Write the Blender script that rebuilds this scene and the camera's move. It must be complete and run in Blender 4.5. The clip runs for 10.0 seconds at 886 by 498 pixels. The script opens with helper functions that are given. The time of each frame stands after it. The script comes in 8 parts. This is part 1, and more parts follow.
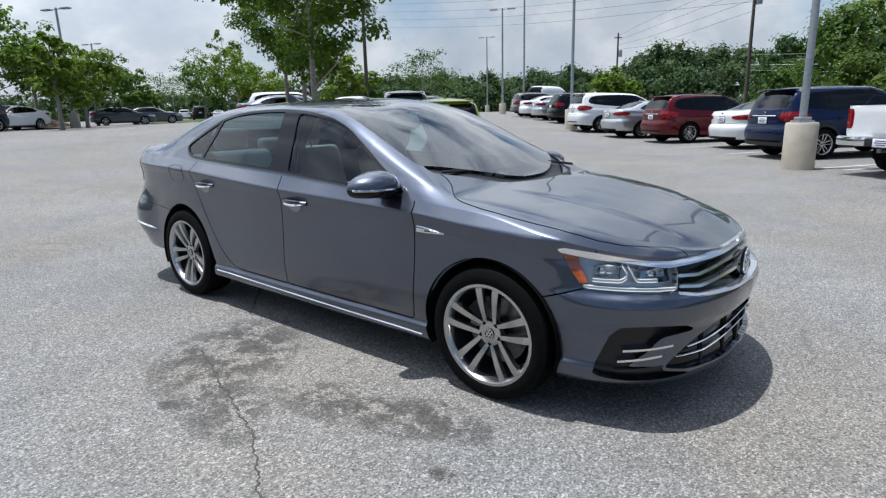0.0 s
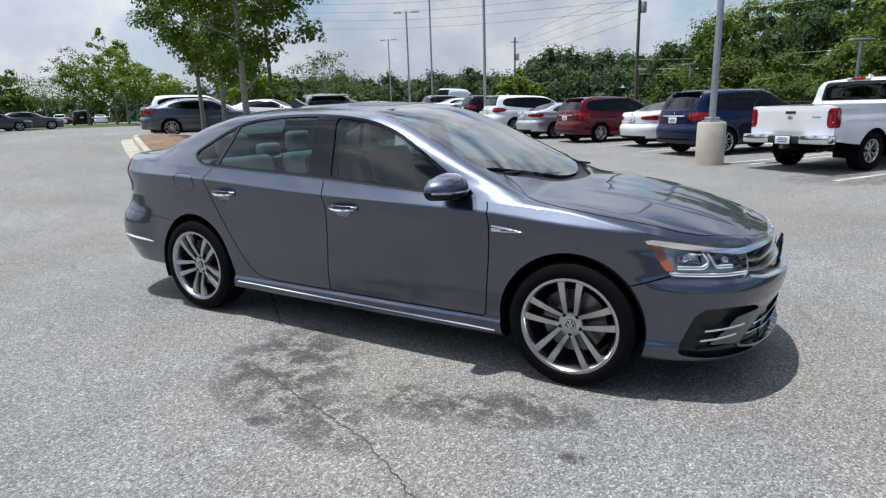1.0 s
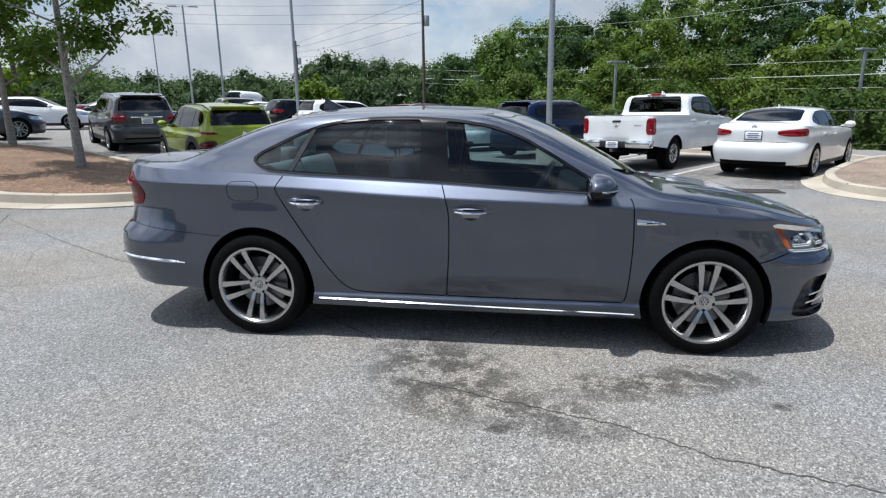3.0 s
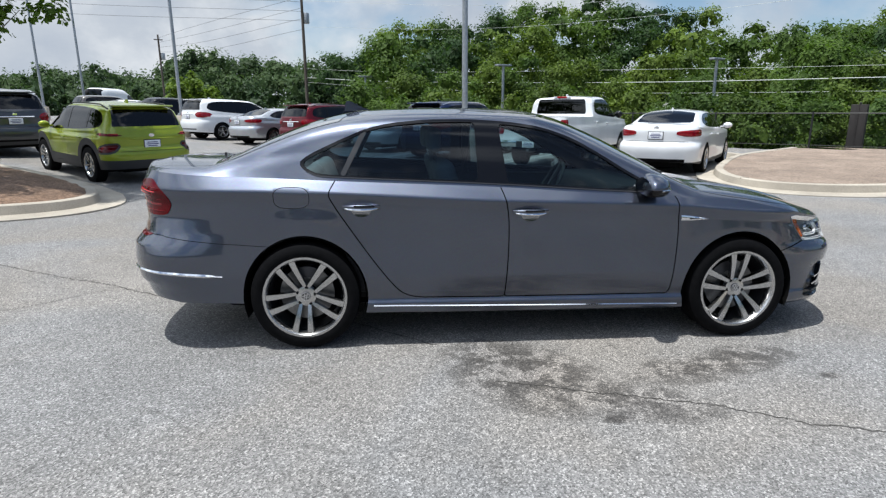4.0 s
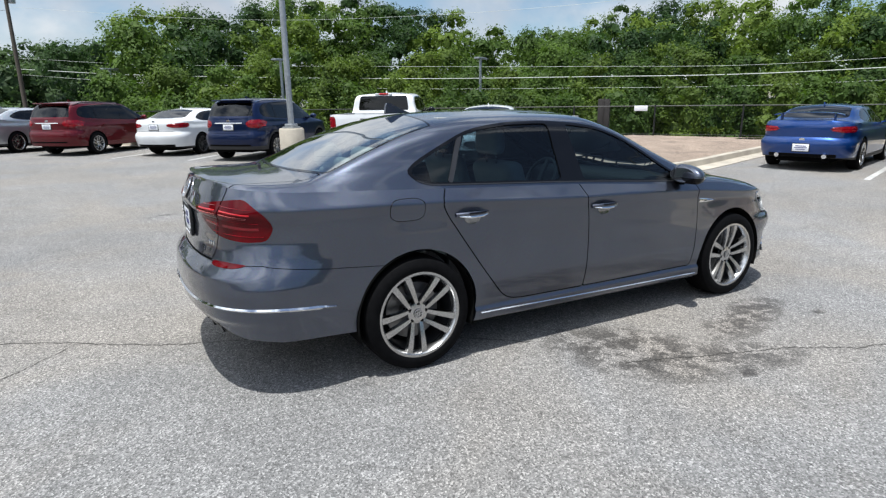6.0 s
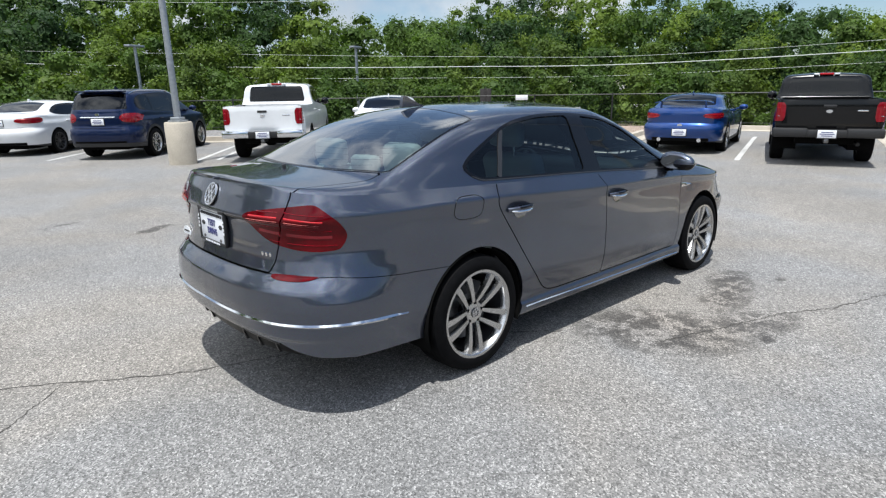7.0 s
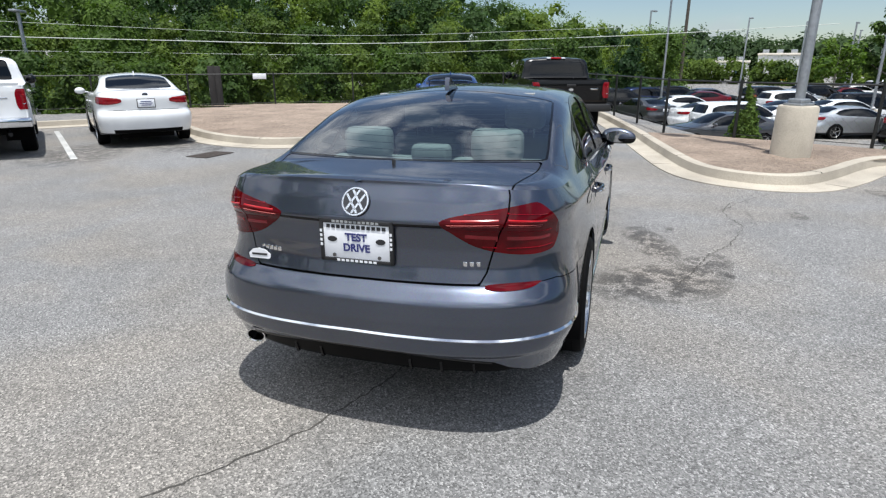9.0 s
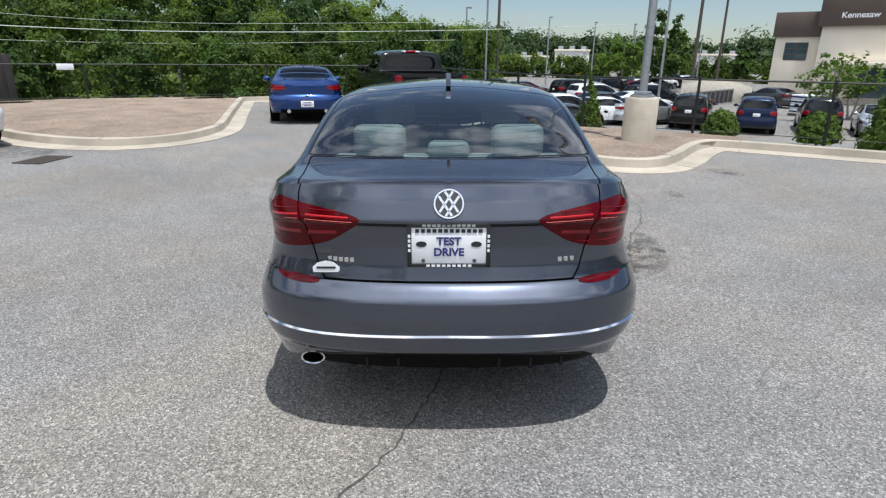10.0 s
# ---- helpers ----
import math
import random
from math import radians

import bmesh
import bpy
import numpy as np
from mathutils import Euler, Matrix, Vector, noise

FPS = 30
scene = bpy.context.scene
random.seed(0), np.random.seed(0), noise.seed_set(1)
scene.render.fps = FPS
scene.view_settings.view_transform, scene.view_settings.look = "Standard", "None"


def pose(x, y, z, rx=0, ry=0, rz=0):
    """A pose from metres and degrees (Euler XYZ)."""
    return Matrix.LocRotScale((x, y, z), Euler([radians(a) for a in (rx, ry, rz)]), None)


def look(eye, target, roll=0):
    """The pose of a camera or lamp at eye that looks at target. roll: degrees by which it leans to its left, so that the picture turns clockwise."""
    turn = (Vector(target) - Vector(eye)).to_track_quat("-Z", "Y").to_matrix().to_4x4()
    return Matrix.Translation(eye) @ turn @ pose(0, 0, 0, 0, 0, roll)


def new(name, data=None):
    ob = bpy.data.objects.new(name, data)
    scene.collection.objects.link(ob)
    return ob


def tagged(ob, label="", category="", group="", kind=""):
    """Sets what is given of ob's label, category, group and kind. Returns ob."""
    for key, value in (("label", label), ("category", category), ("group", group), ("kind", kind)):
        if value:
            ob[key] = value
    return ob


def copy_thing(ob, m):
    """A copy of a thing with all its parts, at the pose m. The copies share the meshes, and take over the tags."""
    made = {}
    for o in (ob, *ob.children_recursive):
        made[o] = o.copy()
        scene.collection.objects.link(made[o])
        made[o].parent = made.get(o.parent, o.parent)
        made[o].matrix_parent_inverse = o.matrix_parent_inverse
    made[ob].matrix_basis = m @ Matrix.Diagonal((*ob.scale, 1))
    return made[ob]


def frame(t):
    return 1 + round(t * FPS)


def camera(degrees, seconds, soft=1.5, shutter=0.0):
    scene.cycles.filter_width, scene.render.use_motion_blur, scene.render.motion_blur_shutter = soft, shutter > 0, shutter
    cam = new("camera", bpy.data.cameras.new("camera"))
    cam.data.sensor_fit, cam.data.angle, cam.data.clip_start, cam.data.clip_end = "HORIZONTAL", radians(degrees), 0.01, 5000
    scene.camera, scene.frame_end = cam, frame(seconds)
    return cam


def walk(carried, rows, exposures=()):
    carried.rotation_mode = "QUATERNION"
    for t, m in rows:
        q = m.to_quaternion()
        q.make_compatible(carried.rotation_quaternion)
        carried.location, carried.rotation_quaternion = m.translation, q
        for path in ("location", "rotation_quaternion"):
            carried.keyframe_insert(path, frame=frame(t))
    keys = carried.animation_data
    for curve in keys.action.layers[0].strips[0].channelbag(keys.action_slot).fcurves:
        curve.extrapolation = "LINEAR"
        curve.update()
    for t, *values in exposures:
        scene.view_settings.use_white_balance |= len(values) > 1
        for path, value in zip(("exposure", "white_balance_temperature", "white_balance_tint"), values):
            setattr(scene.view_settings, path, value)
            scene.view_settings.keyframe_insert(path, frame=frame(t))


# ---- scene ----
cam = camera(74.8, 10.0, soft=1.28)
PATH = [
    (0, (2.896, -3.076, 1.398), (1.681, -1.558, 0.930), -1.56),
    (0.5, (2.570, -3.342, 1.409), (1.480, -1.733, 0.938), -1.95),
    (1, (2.205, -3.639, 1.432), (1.263, -1.939, 0.962), -1.92),
    (1.5, (1.775, -3.879, 1.443), (0.992, -2.098, 0.979), -1.48),
    (2, (1.316, -4.133, 1.450), (0.703, -2.288, 0.982), -1.04),
    (2.5, (0.820, -4.272, 1.434), (0.392, -2.377, 0.959), -0.88),
    (2.7, (0.597, -4.301, 1.460), (0.240, -2.390, 0.992), -0.86),
    (3.8, (-0.641, -4.382, 1.480), (-0.539, -2.442, 1.004), -0.28),
    (4, (-0.855, -4.355, 1.494), (-0.680, -2.419, 1.022), -0.35),
    (4.5, (-1.383, -4.281, 1.516), (-1.023, -2.372, 1.044), -0.36),
    (5, (-1.865, -4.128, 1.514), (-1.298, -2.271, 1.035), -0.55),
    (5.5, (-2.355, -3.954, 1.529), (-1.600, -2.169, 1.036), -0.64),
    (5.7, (-2.546, -3.871, 1.553), (-1.715, -2.119, 1.064), -0.69),
    (6.8, (-3.438, -3.157, 1.571), (-2.206, -1.675, 1.035), -0.91),
    (7, (-3.596, -3.014, 1.596), (-2.296, -1.593, 1.061), -0.95),
    (7.5, (-3.936, -2.576, 1.600), (-2.486, -1.321, 1.034), -0.82),
    (8, (-4.251, -2.116, 1.611), (-2.656, -1.057, 1.032), -0.47),
    (8.5, (-4.476, -1.609, 1.618), (-2.758, -0.782, 1.015), -0.41),
    (9, (-4.596, -1.051, 1.631), (-2.782, -0.470, 1.021), -0.06),
    (9.5, (-4.683, -0.504, 1.645), (-2.807, -0.197, 1.024), 0.39),
    (10, (-4.720, 0.030, 1.643), (-2.822, 0.035, 1.013), 0.74),
]
walk(cam, [(t, look(eye, target, roll)) for t, eye, target, roll in PATH],
     exposures=[(0.0, 0.07, 6080, 8), (5.0, 0.24, 6260, 8), (7.5, 0.31, 6280, 8), (10.0, 0.04, 6280, 9)])

# ---------------------------------------------------------------- light
SUN_ELEVATION, SUN_FROM = 77.5, (-0.86, -0.5)          # degrees; the way towards the sun on the plan
sky = bpy.data.worlds.new("summer_sky")
scene.world = sky
sky.use_nodes = True


def node(tree, kind, **values):
    """A node of that kind; values set its properties, or its inputs when they begin with in_."""
    n = tree.nodes.new(kind)
    for key, value in values.items():
        if key.startswith("in_"):
            n.inputs[int(key[3:]) if key[3:].isdigit() else key[3:].replace("_", " ")].default_value = value
        elif key == "op":
            n.operation = value
        elif key == "blend":
            n.blend_type = value
        elif key == "data":
            n.data_type = value
        elif key == "sky":
            n.sky_type = value
    return n


def ramp(tree, source, stops):
    """A colour ramp over a socket; stops are (place, value or colour)."""
    n = tree.nodes.new("ShaderNodeValToRGB")
    while len(n.color_ramp.elements) < len(stops):
        n.color_ramp.elements.new(0.5)
    for e, (at, c) in zip(n.color_ramp.elements, stops):
        e.position = at
        e.color = (c, c, c, 1) if not hasattr(c, "__len__") else (*c, 1)
    tree.links.new(source, n.inputs[0])
    return n.outputs[0]


def mixc(tree, fac, a, b, blend="MIX"):
    """Mixes two colours (sockets or tuples)."""
    n = tree.nodes.new("ShaderNodeMix")
    n.data_type, n.blend_type = "RGBA", blend
    for socket, value in ((n.inputs[0], fac), (n.inputs[6], a), (n.inputs[7], b)):
        if hasattr(value, "is_linked"):
            tree.links.new(value, socket)
        else:
            socket.default_value = (*value, 1) if hasattr(value, "__len__") else value
    return n.outputs[2]


def maths(tree, op, a, b=0.0, clamp=False):
    n = tree.nodes.new("ShaderNodeMath")
    n.operation, n.use_clamp = op, clamp
    for socket, value in ((n.inputs[0], a), (n.inputs[1], b)):
        if hasattr(value, "is_linked"):
            tree.links.new(value, socket)
        else:
            socket.default_value = value
    return n.outputs[0]


def build_sky():
    t = sky.node_tree
    t.nodes.clear()
    air = node(t, "ShaderNodeTexSky", sky="NISHITA")
    air.sun_disc = False
    air.sun_elevation = radians(SUN_ELEVATION)
    air.sun_rotation = math.atan2(SUN_FROM[0], SUN_FROM[1])
    air.air_density, air.dust_density, air.ozone_density = 1.0, 0.4, 2.5
    way = node(t, "ShaderNodeTexCoord")
    split = node(t, "ShaderNodeSeparateXYZ")
    t.links.new(way.outputs["Generated"], split.inputs[0])
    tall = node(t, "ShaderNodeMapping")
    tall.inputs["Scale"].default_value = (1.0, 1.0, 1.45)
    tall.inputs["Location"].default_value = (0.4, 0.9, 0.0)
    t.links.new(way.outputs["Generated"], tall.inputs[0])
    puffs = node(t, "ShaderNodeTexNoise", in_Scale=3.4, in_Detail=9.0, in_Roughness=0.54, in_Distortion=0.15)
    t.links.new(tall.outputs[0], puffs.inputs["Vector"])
    shade = node(t, "ShaderNodeTexNoise", in_Scale=4.5, in_Detail=7.0, in_Roughness=0.6)
    t.links.new(tall.outputs[0], shade.inputs["Vector"])
    low_sky = maths(t, "ADD", maths(t, "MULTIPLY", maths(t, "SUBTRACT", 1.0, split.outputs[2], True), 0.03), maths(t, "MULTIPLY", split.outputs[2], 0.01))
    cloud_bias = maths(t, "ADD", maths(t, "MULTIPLY", split.outputs[0], -0.13), maths(t, "MULTIPLY", split.outputs[1], 0.07))          # clouds thin to the south-east; an added unseen bank westward brightens the sedan's tail
    cover = ramp(t, maths(t, "ADD", puffs.outputs[0], maths(t, "ADD", low_sky, cloud_bias)), [(0.46, 0.04), (0.53, 0.5), (0.62, 1.0)])
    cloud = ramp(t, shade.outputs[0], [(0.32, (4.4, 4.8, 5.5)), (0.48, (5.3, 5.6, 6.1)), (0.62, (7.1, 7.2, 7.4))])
    # clouds shine brighter round the sun, boosted to light the sedan's upward faces
    towards = node(t, "ShaderNodeVectorMath", op="DOT_PRODUCT")
    h_ = math.hypot(*SUN_FROM)
    towards.inputs[1].default_value = (SUN_FROM[0] / h_ * math.cos(radians(SUN_ELEVATION)), SUN_FROM[1] / h_ * math.cos(radians(SUN_ELEVATION)), math.sin(radians(SUN_ELEVATION)))
    t.links.new(way.outputs["Generated"], towards.inputs[0])
    glow = ramp(t, towards.outputs["Value"], [(0.15, 1.0), (0.4, 1.6), (0.6, 2.4), (1.0, 3.2)])
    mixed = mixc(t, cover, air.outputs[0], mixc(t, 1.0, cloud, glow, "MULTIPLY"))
    back = node(t, "ShaderNodeBackground", in_Strength=0.095)
    t.links.new(mixed, back.inputs[0])
    out = node(t, "ShaderNodeOutputWorld")
    t.links.new(back.outputs[0], out.inputs[0])


build_sky()
sun = new("sun", bpy.data.lights.new("sun", "SUN"))
sun.data.energy, sun.data.angle, sun.data.color = 5.0, radians(0.55), (1.0, 0.965, 0.91)
e_ = radians(SUN_ELEVATION)
flat_ = Vector((*SUN_FROM, 0)).normalized()
sun.matrix_world = look(flat_ * math.cos(e_) * 50 + Vector((0, 0, math.sin(e_) * 50)), (0, 0, 0))


# ---------------------------------------------------------------- materials
MATS = {}


def principled(name, colour, rough=0.5, metal=0.0, coat=0.0, spec=0.5, grain=None, bump=None, wear=None, emission=0.0, space="Object"):
    """A material. grain: (scale, dark, light) multiplies the colour by fine noise; wear: (scale, amount) by broad noise;
    bump: (scale, strength, distance)."""
    m = bpy.data.materials.new(name)
    m.use_nodes = True
    t = m.node_tree
    s = t.nodes["Principled BSDF"]
    s.inputs["Base Color"].default_value = (*colour, 1)
    s.inputs["Roughness"].default_value = rough
    s.inputs["Metallic"].default_value = metal
    s.inputs["Coat Weight"].default_value = coat
    s.inputs["Coat Roughness"].default_value = 0.03
    s.inputs["Specular IOR Level"].default_value = spec
    where = node(t, "ShaderNodeTexCoord").outputs[space]
    col = None
    for spec_, detail in ((grain, 3.0), (wear, 5.0)):
        if spec_:
            n = node(t, "ShaderNodeTexNoise", in_Scale=spec_[0], in_Detail=detail)
            t.links.new(where, n.inputs["Vector"])
            lo, hi = (spec_[1], spec_[2]) if len(spec_) == 3 else (1 - spec_[1], 1 + spec_[1])
            f = ramp(t, n.outputs[0], [(0.3, lo), (0.7, hi)])
            col = mixc(t, 1.0, col if col else colour, f, "MULTIPLY")
    if col:
        t.links.new(col, s.inputs["Base Color"])
    if bump:
        n = node(t, "ShaderNodeTexNoise", in_Scale=bump[0], in_Detail=4.0)
        t.links.new(where, n.inputs["Vector"])
        b = node(t, "ShaderNodeBump", in_Strength=bump[1], in_Distance=bump[2])
        t.links.new(n.outputs[0], b.inputs["Height"])
        t.links.new(b.outputs[0], s.inputs["Normal"])
    if emission:
        s.inputs["Emission Color"].default_value = (*colour, 1)
        s.inputs["Emission Strength"].default_value = emission
    MATS[name] = m
    return m


def car_paint(name, colour, metal=0.0, flake=0.0, rough=0.32, coat=1.0, haze=0.0):
    """Clear-coated paint; flake: how much the fine flakes vary the colour; haze: the share of a second, wider flake lobe."""
    m = principled(name, colour, rough, metal, coat, 0.15)
    t = m.node_tree
    s = t.nodes["Principled BSDF"]
    where = node(t, "ShaderNodeTexCoord").outputs["Object"]
    dust = node(t, "ShaderNodeTexNoise", in_Scale=2.3, in_Detail=6.0)
    t.links.new(where, dust.inputs["Vector"])
    c = mixc(t, 1.0, colour, ramp(t, dust.outputs[0], [(0.3, 0.94), (0.7, 1.05)]), "MULTIPLY")
    if flake:
        f = node(t, "ShaderNodeTexVoronoi", in_Scale=900.0)
        t.links.new(where, f.inputs["Vector"])
        c = mixc(t, flake, c, mixc(t, 1.0, c, f.outputs["Color"], "OVERLAY"))
    film = ramp(t, dust.outputs[0], [(0.35, 0.012), (0.75, 0.04)])
    wave = node(t, "ShaderNodeTexNoise", in_Scale=3.0, in_Detail=2.0)
    t.links.new(where, wave.inputs["Vector"])
    b = node(t, "ShaderNodeBump", in_Strength=0.04, in_Distance=0.01)
    t.links.new(wave.outputs[0], b.inputs["Height"])
    layers = [s]
    if haze:
        wide = node(t, "ShaderNodeBsdfPrincipled", in_Roughness=0.46, in_Metallic=metal, in_Coat_Weight=coat)
        wide.inputs["Specular IOR Level"].default_value = 0.15
        layers.append(wide)
        mix = node(t, "ShaderNodeMixShader", in_0=haze)
        t.links.new(s.outputs[0], mix.inputs[1])
        t.links.new(wide.outputs[0], mix.inputs[2])
        t.links.new(mix.outputs[0], t.nodes["Material Output"].inputs[0])
    for layer in layers:
        tone = mixc(t, 1.0, c, ((1.05,) * 3, (1.1,) * 3)[layers.index(layer)], "MULTIPLY") if haze else c
        t.links.new(tone, layer.inputs["Base Color"])
        t.links.new(film, layer.inputs["Coat Roughness"])
        layer.inputs["Coat IOR"].default_value = 1.55 if haze else 1.5
        t.links.new(b.outputs[0], layer.inputs["Coat Normal"])
    return m


def pane(name, tint, ior=1.5, boost=1.0):
    """One sheet of tinted glass: clear through, with a mirror gloss that grows towards grazing."""
    m = bpy.data.materials.new(name)
    m.use_nodes = True
    t = m.node_tree
    t.nodes.clear()
    thru = node(t, "ShaderNodeBsdfTransparent")
    thru.inputs[0].default_value = (*tint, 1)
    gloss = node(t, "ShaderNodeBsdfGlossy")
    gloss.inputs["Roughness"].default_value = 0.01
    fres = node(t, "ShaderNodeFresnel", in_IOR=ior)
    mix = node(t, "ShaderNodeMixShader")
    t.links.new(maths(t, "MULTIPLY", fres.outputs[0], boost, True), mix.inputs[0])
    t.links.new(thru.outputs[0], mix.inputs[1])
    t.links.new(gloss.outputs[0], mix.inputs[2])
    out = node(t, "ShaderNodeOutputMaterial")
    t.links.new(mix.outputs[0], out.inputs[0])
    MATS[name] = m
    return m


PAINT_GREY = car_paint("metallic_grey_paint", (0.081, 0.0915, 0.122), 1.0, 0.3, 0.23, haze=0.55)
PAINT_WHITE = car_paint("white_paint", (0.74, 0.75, 0.76))
PAINT_RED = car_paint("dark_red_paint", (0.1, 0.004, 0.009), 0.4, 0.2, coat=0.6)
PAINT_BLUE = car_paint("deep_blue_paint", (0.004, 0.012, 0.048), 0.4, 0.2, coat=0.55)
PAINT_COUPE = car_paint("bright_blue_paint", (0.005, 0.036, 0.16), 0.4, 0.2)
PAINT_BLACK = car_paint("black_paint", (0.004, 0.004, 0.0045), rough=0.2, coat=0.45)
PAINT_LIME = car_paint("lime_green_paint", (0.25, 0.31, 0.016), 0.25, 0.2)
PAINT_SILVER = car_paint("silver_paint", (0.5, 0.52, 0.54), 0.7, 0.2)
PAINT_DARK = car_paint("charcoal_paint", (0.06, 0.063, 0.07), 0.5, 0.3)
PAINT_TAUPE = car_paint("brown_grey_paint", (0.12, 0.11, 0.1), 0.5, 0.3)
GLASS = pane("tinted_side_glass", (0.24, 0.33, 0.39), 1.5, 1.0)
GLASS_FRONT = pane("light_tinted_glass", (0.5, 0.62, 0.64), 1.5, 1.0)
GLASS_CLEAR = pane("clear_glass", (0.34, 0.47, 0.5), 1.5, 2.2)
GLASS_REAR = pane("rear_window_glass", (0.56, 0.67, 0.67), 1.5, 2.6)
GLASS_DARK = pane("privacy_glass", (0.03, 0.034, 0.038), 1.5, 1.1)
LENS = pane("lamp_lens", (0.9, 0.92, 0.93), 1.5, 1.0)
CHROME = principled("chrome", (0.75, 0.76, 0.78), 0.09, 1.0)
ALLOY = principled("machined_alloy", (0.5, 0.5, 0.5), 0.24, 1.0, grain=(40, 0.92, 1.05))
ALLOY_DARK = principled("grey_alloy_barrel", (0.07, 0.07, 0.075), 0.45, 0.8)
STEEL = principled("brake_steel", (0.2, 0.2, 0.2), 0.35, 1.0, grain=(60, 0.8, 1.1))
GLOSS_BLACK = principled("gloss_black_trim", (0.004, 0.004, 0.005), 0.15, coat=0.3, spec=0.15)
MATT_BLACK = principled("black_plastic", (0.014, 0.014, 0.015), 0.55, grain=(300, 0.8, 1.2))
LINER = principled("wheel_arch_liner", (0.004, 0.004, 0.004), 0.9, spec=0.1)
RUBBER = principled("tyre_rubber", (0.005, 0.005, 0.0055), 0.7, spec=0.06, grain=(30, 0.75, 1.25), bump=(120, 0.2, 0.002))
CLADDING = principled("grey_black_cladding", (0.025, 0.025, 0.027), 0.6, grain=(200, 0.8, 1.2))
RED_LENS = principled("red_lamp_lens", (0.2, 0.002, 0.008), 0.08, coat=0.5, spec=0.3, wear=(9, 0.25))
RED_DEEP = principled("smoked_red_lamp_lens", (0.075, 0.0005, 0.003), 0.05, coat=0.25, spec=0.1, wear=(12, 0.3))
RED_BRIGHT = principled("red_light_strip", (0.42, 0.005, 0.01), 0.2, coat=0.5, spec=0.2)
PINK_LINE = principled("pale_red_light_line", (0.62, 0.16, 0.15), 0.25, coat=0.5)
AMBER = principled("amber_reflector", (0.6, 0.12, 0.012), 0.25, coat=1.0)
BLACK_LOW = principled("dark_lower_plastic", (0.0025, 0.0025, 0.003), 0.3, spec=0.06)
INTAKE_BLACK = principled("satin_black_intake", (0.006, 0.006, 0.007), 0.3, spec=0.3, coat=0.25)
LAMP_BOWL = principled("smoked_lamp_bowl", (0.55, 0.57, 0.6), 0.32, 0.7)
LIGHT_GUIDE = principled("clear_light_guide", (0.78, 0.8, 0.82), 0.25, coat=0.5)
# body paint made lighter, to put the scoop's bright reflection into its colour
SCOOP = principled("sheen_grey_paint", (0.2, 0.21, 0.23), 0.12, 0.95, coat=1.0)
BAR_GREY = principled("satin_dark_trim", (0.035, 0.036, 0.04), 0.4, 0.3, spec=0.3)
MIRROR = principled("mirror_glass", (0.42, 0.43, 0.45), 0.02, 1.0)
SATIN = principled("bright_trim", (0.85, 0.86, 0.88), 0.25, 1.0)
CLEAR_PART = principled("lamp_reflector", (0.6, 0.62, 0.65), 0.12, 1.0)
PLATE_WHITE = principled("white_plate", (0.8, 0.81, 0.84), 0.4, wear=(12, 0.06))
INK_BLUE = principled("navy_ink", (0.03, 0.035, 0.16), 0.5)
SEAT = principled("light_grey_leather", (0.42, 0.42, 0.4), 0.6, bump=(60, 0.15, 0.003), wear=(5, 0.1))
DASH = principled("dark_interior_plastic", (0.02, 0.02, 0.022), 0.7, grain=(150, 0.85, 1.15))
TRIM_LIGHT = principled("grey_interior_cloth", (0.3, 0.31, 0.31), 0.85, grain=(250, 0.85, 1.1))
CONCRETE = principled("weathered_concrete", (0.46, 0.41, 0.335), 0.85, grain=(90, 0.78, 1.15), wear=(2.2, 0.16), bump=(70, 0.35, 0.006))
CURB = principled("kerb_concrete", (0.375, 0.335, 0.275), 0.85, grain=(80, 0.8, 1.14), wear=(1.3, 0.2), bump=(60, 0.3, 0.006))
GALV = principled("galvanised_steel", (0.36, 0.38, 0.4), 0.45, 0.65, grain=(14, 0.85, 1.1), wear=(1.5, 0.1))
FENCE_BLACK = principled("black_coated_steel", (0.012, 0.013, 0.013), 0.45, wear=(4, 0.3))
WOOD_POLE = principled("weathered_pole_wood", (0.085, 0.07, 0.056), 0.9, grain=(22, 0.7, 1.25), bump=(40, 0.4, 0.01))
WIRE = principled("aluminium_cable", (0.5, 0.53, 0.48), 0.6, 0.0)
WIRE_DARK = principled("dark_cable", (0.06, 0.06, 0.065), 0.6)
BROWN_METAL = principled("dark_brown_metal", (0.024, 0.02, 0.018), 0.6, wear=(2, 0.25))
STUCCO = principled("cream_stucco", (0.78, 0.71, 0.6), 0.9, wear=(0.4, 0.06), bump=(30, 0.2, 0.01))
BAND_BROWN = principled("brown_fascia_panels", (0.1, 0.075, 0.062), 0.6, wear=(0.7, 0.12))
GREY_WALL = principled("pale_warehouse_wall", (0.6, 0.6, 0.58), 0.9, wear=(0.3, 0.1))
WHITE_LINE = principled("worn_road_paint", (0.5, 0.5, 0.485), 0.8, grain=(35, 0.6, 1.1), wear=(1.5, 0.22), bump=(200, 0.3, 0.003))
RUST = principled("rusty_cast_iron", (0.06, 0.048, 0.042), 0.85, grain=(40, 0.7, 1.3), bump=(60, 0.3, 0.004))
PIT_SHADE = principled("drain_shade_black", (0.01, 0.009, 0.008), 0.95)
CRACK = principled("crack_dirt", (0.06, 0.056, 0.05), 0.95, grain=(60, 0.6, 1.5))
BARK = principled("tree_bark", (0.27, 0.245, 0.215), 0.9, grain=(25, 0.6, 1.3), bump=(45, 0.5, 0.01))
YELLOW = principled("yellow_plastic", (0.75, 0.5, 0.02), 0.5)


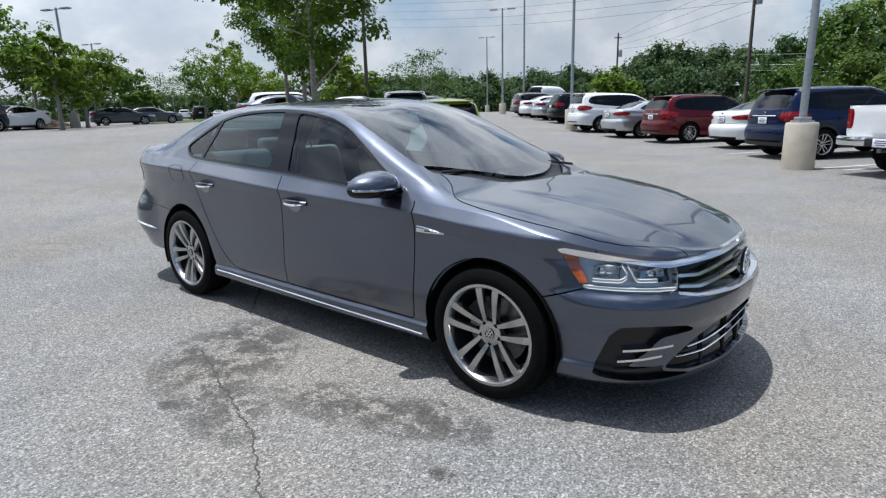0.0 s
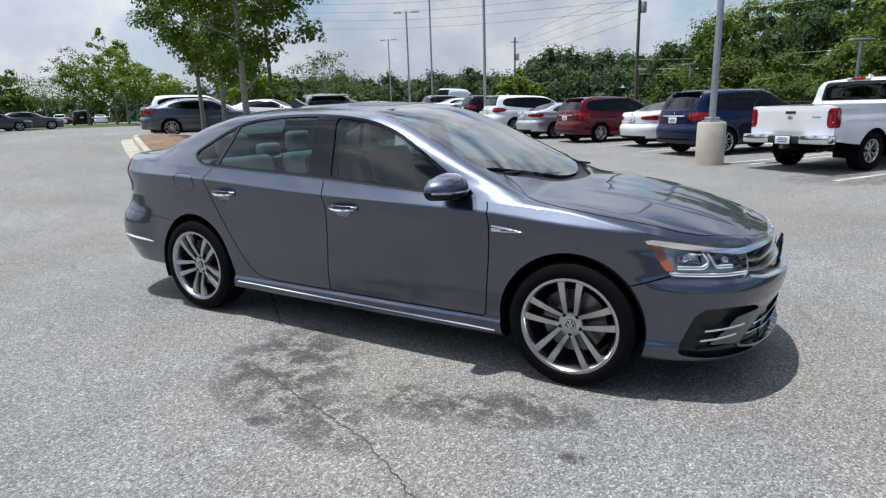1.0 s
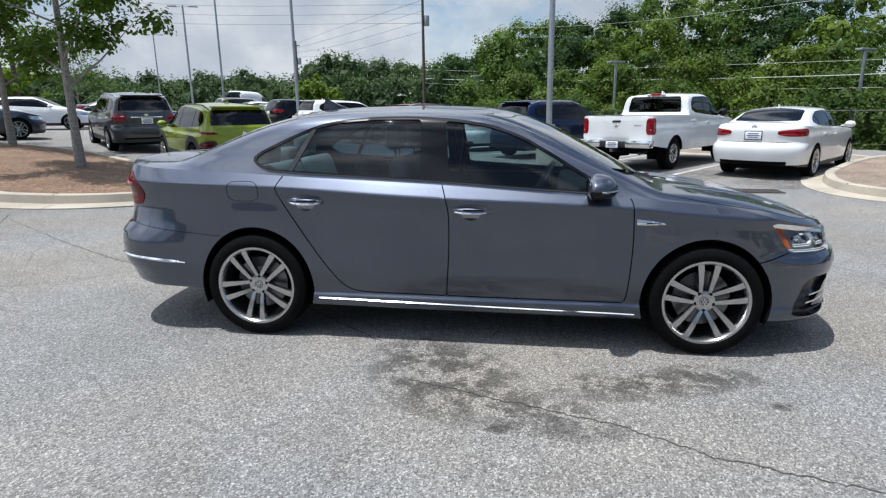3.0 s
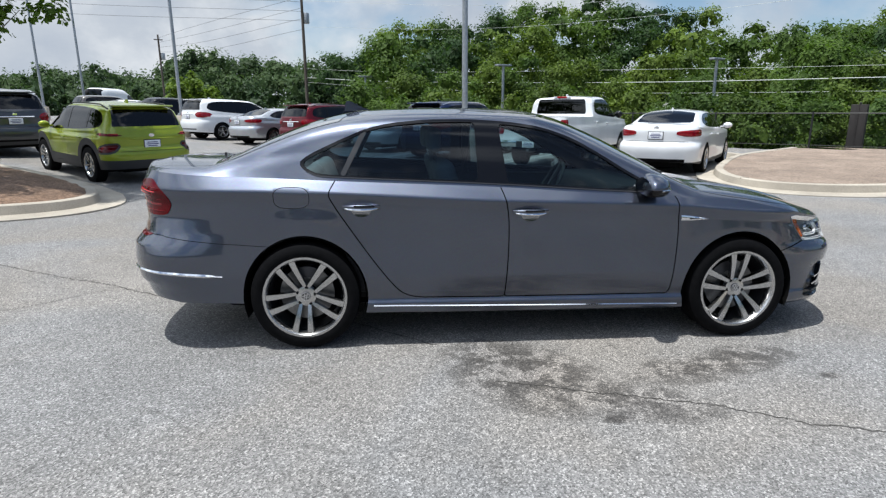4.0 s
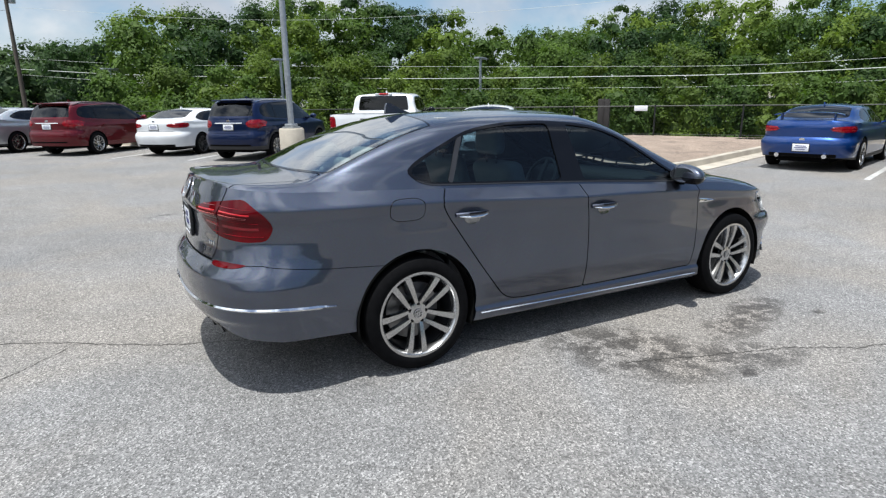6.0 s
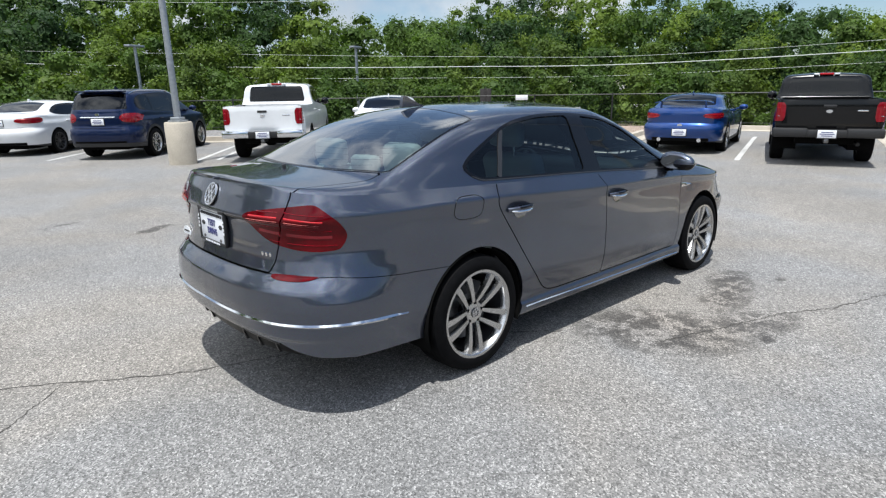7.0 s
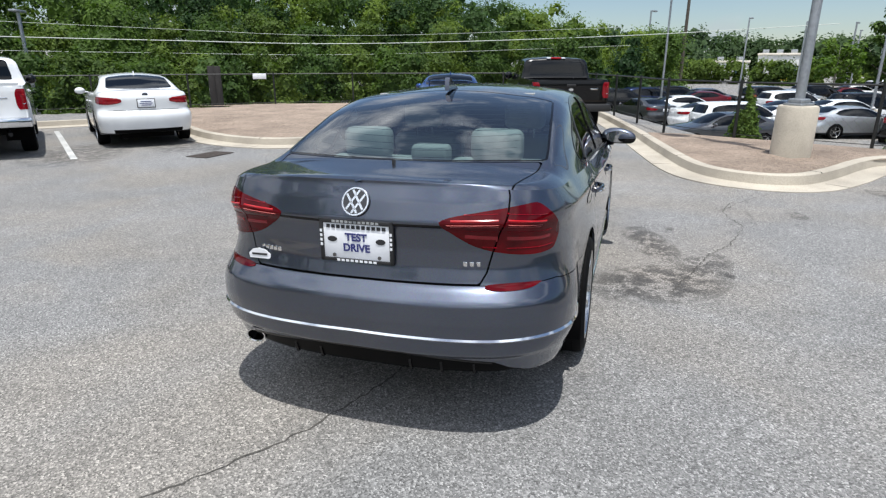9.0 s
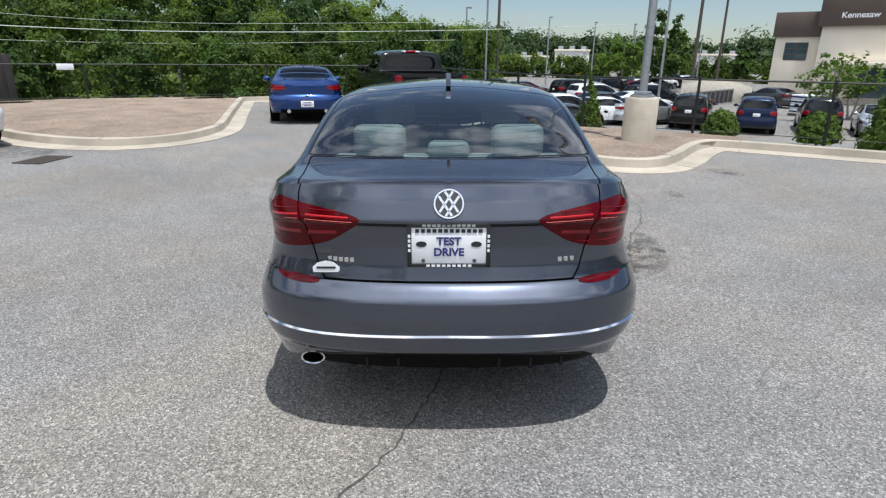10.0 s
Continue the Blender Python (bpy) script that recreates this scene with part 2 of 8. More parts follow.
def foliage(name, low, high, back):
    """Leaves that vary in colour from clump to clump and let some light through."""
    m = bpy.data.materials.new(name)
    m.use_nodes = True
    t = m.node_tree
    s = t.nodes["Principled BSDF"]
    geo = node(t, "ShaderNodeNewGeometry")
    broad = node(t, "ShaderNodeTexNoise", in_Scale=0.16, in_Detail=3.0)
    t.links.new(node(t, "ShaderNodeTexCoord").outputs["Object"], broad.inputs["Vector"])
    k = maths(t, "ADD", maths(t, "MULTIPLY", geo.outputs["Random Per Island"], 0.35), maths(t, "MULTIPLY", ramp(t, broad.outputs[0], [(0.36, 0.0), (0.64, 1.0)]), 0.65))
    c = mixc(t, k, low, high)
    fine = node(t, "ShaderNodeTexNoise", in_Scale=4.0, in_Detail=4.0, in_Roughness=0.7)
    t.links.new(node(t, "ShaderNodeTexCoord").outputs["Object"], fine.inputs["Vector"])
    c = mixc(t, 1.0, c, ramp(t, fine.outputs[0], [(0.35, 0.72), (0.62, 1.15)]), "MULTIPLY")
    t.links.new(c, s.inputs["Base Color"])
    s.inputs["Roughness"].default_value = 0.55
    s.inputs["Specular IOR Level"].default_value = 0.12
    thin = node(t, "ShaderNodeBsdfTranslucent")
    t.links.new(mixc(t, 1.0, c, back, "MULTIPLY"), thin.inputs[0])
    mix = node(t, "ShaderNodeMixShader", in_0=0.24)
    t.links.new(s.outputs[0], mix.inputs[1])
    t.links.new(thin.outputs[0], mix.inputs[2])
    t.links.new(mix.outputs[0], t.nodes["Material Output"].inputs[0])
    MATS[name] = m
    return m


LEAF_WOOD = foliage("woodland_leaves", (0.02, 0.044, 0.012), (0.094, 0.15, 0.03), (2.0, 2.3, 1.0))
LEAF_DARK = foliage("dark_woodland_leaves", (0.014, 0.036, 0.013), (0.055, 0.098, 0.03), (1.8, 2.1, 1.0))
LEAF_LIGHT = foliage("light_woodland_leaves", (0.046, 0.082, 0.015), (0.155, 0.215, 0.036), (2.0, 2.2, 0.9))
LEAF_EDGE = foliage("undergrowth_leaves", (0.03, 0.058, 0.014), (0.13, 0.182, 0.032), (1.9, 2.1, 0.8))
# distance haze is mixed into this greyer, bluer leaf colour
LEAF_HAZED = foliage("distant_hazed_leaves", (0.03, 0.055, 0.026), (0.075, 0.115, 0.042), (1.5, 1.8, 1.0))
LEAF_BRIGHT = foliage("bright_young_leaves", (0.06, 0.11, 0.015), (0.16, 0.22, 0.03), (2.0, 2.2, 0.8))
LEAF_TREE = foliage("lot_tree_leaves", (0.035, 0.07, 0.014), (0.11, 0.17, 0.025), (2.4, 2.8, 0.9))
LEAF_SHRUB = foliage("evergreen_shrub_leaves", (0.045, 0.085, 0.016), (0.13, 0.19, 0.035), (1.5, 1.8, 0.9))


def asphalt():
    """Old asphalt: pale stone chips in dark binder, broad patches, hairline cracks, and the oil stains beside the parked sedan."""
    m = bpy.data.materials.new("worn_asphalt")
    m.use_nodes = True
    t = m.node_tree
    s = t.nodes["Principled BSDF"]
    where = node(t, "ShaderNodeTexCoord").outputs["Object"]
    chips = node(t, "ShaderNodeTexVoronoi", in_Scale=130.0)
    t.links.new(where, chips.inputs["Vector"])
    tone = ramp(t, node_value(t, chips.outputs["Color"]), [(0.0, (0.05, 0.049, 0.047)), (0.35, (0.138, 0.136, 0.133)), (0.68, (0.217, 0.214, 0.209)), (1.0, (0.45, 0.441, 0.427))])
    fine = node(t, "ShaderNodeTexNoise", in_Scale=240.0, in_Detail=3.0)
    t.links.new(where, fine.inputs["Vector"])
    tone = mixc(t, 1.0, tone, ramp(t, fine.outputs[0], [(0.3, 0.72), (0.7, 1.25)]), "MULTIPLY")
    broad = node(t, "ShaderNodeTexNoise", in_Scale=0.35, in_Detail=6.0, in_Roughness=0.6)
    t.links.new(where, broad.inputs["Vector"])
    tone = mixc(t, 1.0, tone, ramp(t, broad.outputs[0], [(0.3, 0.82), (0.5, 0.99), (0.7, 1.12)]), "MULTIPLY")
    warm = node(t, "ShaderNodeTexNoise", in_Scale=0.55, in_Detail=4.0, in_Distortion=0.6)
    t.links.new(where, warm.inputs["Vector"])
    tone = mixc(t, 1.0, tone, ramp(t, warm.outputs[0], [(0.4, (1.0, 1.0, 1.01)), (0.62, (1.06, 1.0, 0.93))]), "MULTIPLY")
    mid = node(t, "ShaderNodeTexNoise", in_Scale=2.7, in_Detail=5.0)
    t.links.new(where, mid.inputs["Vector"])
    tone = mixc(t, 1.0, tone, ramp(t, mid.outputs[0], [(0.3, 0.93), (0.7, 1.05)]), "MULTIPLY")
    # oil stains: blurred ellipses broken up by noise
    blot = node(t, "ShaderNodeTexNoise", in_Scale=5.5, in_Detail=9.0, in_Roughness=0.78)
    t.links.new(where, blot.inputs["Vector"])
    split = node(t, "ShaderNodeSeparateXYZ")
    t.links.new(where, split.inputs[0])
    total = None
    for cx, cy, rx, ry, turn, dark in STAINS:
        c, n = math.cos(radians(turn)), math.sin(radians(turn))
        dx, dy = maths(t, "SUBTRACT", split.outputs[0], cx), maths(t, "SUBTRACT", split.outputs[1], cy)
        u = maths(t, "DIVIDE", maths(t, "ADD", maths(t, "MULTIPLY", dx, c), maths(t, "MULTIPLY", dy, n)), rx)
        v = maths(t, "DIVIDE", maths(t, "SUBTRACT", maths(t, "MULTIPLY", dy, c), maths(t, "MULTIPLY", dx, n)), ry)
        r = maths(t, "ADD", maths(t, "MULTIPLY", u, u), maths(t, "MULTIPLY", v, v))
        k = maths(t, "MULTIPLY", maths(t, "SUBTRACT", 1.0, r, True), dark)
        total = k if total is None else maths(t, "MAXIMUM", total, k)
    edge = maths(t, "MULTIPLY", total, ramp(t, blot.outputs[0], [(0.465, 0.0), (0.545, 1.0)]))
    tone = mixc(t, maths(t, "MULTIPLY", total, 0.8, True), tone, mixc(t, 1.0, tone, (1.02, 0.99, 0.97), "MULTIPLY"))
    oiled = mixc(t, 1.0, tone, (0.3, 0.295, 0.29), "MULTIPLY")
    tone = mixc(t, maths(t, "MULTIPLY", maths(t, "POWER", edge, 0.4), 1.1, True), tone, oiled)
    # hairline cracks
    web = node(t, "ShaderNodeTexNoise", in_Scale=0.8, in_Detail=4.0)
    t.links.new(where, web.inputs["Vector"])
    bent = mixc(t, 0.35, where, web.outputs["Color"])
    cells = node(t, "ShaderNodeTexVoronoi", in_Scale=0.42)
    cells.feature = "DISTANCE_TO_EDGE"
    t.links.new(bent, cells.inputs["Vector"])
    hair = maths(t, "MULTIPLY", ramp(t, cells.outputs["Distance"], [(0.0, 1.0), (0.006, 0.0)]), ramp(t, mid.outputs[0], [(0.45, 0.0), (0.6, 0.4)]))
    tone = mixc(t, hair, tone, (0.05, 0.048, 0.045))
    t.links.new(tone, s.inputs["Base Color"])
    t.links.new(ramp(t, edge, [(0.0, 0.88), (1.0, 0.6)]), s.inputs["Roughness"])
    b = node(t, "ShaderNodeBump", in_Strength=0.55, in_Distance=0.006)
    t.links.new(chips.outputs["Distance"], b.inputs["Height"])
    t.links.new(b.outputs[0], s.inputs["Normal"])
    return m


def node_value(t, colour):
    """The brightness of a colour socket."""
    n = t.nodes.new("ShaderNodeRGBToBW")
    t.links.new(colour, n.inputs[0])
    return n.outputs[0]


def mulch(name, low, high):
    m = bpy.data.materials.new(name)
    m.use_nodes = True
    t = m.node_tree
    s = t.nodes["Principled BSDF"]
    where = node(t, "ShaderNodeTexCoord").outputs["Object"]
    straw = node(t, "ShaderNodeTexNoise", in_Scale=15.0, in_Detail=9.0, in_Roughness=0.78, in_Distortion=1.5)
    broad = node(t, "ShaderNodeTexNoise", in_Scale=1.3, in_Detail=4.0)
    for n in (straw, broad):
        t.links.new(where, n.inputs["Vector"])
    c = ramp(t, straw.outputs[0], [(0.36, low), (0.64, high)])
    t.links.new(mixc(t, 1.0, c, ramp(t, broad.outputs[0], [(0.3, 0.75), (0.7, 1.2)]), "MULTIPLY"), s.inputs["Base Color"])
    s.inputs["Roughness"].default_value = 0.95
    b = node(t, "ShaderNodeBump", in_Strength=1.0, in_Distance=0.05)
    t.links.new(straw.outputs[0], b.inputs["Height"])
    t.links.new(b.outputs[0], s.inputs["Normal"])
    return m


STAINS = [(-0.12, -1.35, 0.62, 0.42, -55, 1.0), (0.35, -1.72, 0.5, 0.22, -20, 0.75), (0.95, -1.35, 0.55, 0.2, 12, 0.8), (1.35, -1.2, 0.3, 0.16, 0, 0.9),
          (0.22, -1.9, 0.09, 0.05, 0, 1.3), (1.62, -1.52, 0.07, 0.05, 0, 1.3), (-1.55, 4.5, 0.34, 0.12, 30, 1.4), (-2.3, 5.6, 0.3, 0.07, 20, 1.2),
          (4.2, -4.3, 0.35, 0.2, 20, 0.7), (2.6, -2.9, 0.2, 0.12, 0, 0.8), (3.9, 9.0, 1.6, 0.9, 30, 0.5), (5.7, 8.1, 1.4, 0.8, 40, 0.5), (5.8, 7.2, 0.9, 0.3, 20, 0.9)]
ASPHALT = asphalt()
PINE_STRAW = mulch("pine_straw_mulch", (0.07, 0.038, 0.024), (0.4, 0.26, 0.17))
BARE_MULCH = mulch("faded_bark_mulch", (0.17, 0.125, 0.095), (0.44, 0.345, 0.27))
GRASS_BANK = mulch("rough_grass", (0.03, 0.05, 0.015), (0.1, 0.13, 0.035))


# ---------------------------------------------------------------- mesh helpers
def part(name, bm, material, parent=None, label="", smooth=40):
    """Links a bmesh as one mesh object under a thing or a part."""
    me = bpy.data.meshes.new(name)
    bm.to_mesh(me)
    bm.free()
    me.materials.append(material)
    if smooth:
        me.shade_smooth()
        me.set_sharp_from_angle(angle=radians(smooth))
    ob = new(name, me)
    if parent:
        ob.parent = parent
    return tagged(ob, label)


def raw(name, verts, faces, material, parent=None, label="", smooth=0):
    """Links a mesh from arrays of vertices and faces."""
    me = bpy.data.meshes.new(name)
    me.from_pydata([tuple(v) for v in verts], [], [tuple(f) for f in faces])
    me.materials.append(material)
    if smooth:
        me.shade_smooth()
        me.set_sharp_from_angle(angle=radians(smooth))
    ob = new(name, me)
    if parent:
        ob.parent = parent
    return tagged(ob, label)


def thing(name, m, label, category, group="", kind=""):
    """An Empty at a thing's base, to parent its parts."""
    ob = new(name)
    ob.empty_display_size = 0.2
    ob.matrix_world = m
    return tagged(ob, label, category, group, kind)


def add_box(bm, x0, x1, y0, y1, z0, z1, bevel=0.0, m=None, seg=2):
    """Adds a box, with rounded edges when bevel is given."""
    b = bmesh.new()
    bmesh.ops.create_cube(b, size=1.0)
    for v in b.verts:
        v.co = Vector(((x0 + x1) / 2 + v.co.x * (x1 - x0), (y0 + y1) / 2 + v.co.y * (y1 - y0), (z0 + z1) / 2 + v.co.z * (z1 - z0)))
    if bevel:
        bmesh.ops.bevel(b, geom=b.edges[:], offset=bevel, segments=seg, affect="EDGES", profile=0.5)
    merge(bm, b, m)
    return bm


def merge(bm, other, m=None):
    """Copies another bmesh into bm, moved by m."""
    table = {}
    for v in other.verts:
        table[v] = bm.verts.new(m @ v.co if m else v.co)
    for f in other.faces:
        try:
            bm.faces.new([table[v] for v in f.verts])
        except ValueError:
            pass
    other.free()


def box(*args, **kw):
    return add_box(bmesh.new(), *args, **kw)


def lathe(profile, steps=32, axis="Z", closed=False):
    """Turns (radius, height) pairs about an axis."""
    bm = bmesh.new()
    rings = []
    for r, h in profile:
        ring = []
        for i in range(steps):
            a = 2 * math.pi * i / steps
            c = (r * math.cos(a), r * math.sin(a), h)
            ring.append(bm.verts.new(c if axis == "Z" else (c[0], c[2], c[1])))
        rings.append(ring)
    pairs = list(zip(rings, rings[1:])) + ([(rings[-1], rings[0])] if closed else [])
    for a, b in pairs:
        for i in range(steps):
            j = (i + 1) % steps
            bm.faces.new((a[i], a[j], b[j], b[i]))
    if not closed:
        for ring, flip in ((rings[0], True), (rings[-1], False)):
            bm.faces.new(ring[::-1] if flip else ring)
    bmesh.ops.remove_doubles(bm, verts=bm.verts, dist=1e-6)
    bmesh.ops.recalc_face_normals(bm, faces=bm.faces)
    return bm


def tube(points, radius, sides=8, bm=None):
    """A round bar along points; radius: one number or one for each point."""
    bm = bm or bmesh.new()
    pts = [Vector(p) for p in points]
    rings = []
    for i, p in enumerate(pts):
        d = (pts[min(i + 1, len(pts) - 1)] - pts[max(i - 1, 0)]).normalized()
        a = d.cross((0, 0, 1) if abs(d.z) < 0.9 else (1, 0, 0)).normalized()
        b = d.cross(a)
        r = radius[i] if hasattr(radius, "__len__") else radius
        rings.append([bm.verts.new(p + (a * math.cos(k * 2 * math.pi / sides) + b * math.sin(k * 2 * math.pi / sides)) * r) for k in range(sides)])
    for a, b in zip(rings, rings[1:]):
        for i in range(sides):
            j = (i + 1) % sides
            bm.faces.new((a[i], b[i], b[j], a[j]))
    bm.faces.new(rings[0])
    bm.faces.new(rings[-1][::-1])
    return bm


def prism(points, depth, axis="x"):
    """A flat outline (two coordinates) given thickness along an axis, centred."""
    bm = bmesh.new()
    def at(p, h):
        return {"x": (h, p[0], p[1]), "y": (p[0], h, p[1]), "z": (p[0], p[1], h)}[axis]
    a = [bm.verts.new(at(p, -depth / 2)) for p in points]
    b = [bm.verts.new(at(p, depth / 2)) for p in points]
    n = len(points)
    for i in range(n):
        j = (i + 1) % n
        bm.faces.new((a[i], a[j], b[j], b[i]))
    bm.faces.new(a[::-1])
    bm.faces.new(b)
    bmesh.ops.recalc_face_normals(bm, faces=bm.faces)
    return bm


def hermite(pairs):
    """A smooth curve through (x, y) pairs without overshoot, as a function of arrays."""
    xs, ys = np.array(sorted(pairs), float).T
    h = np.diff(xs)
    d = np.diff(ys) / h
    m = np.zeros(len(xs))
    m[0], m[-1] = d[0], d[-1]
    for i in range(1, len(xs) - 1):
        m[i] = 0 if d[i - 1] * d[i] <= 0 else 2 * d[i - 1] * d[i] / (d[i - 1] + d[i])
    def at(x):
        x = np.clip(np.asarray(x, float), xs[0], xs[-1])
        i = np.clip(np.searchsorted(xs, x) - 1, 0, len(xs) - 2)
        t = (x - xs[i]) / h[i]
        return ((1 + 2 * t) * (1 - t) ** 2 * ys[i] + t * (1 - t) ** 2 * h[i] * m[i] + t * t * (3 - 2 * t) * ys[i + 1] + t * t * (t - 1) * h[i] * m[i + 1])
    return at


def bent(pairs, r=0.008):
    """Straight runs between (x, y) pairs with their corners rounded over r, as a function of arrays."""
    xs, ys = np.array(sorted(pairs), float).T
    def at(x):
        x = np.asarray(x, float)
        return sum(np.interp(x + r * k, xs, ys) * w for k, w in ((-1, 0.2), (-0.5, 0.2), (0, 0.2), (0.5, 0.2), (1, 0.2)))
    return at


def spline(points, per=14):
    """A dense Catmull-Rom curve through points."""
    p = np.array(points, float)
    q = np.vstack([2 * p[0] - p[1], p, 2 * p[-1] - p[-2]])
    out = []
    for i in range(len(p) - 1):
        a, b, c, d = q[i:i + 4]
        for t in np.linspace(0, 1, per, endpoint=False):
            out.append(0.5 * (2 * b + (c - a) * t + (2 * a - 5 * b + 4 * c - d) * t * t + (3 * b - 3 * c + d - a) * t ** 3))
    out.append(p[-1])
    return np.array(out)


def rounded(points, times=2):
    """A closed outline with its corners cut round."""
    p = np.array(points, float)
    for _ in range(times):
        n = np.roll(p, -1, 0)
        p = np.stack([p * 0.8 + n * 0.2, p * 0.2 + n * 0.8], 1).reshape(-1, 2)
    return p


def inside(points, outline):
    """Signed distance to a closed outline, negative within."""
    p, a = np.asarray(points, float), np.asarray(outline, float)
    best = np.full(len(p), 1e9)
    odd = np.zeros(len(p), bool)
    for s, e in zip(a, np.roll(a, -1, 0)):
        d = e - s
        t = np.clip(((p - s) @ d) / max(d @ d, 1e-12), 0, 1)
        best = np.minimum(best, np.hypot(*(p - s - t[:, None] * d).T))
        cross = (s[1] > p[:, 1]) != (e[1] > p[:, 1])
        with np.errstate(divide="ignore", invalid="ignore"):
            odd ^= cross & (p[:, 0] < d[0] * (p[:, 1] - s[1]) / (d[1] if d[1] else 1e-12) + s[0])
    return np.where(odd, -best, best)


def beside(points, line, width):
    """Distance to an open line less half a width."""
    p, a = np.asarray(points, float), np.asarray(line, float)
    best = np.full(len(p), 1e9)
    for s, e in zip(a, a[1:]):
        d = e - s
        t = np.clip(((p - s) @ d) / max(d @ d, 1e-12), 0, 1)
        best = np.minimum(best, np.hypot(*(p - s - t[:, None] * d).T))
    return best - width / 2


# ---------------------------------------------------------------- vehicle bodies
class Shell:
    """Half of a car body (its left side) as a fine skin that is cut into panels along outlines.
    Columns of a vertex: x, y, z, distance round the body from the nose, the same from the tail, 0 below the shoulder or 1 above."""

    def __init__(self, spec, fine):
        self.spec = spec
        line = spline(spec["outline"], 24)
        line[:, 1] = np.maximum(line[:, 1], 0)
        step = np.hypot(*np.diff(line, axis=0).T)
        dist = np.concatenate([[0], np.cumsum(step)])
        self.length = dist[-1]
        n, k, w = fine
        # denser where the outline bends round the ends
        bend = np.concatenate([np.linspace(0, 1.1, int(n * 0.32), endpoint=False), np.linspace(1.1, self.length - 1.1, int(n * 0.36), endpoint=False), np.linspace(self.length - 1.1, self.length, int(n * 0.32))])
        for x0_, x1_, n2 in spec.get("dense", ()):
            s_ = np.linspace(0.55, self.length - 0.4, 800)
            xs_ = np.interp(s_, dist, line[:, 0])
            bend = np.unique(np.concatenate([bend, np.linspace(np.interp(x0_, xs_, s_), np.interp(x1_, xs_, s_), n2)]))
        self.s = bend
        self.px, self.py = [lambda q, a=a: np.interp(q, dist, a) for a in (line[:, 0], line[:, 1])]
        self.shoulder, self.sill = hermite(spec["shoulder"]), hermite(spec["sill"])
        self.prof = [(bent if k_ in spec.get("crisp", ()) else hermite)(spec[k_]) for k_ in ("tail", "side", "nose")]
        self.top, self.ry, self.rz = hermite(spec["top"]), hermite(spec["rail_y"]), hermite(spec["rail_z"])
        if "crease" in spec:
            self.crease = hermite(spec["crease"])
        self.V, self.F = [], []
        grid = np.zeros((n_ := len(bend), k + 1, 6))
        vs = np.linspace(0, 1, k + 1)
        x0 = self.px(bend)
        zs, zb = self.shoulder(x0), self.sill(x0)
        for j, v in enumerate(vs):
            z = zb + (zs - zb) * v
            grid[:, j, :3] = self.at(bend, z)
            grid[:, j, 3], grid[:, j, 4] = self.length - bend, bend
        self.add(grid, "body")
        up = np.zeros((n_, w + 1, 6))
        edge = grid[:, -1, :3]
        xe, ye, ze = edge.T
        zc = self.top(xe)
        yr = ye * self.ry(xe)
        zr = ze + (zc - ze) * self.rz(xe)
        bulge = spec.get("bulge", 0.012)
        P = np.stack([np.stack([ye, ze], 1), np.stack([(ye + yr) / 2 + bulge, (ze + zr) / 2 + bulge * 0.6], 1), np.stack([yr, zr], 1), np.stack([yr * 0.55, zr + (zc - zr) * 0.72], 1), np.stack([yr * 0, zc], 1)], 1)
        for i in range(n_):
            pts = P[i]
            mirror = np.vstack([pts, [-pts[3][0], pts[3][1]]])
            c = spline(mirror, 30)[:121]
            d = np.concatenate([[0], np.cumsum(np.hypot(*np.diff(c, axis=0).T))])
            t = np.linspace(0, d[-1], w + 1)
            up[i, :, 1], up[i, :, 2] = np.interp(t, d, c[:, 0]), np.interp(t, d, c[:, 1])
            up[i, :, 0] = xe[i]
            up[i, -1, 1] = 0
        up[:, :, 3], up[:, :, 4], up[:, :, 5] = (self.length - bend)[:, None], bend[:, None], 1
        up[:, 0, :3] = edge
        if "relief" in spec:
            up[:, 1:, 2] += spec["relief"](up[:, 1:, 0], up[:, 1:, 1])
        self.add(up, "deck")

    def at(self, q, z):
        """The place on the lower body a distance q from the tail's middle, at height z."""
        q, z = np.asarray(q, float), np.asarray(z, float)
        x, y = self.px(q), self.py(q)
        dx, dy = self.px(q + 0.02) - self.px(q - 0.02), self.py(q + 0.02) - self.py(q - 0.02)
        n = np.hypot(dx, dy) + 1e-9
        nx, ny = -dy / n, dx / n
        ends = (q < 1e-4, q > self.length - 1e-4)
        nx, ny = np.where(ends[0], -1, np.where(ends[1], 1, nx)), np.where(ends[0] | ends[1], 0, ny)
        lo, hi = self.spec["ends"]
        wr = np.clip((lo[1] - x) / (lo[1] - lo[0]), 0, 1)
        wf = np.clip((x - hi[0]) / (hi[1] - hi[0]), 0, 1)
        wr, wf = wr * wr * (3 - 2 * wr), wf * wf * (3 - 2 * wf)
        rear, side, front = self.prof[0](z), self.prof[1](z), self.prof[2](z)
        if "crease" in self.spec:
            shift = self.crease(x) * np.clip((z - 0.62) / 0.2, 0, 1)
            side, front = self.prof[1](z - shift), self.prof[2](z)
        if "tuck" in self.spec:          # behind the rear wheel the sill's step is gone, and the tail's creases soften round the corner
            behind = np.clip((-1.62 - x) / 0.12, 0, 1)
            side = side + (self.prof[1](np.maximum(z, 0.42)) - 0.16 * np.maximum(0.42 - z, 0) - side) * behind * (z < 0.42)
            mild = sum(self.prof[0](z + k) for k in (-0.036, -0.024, -0.012, 0.0, 0.012, 0.024, 0.036)) / 7
            slope = np.interp(z, [0.60, 0.82], self.prof[0](np.array([0.60, 0.82])))
            mild = np.where((z > 0.60) & (z < 0.82), mild * 0.35 + slope * 0.65, mild)
            crisp = np.clip((-2.20 - x) / 0.14, 0, 1)
            rear = rear * crisp + mild * (1 - crisp)
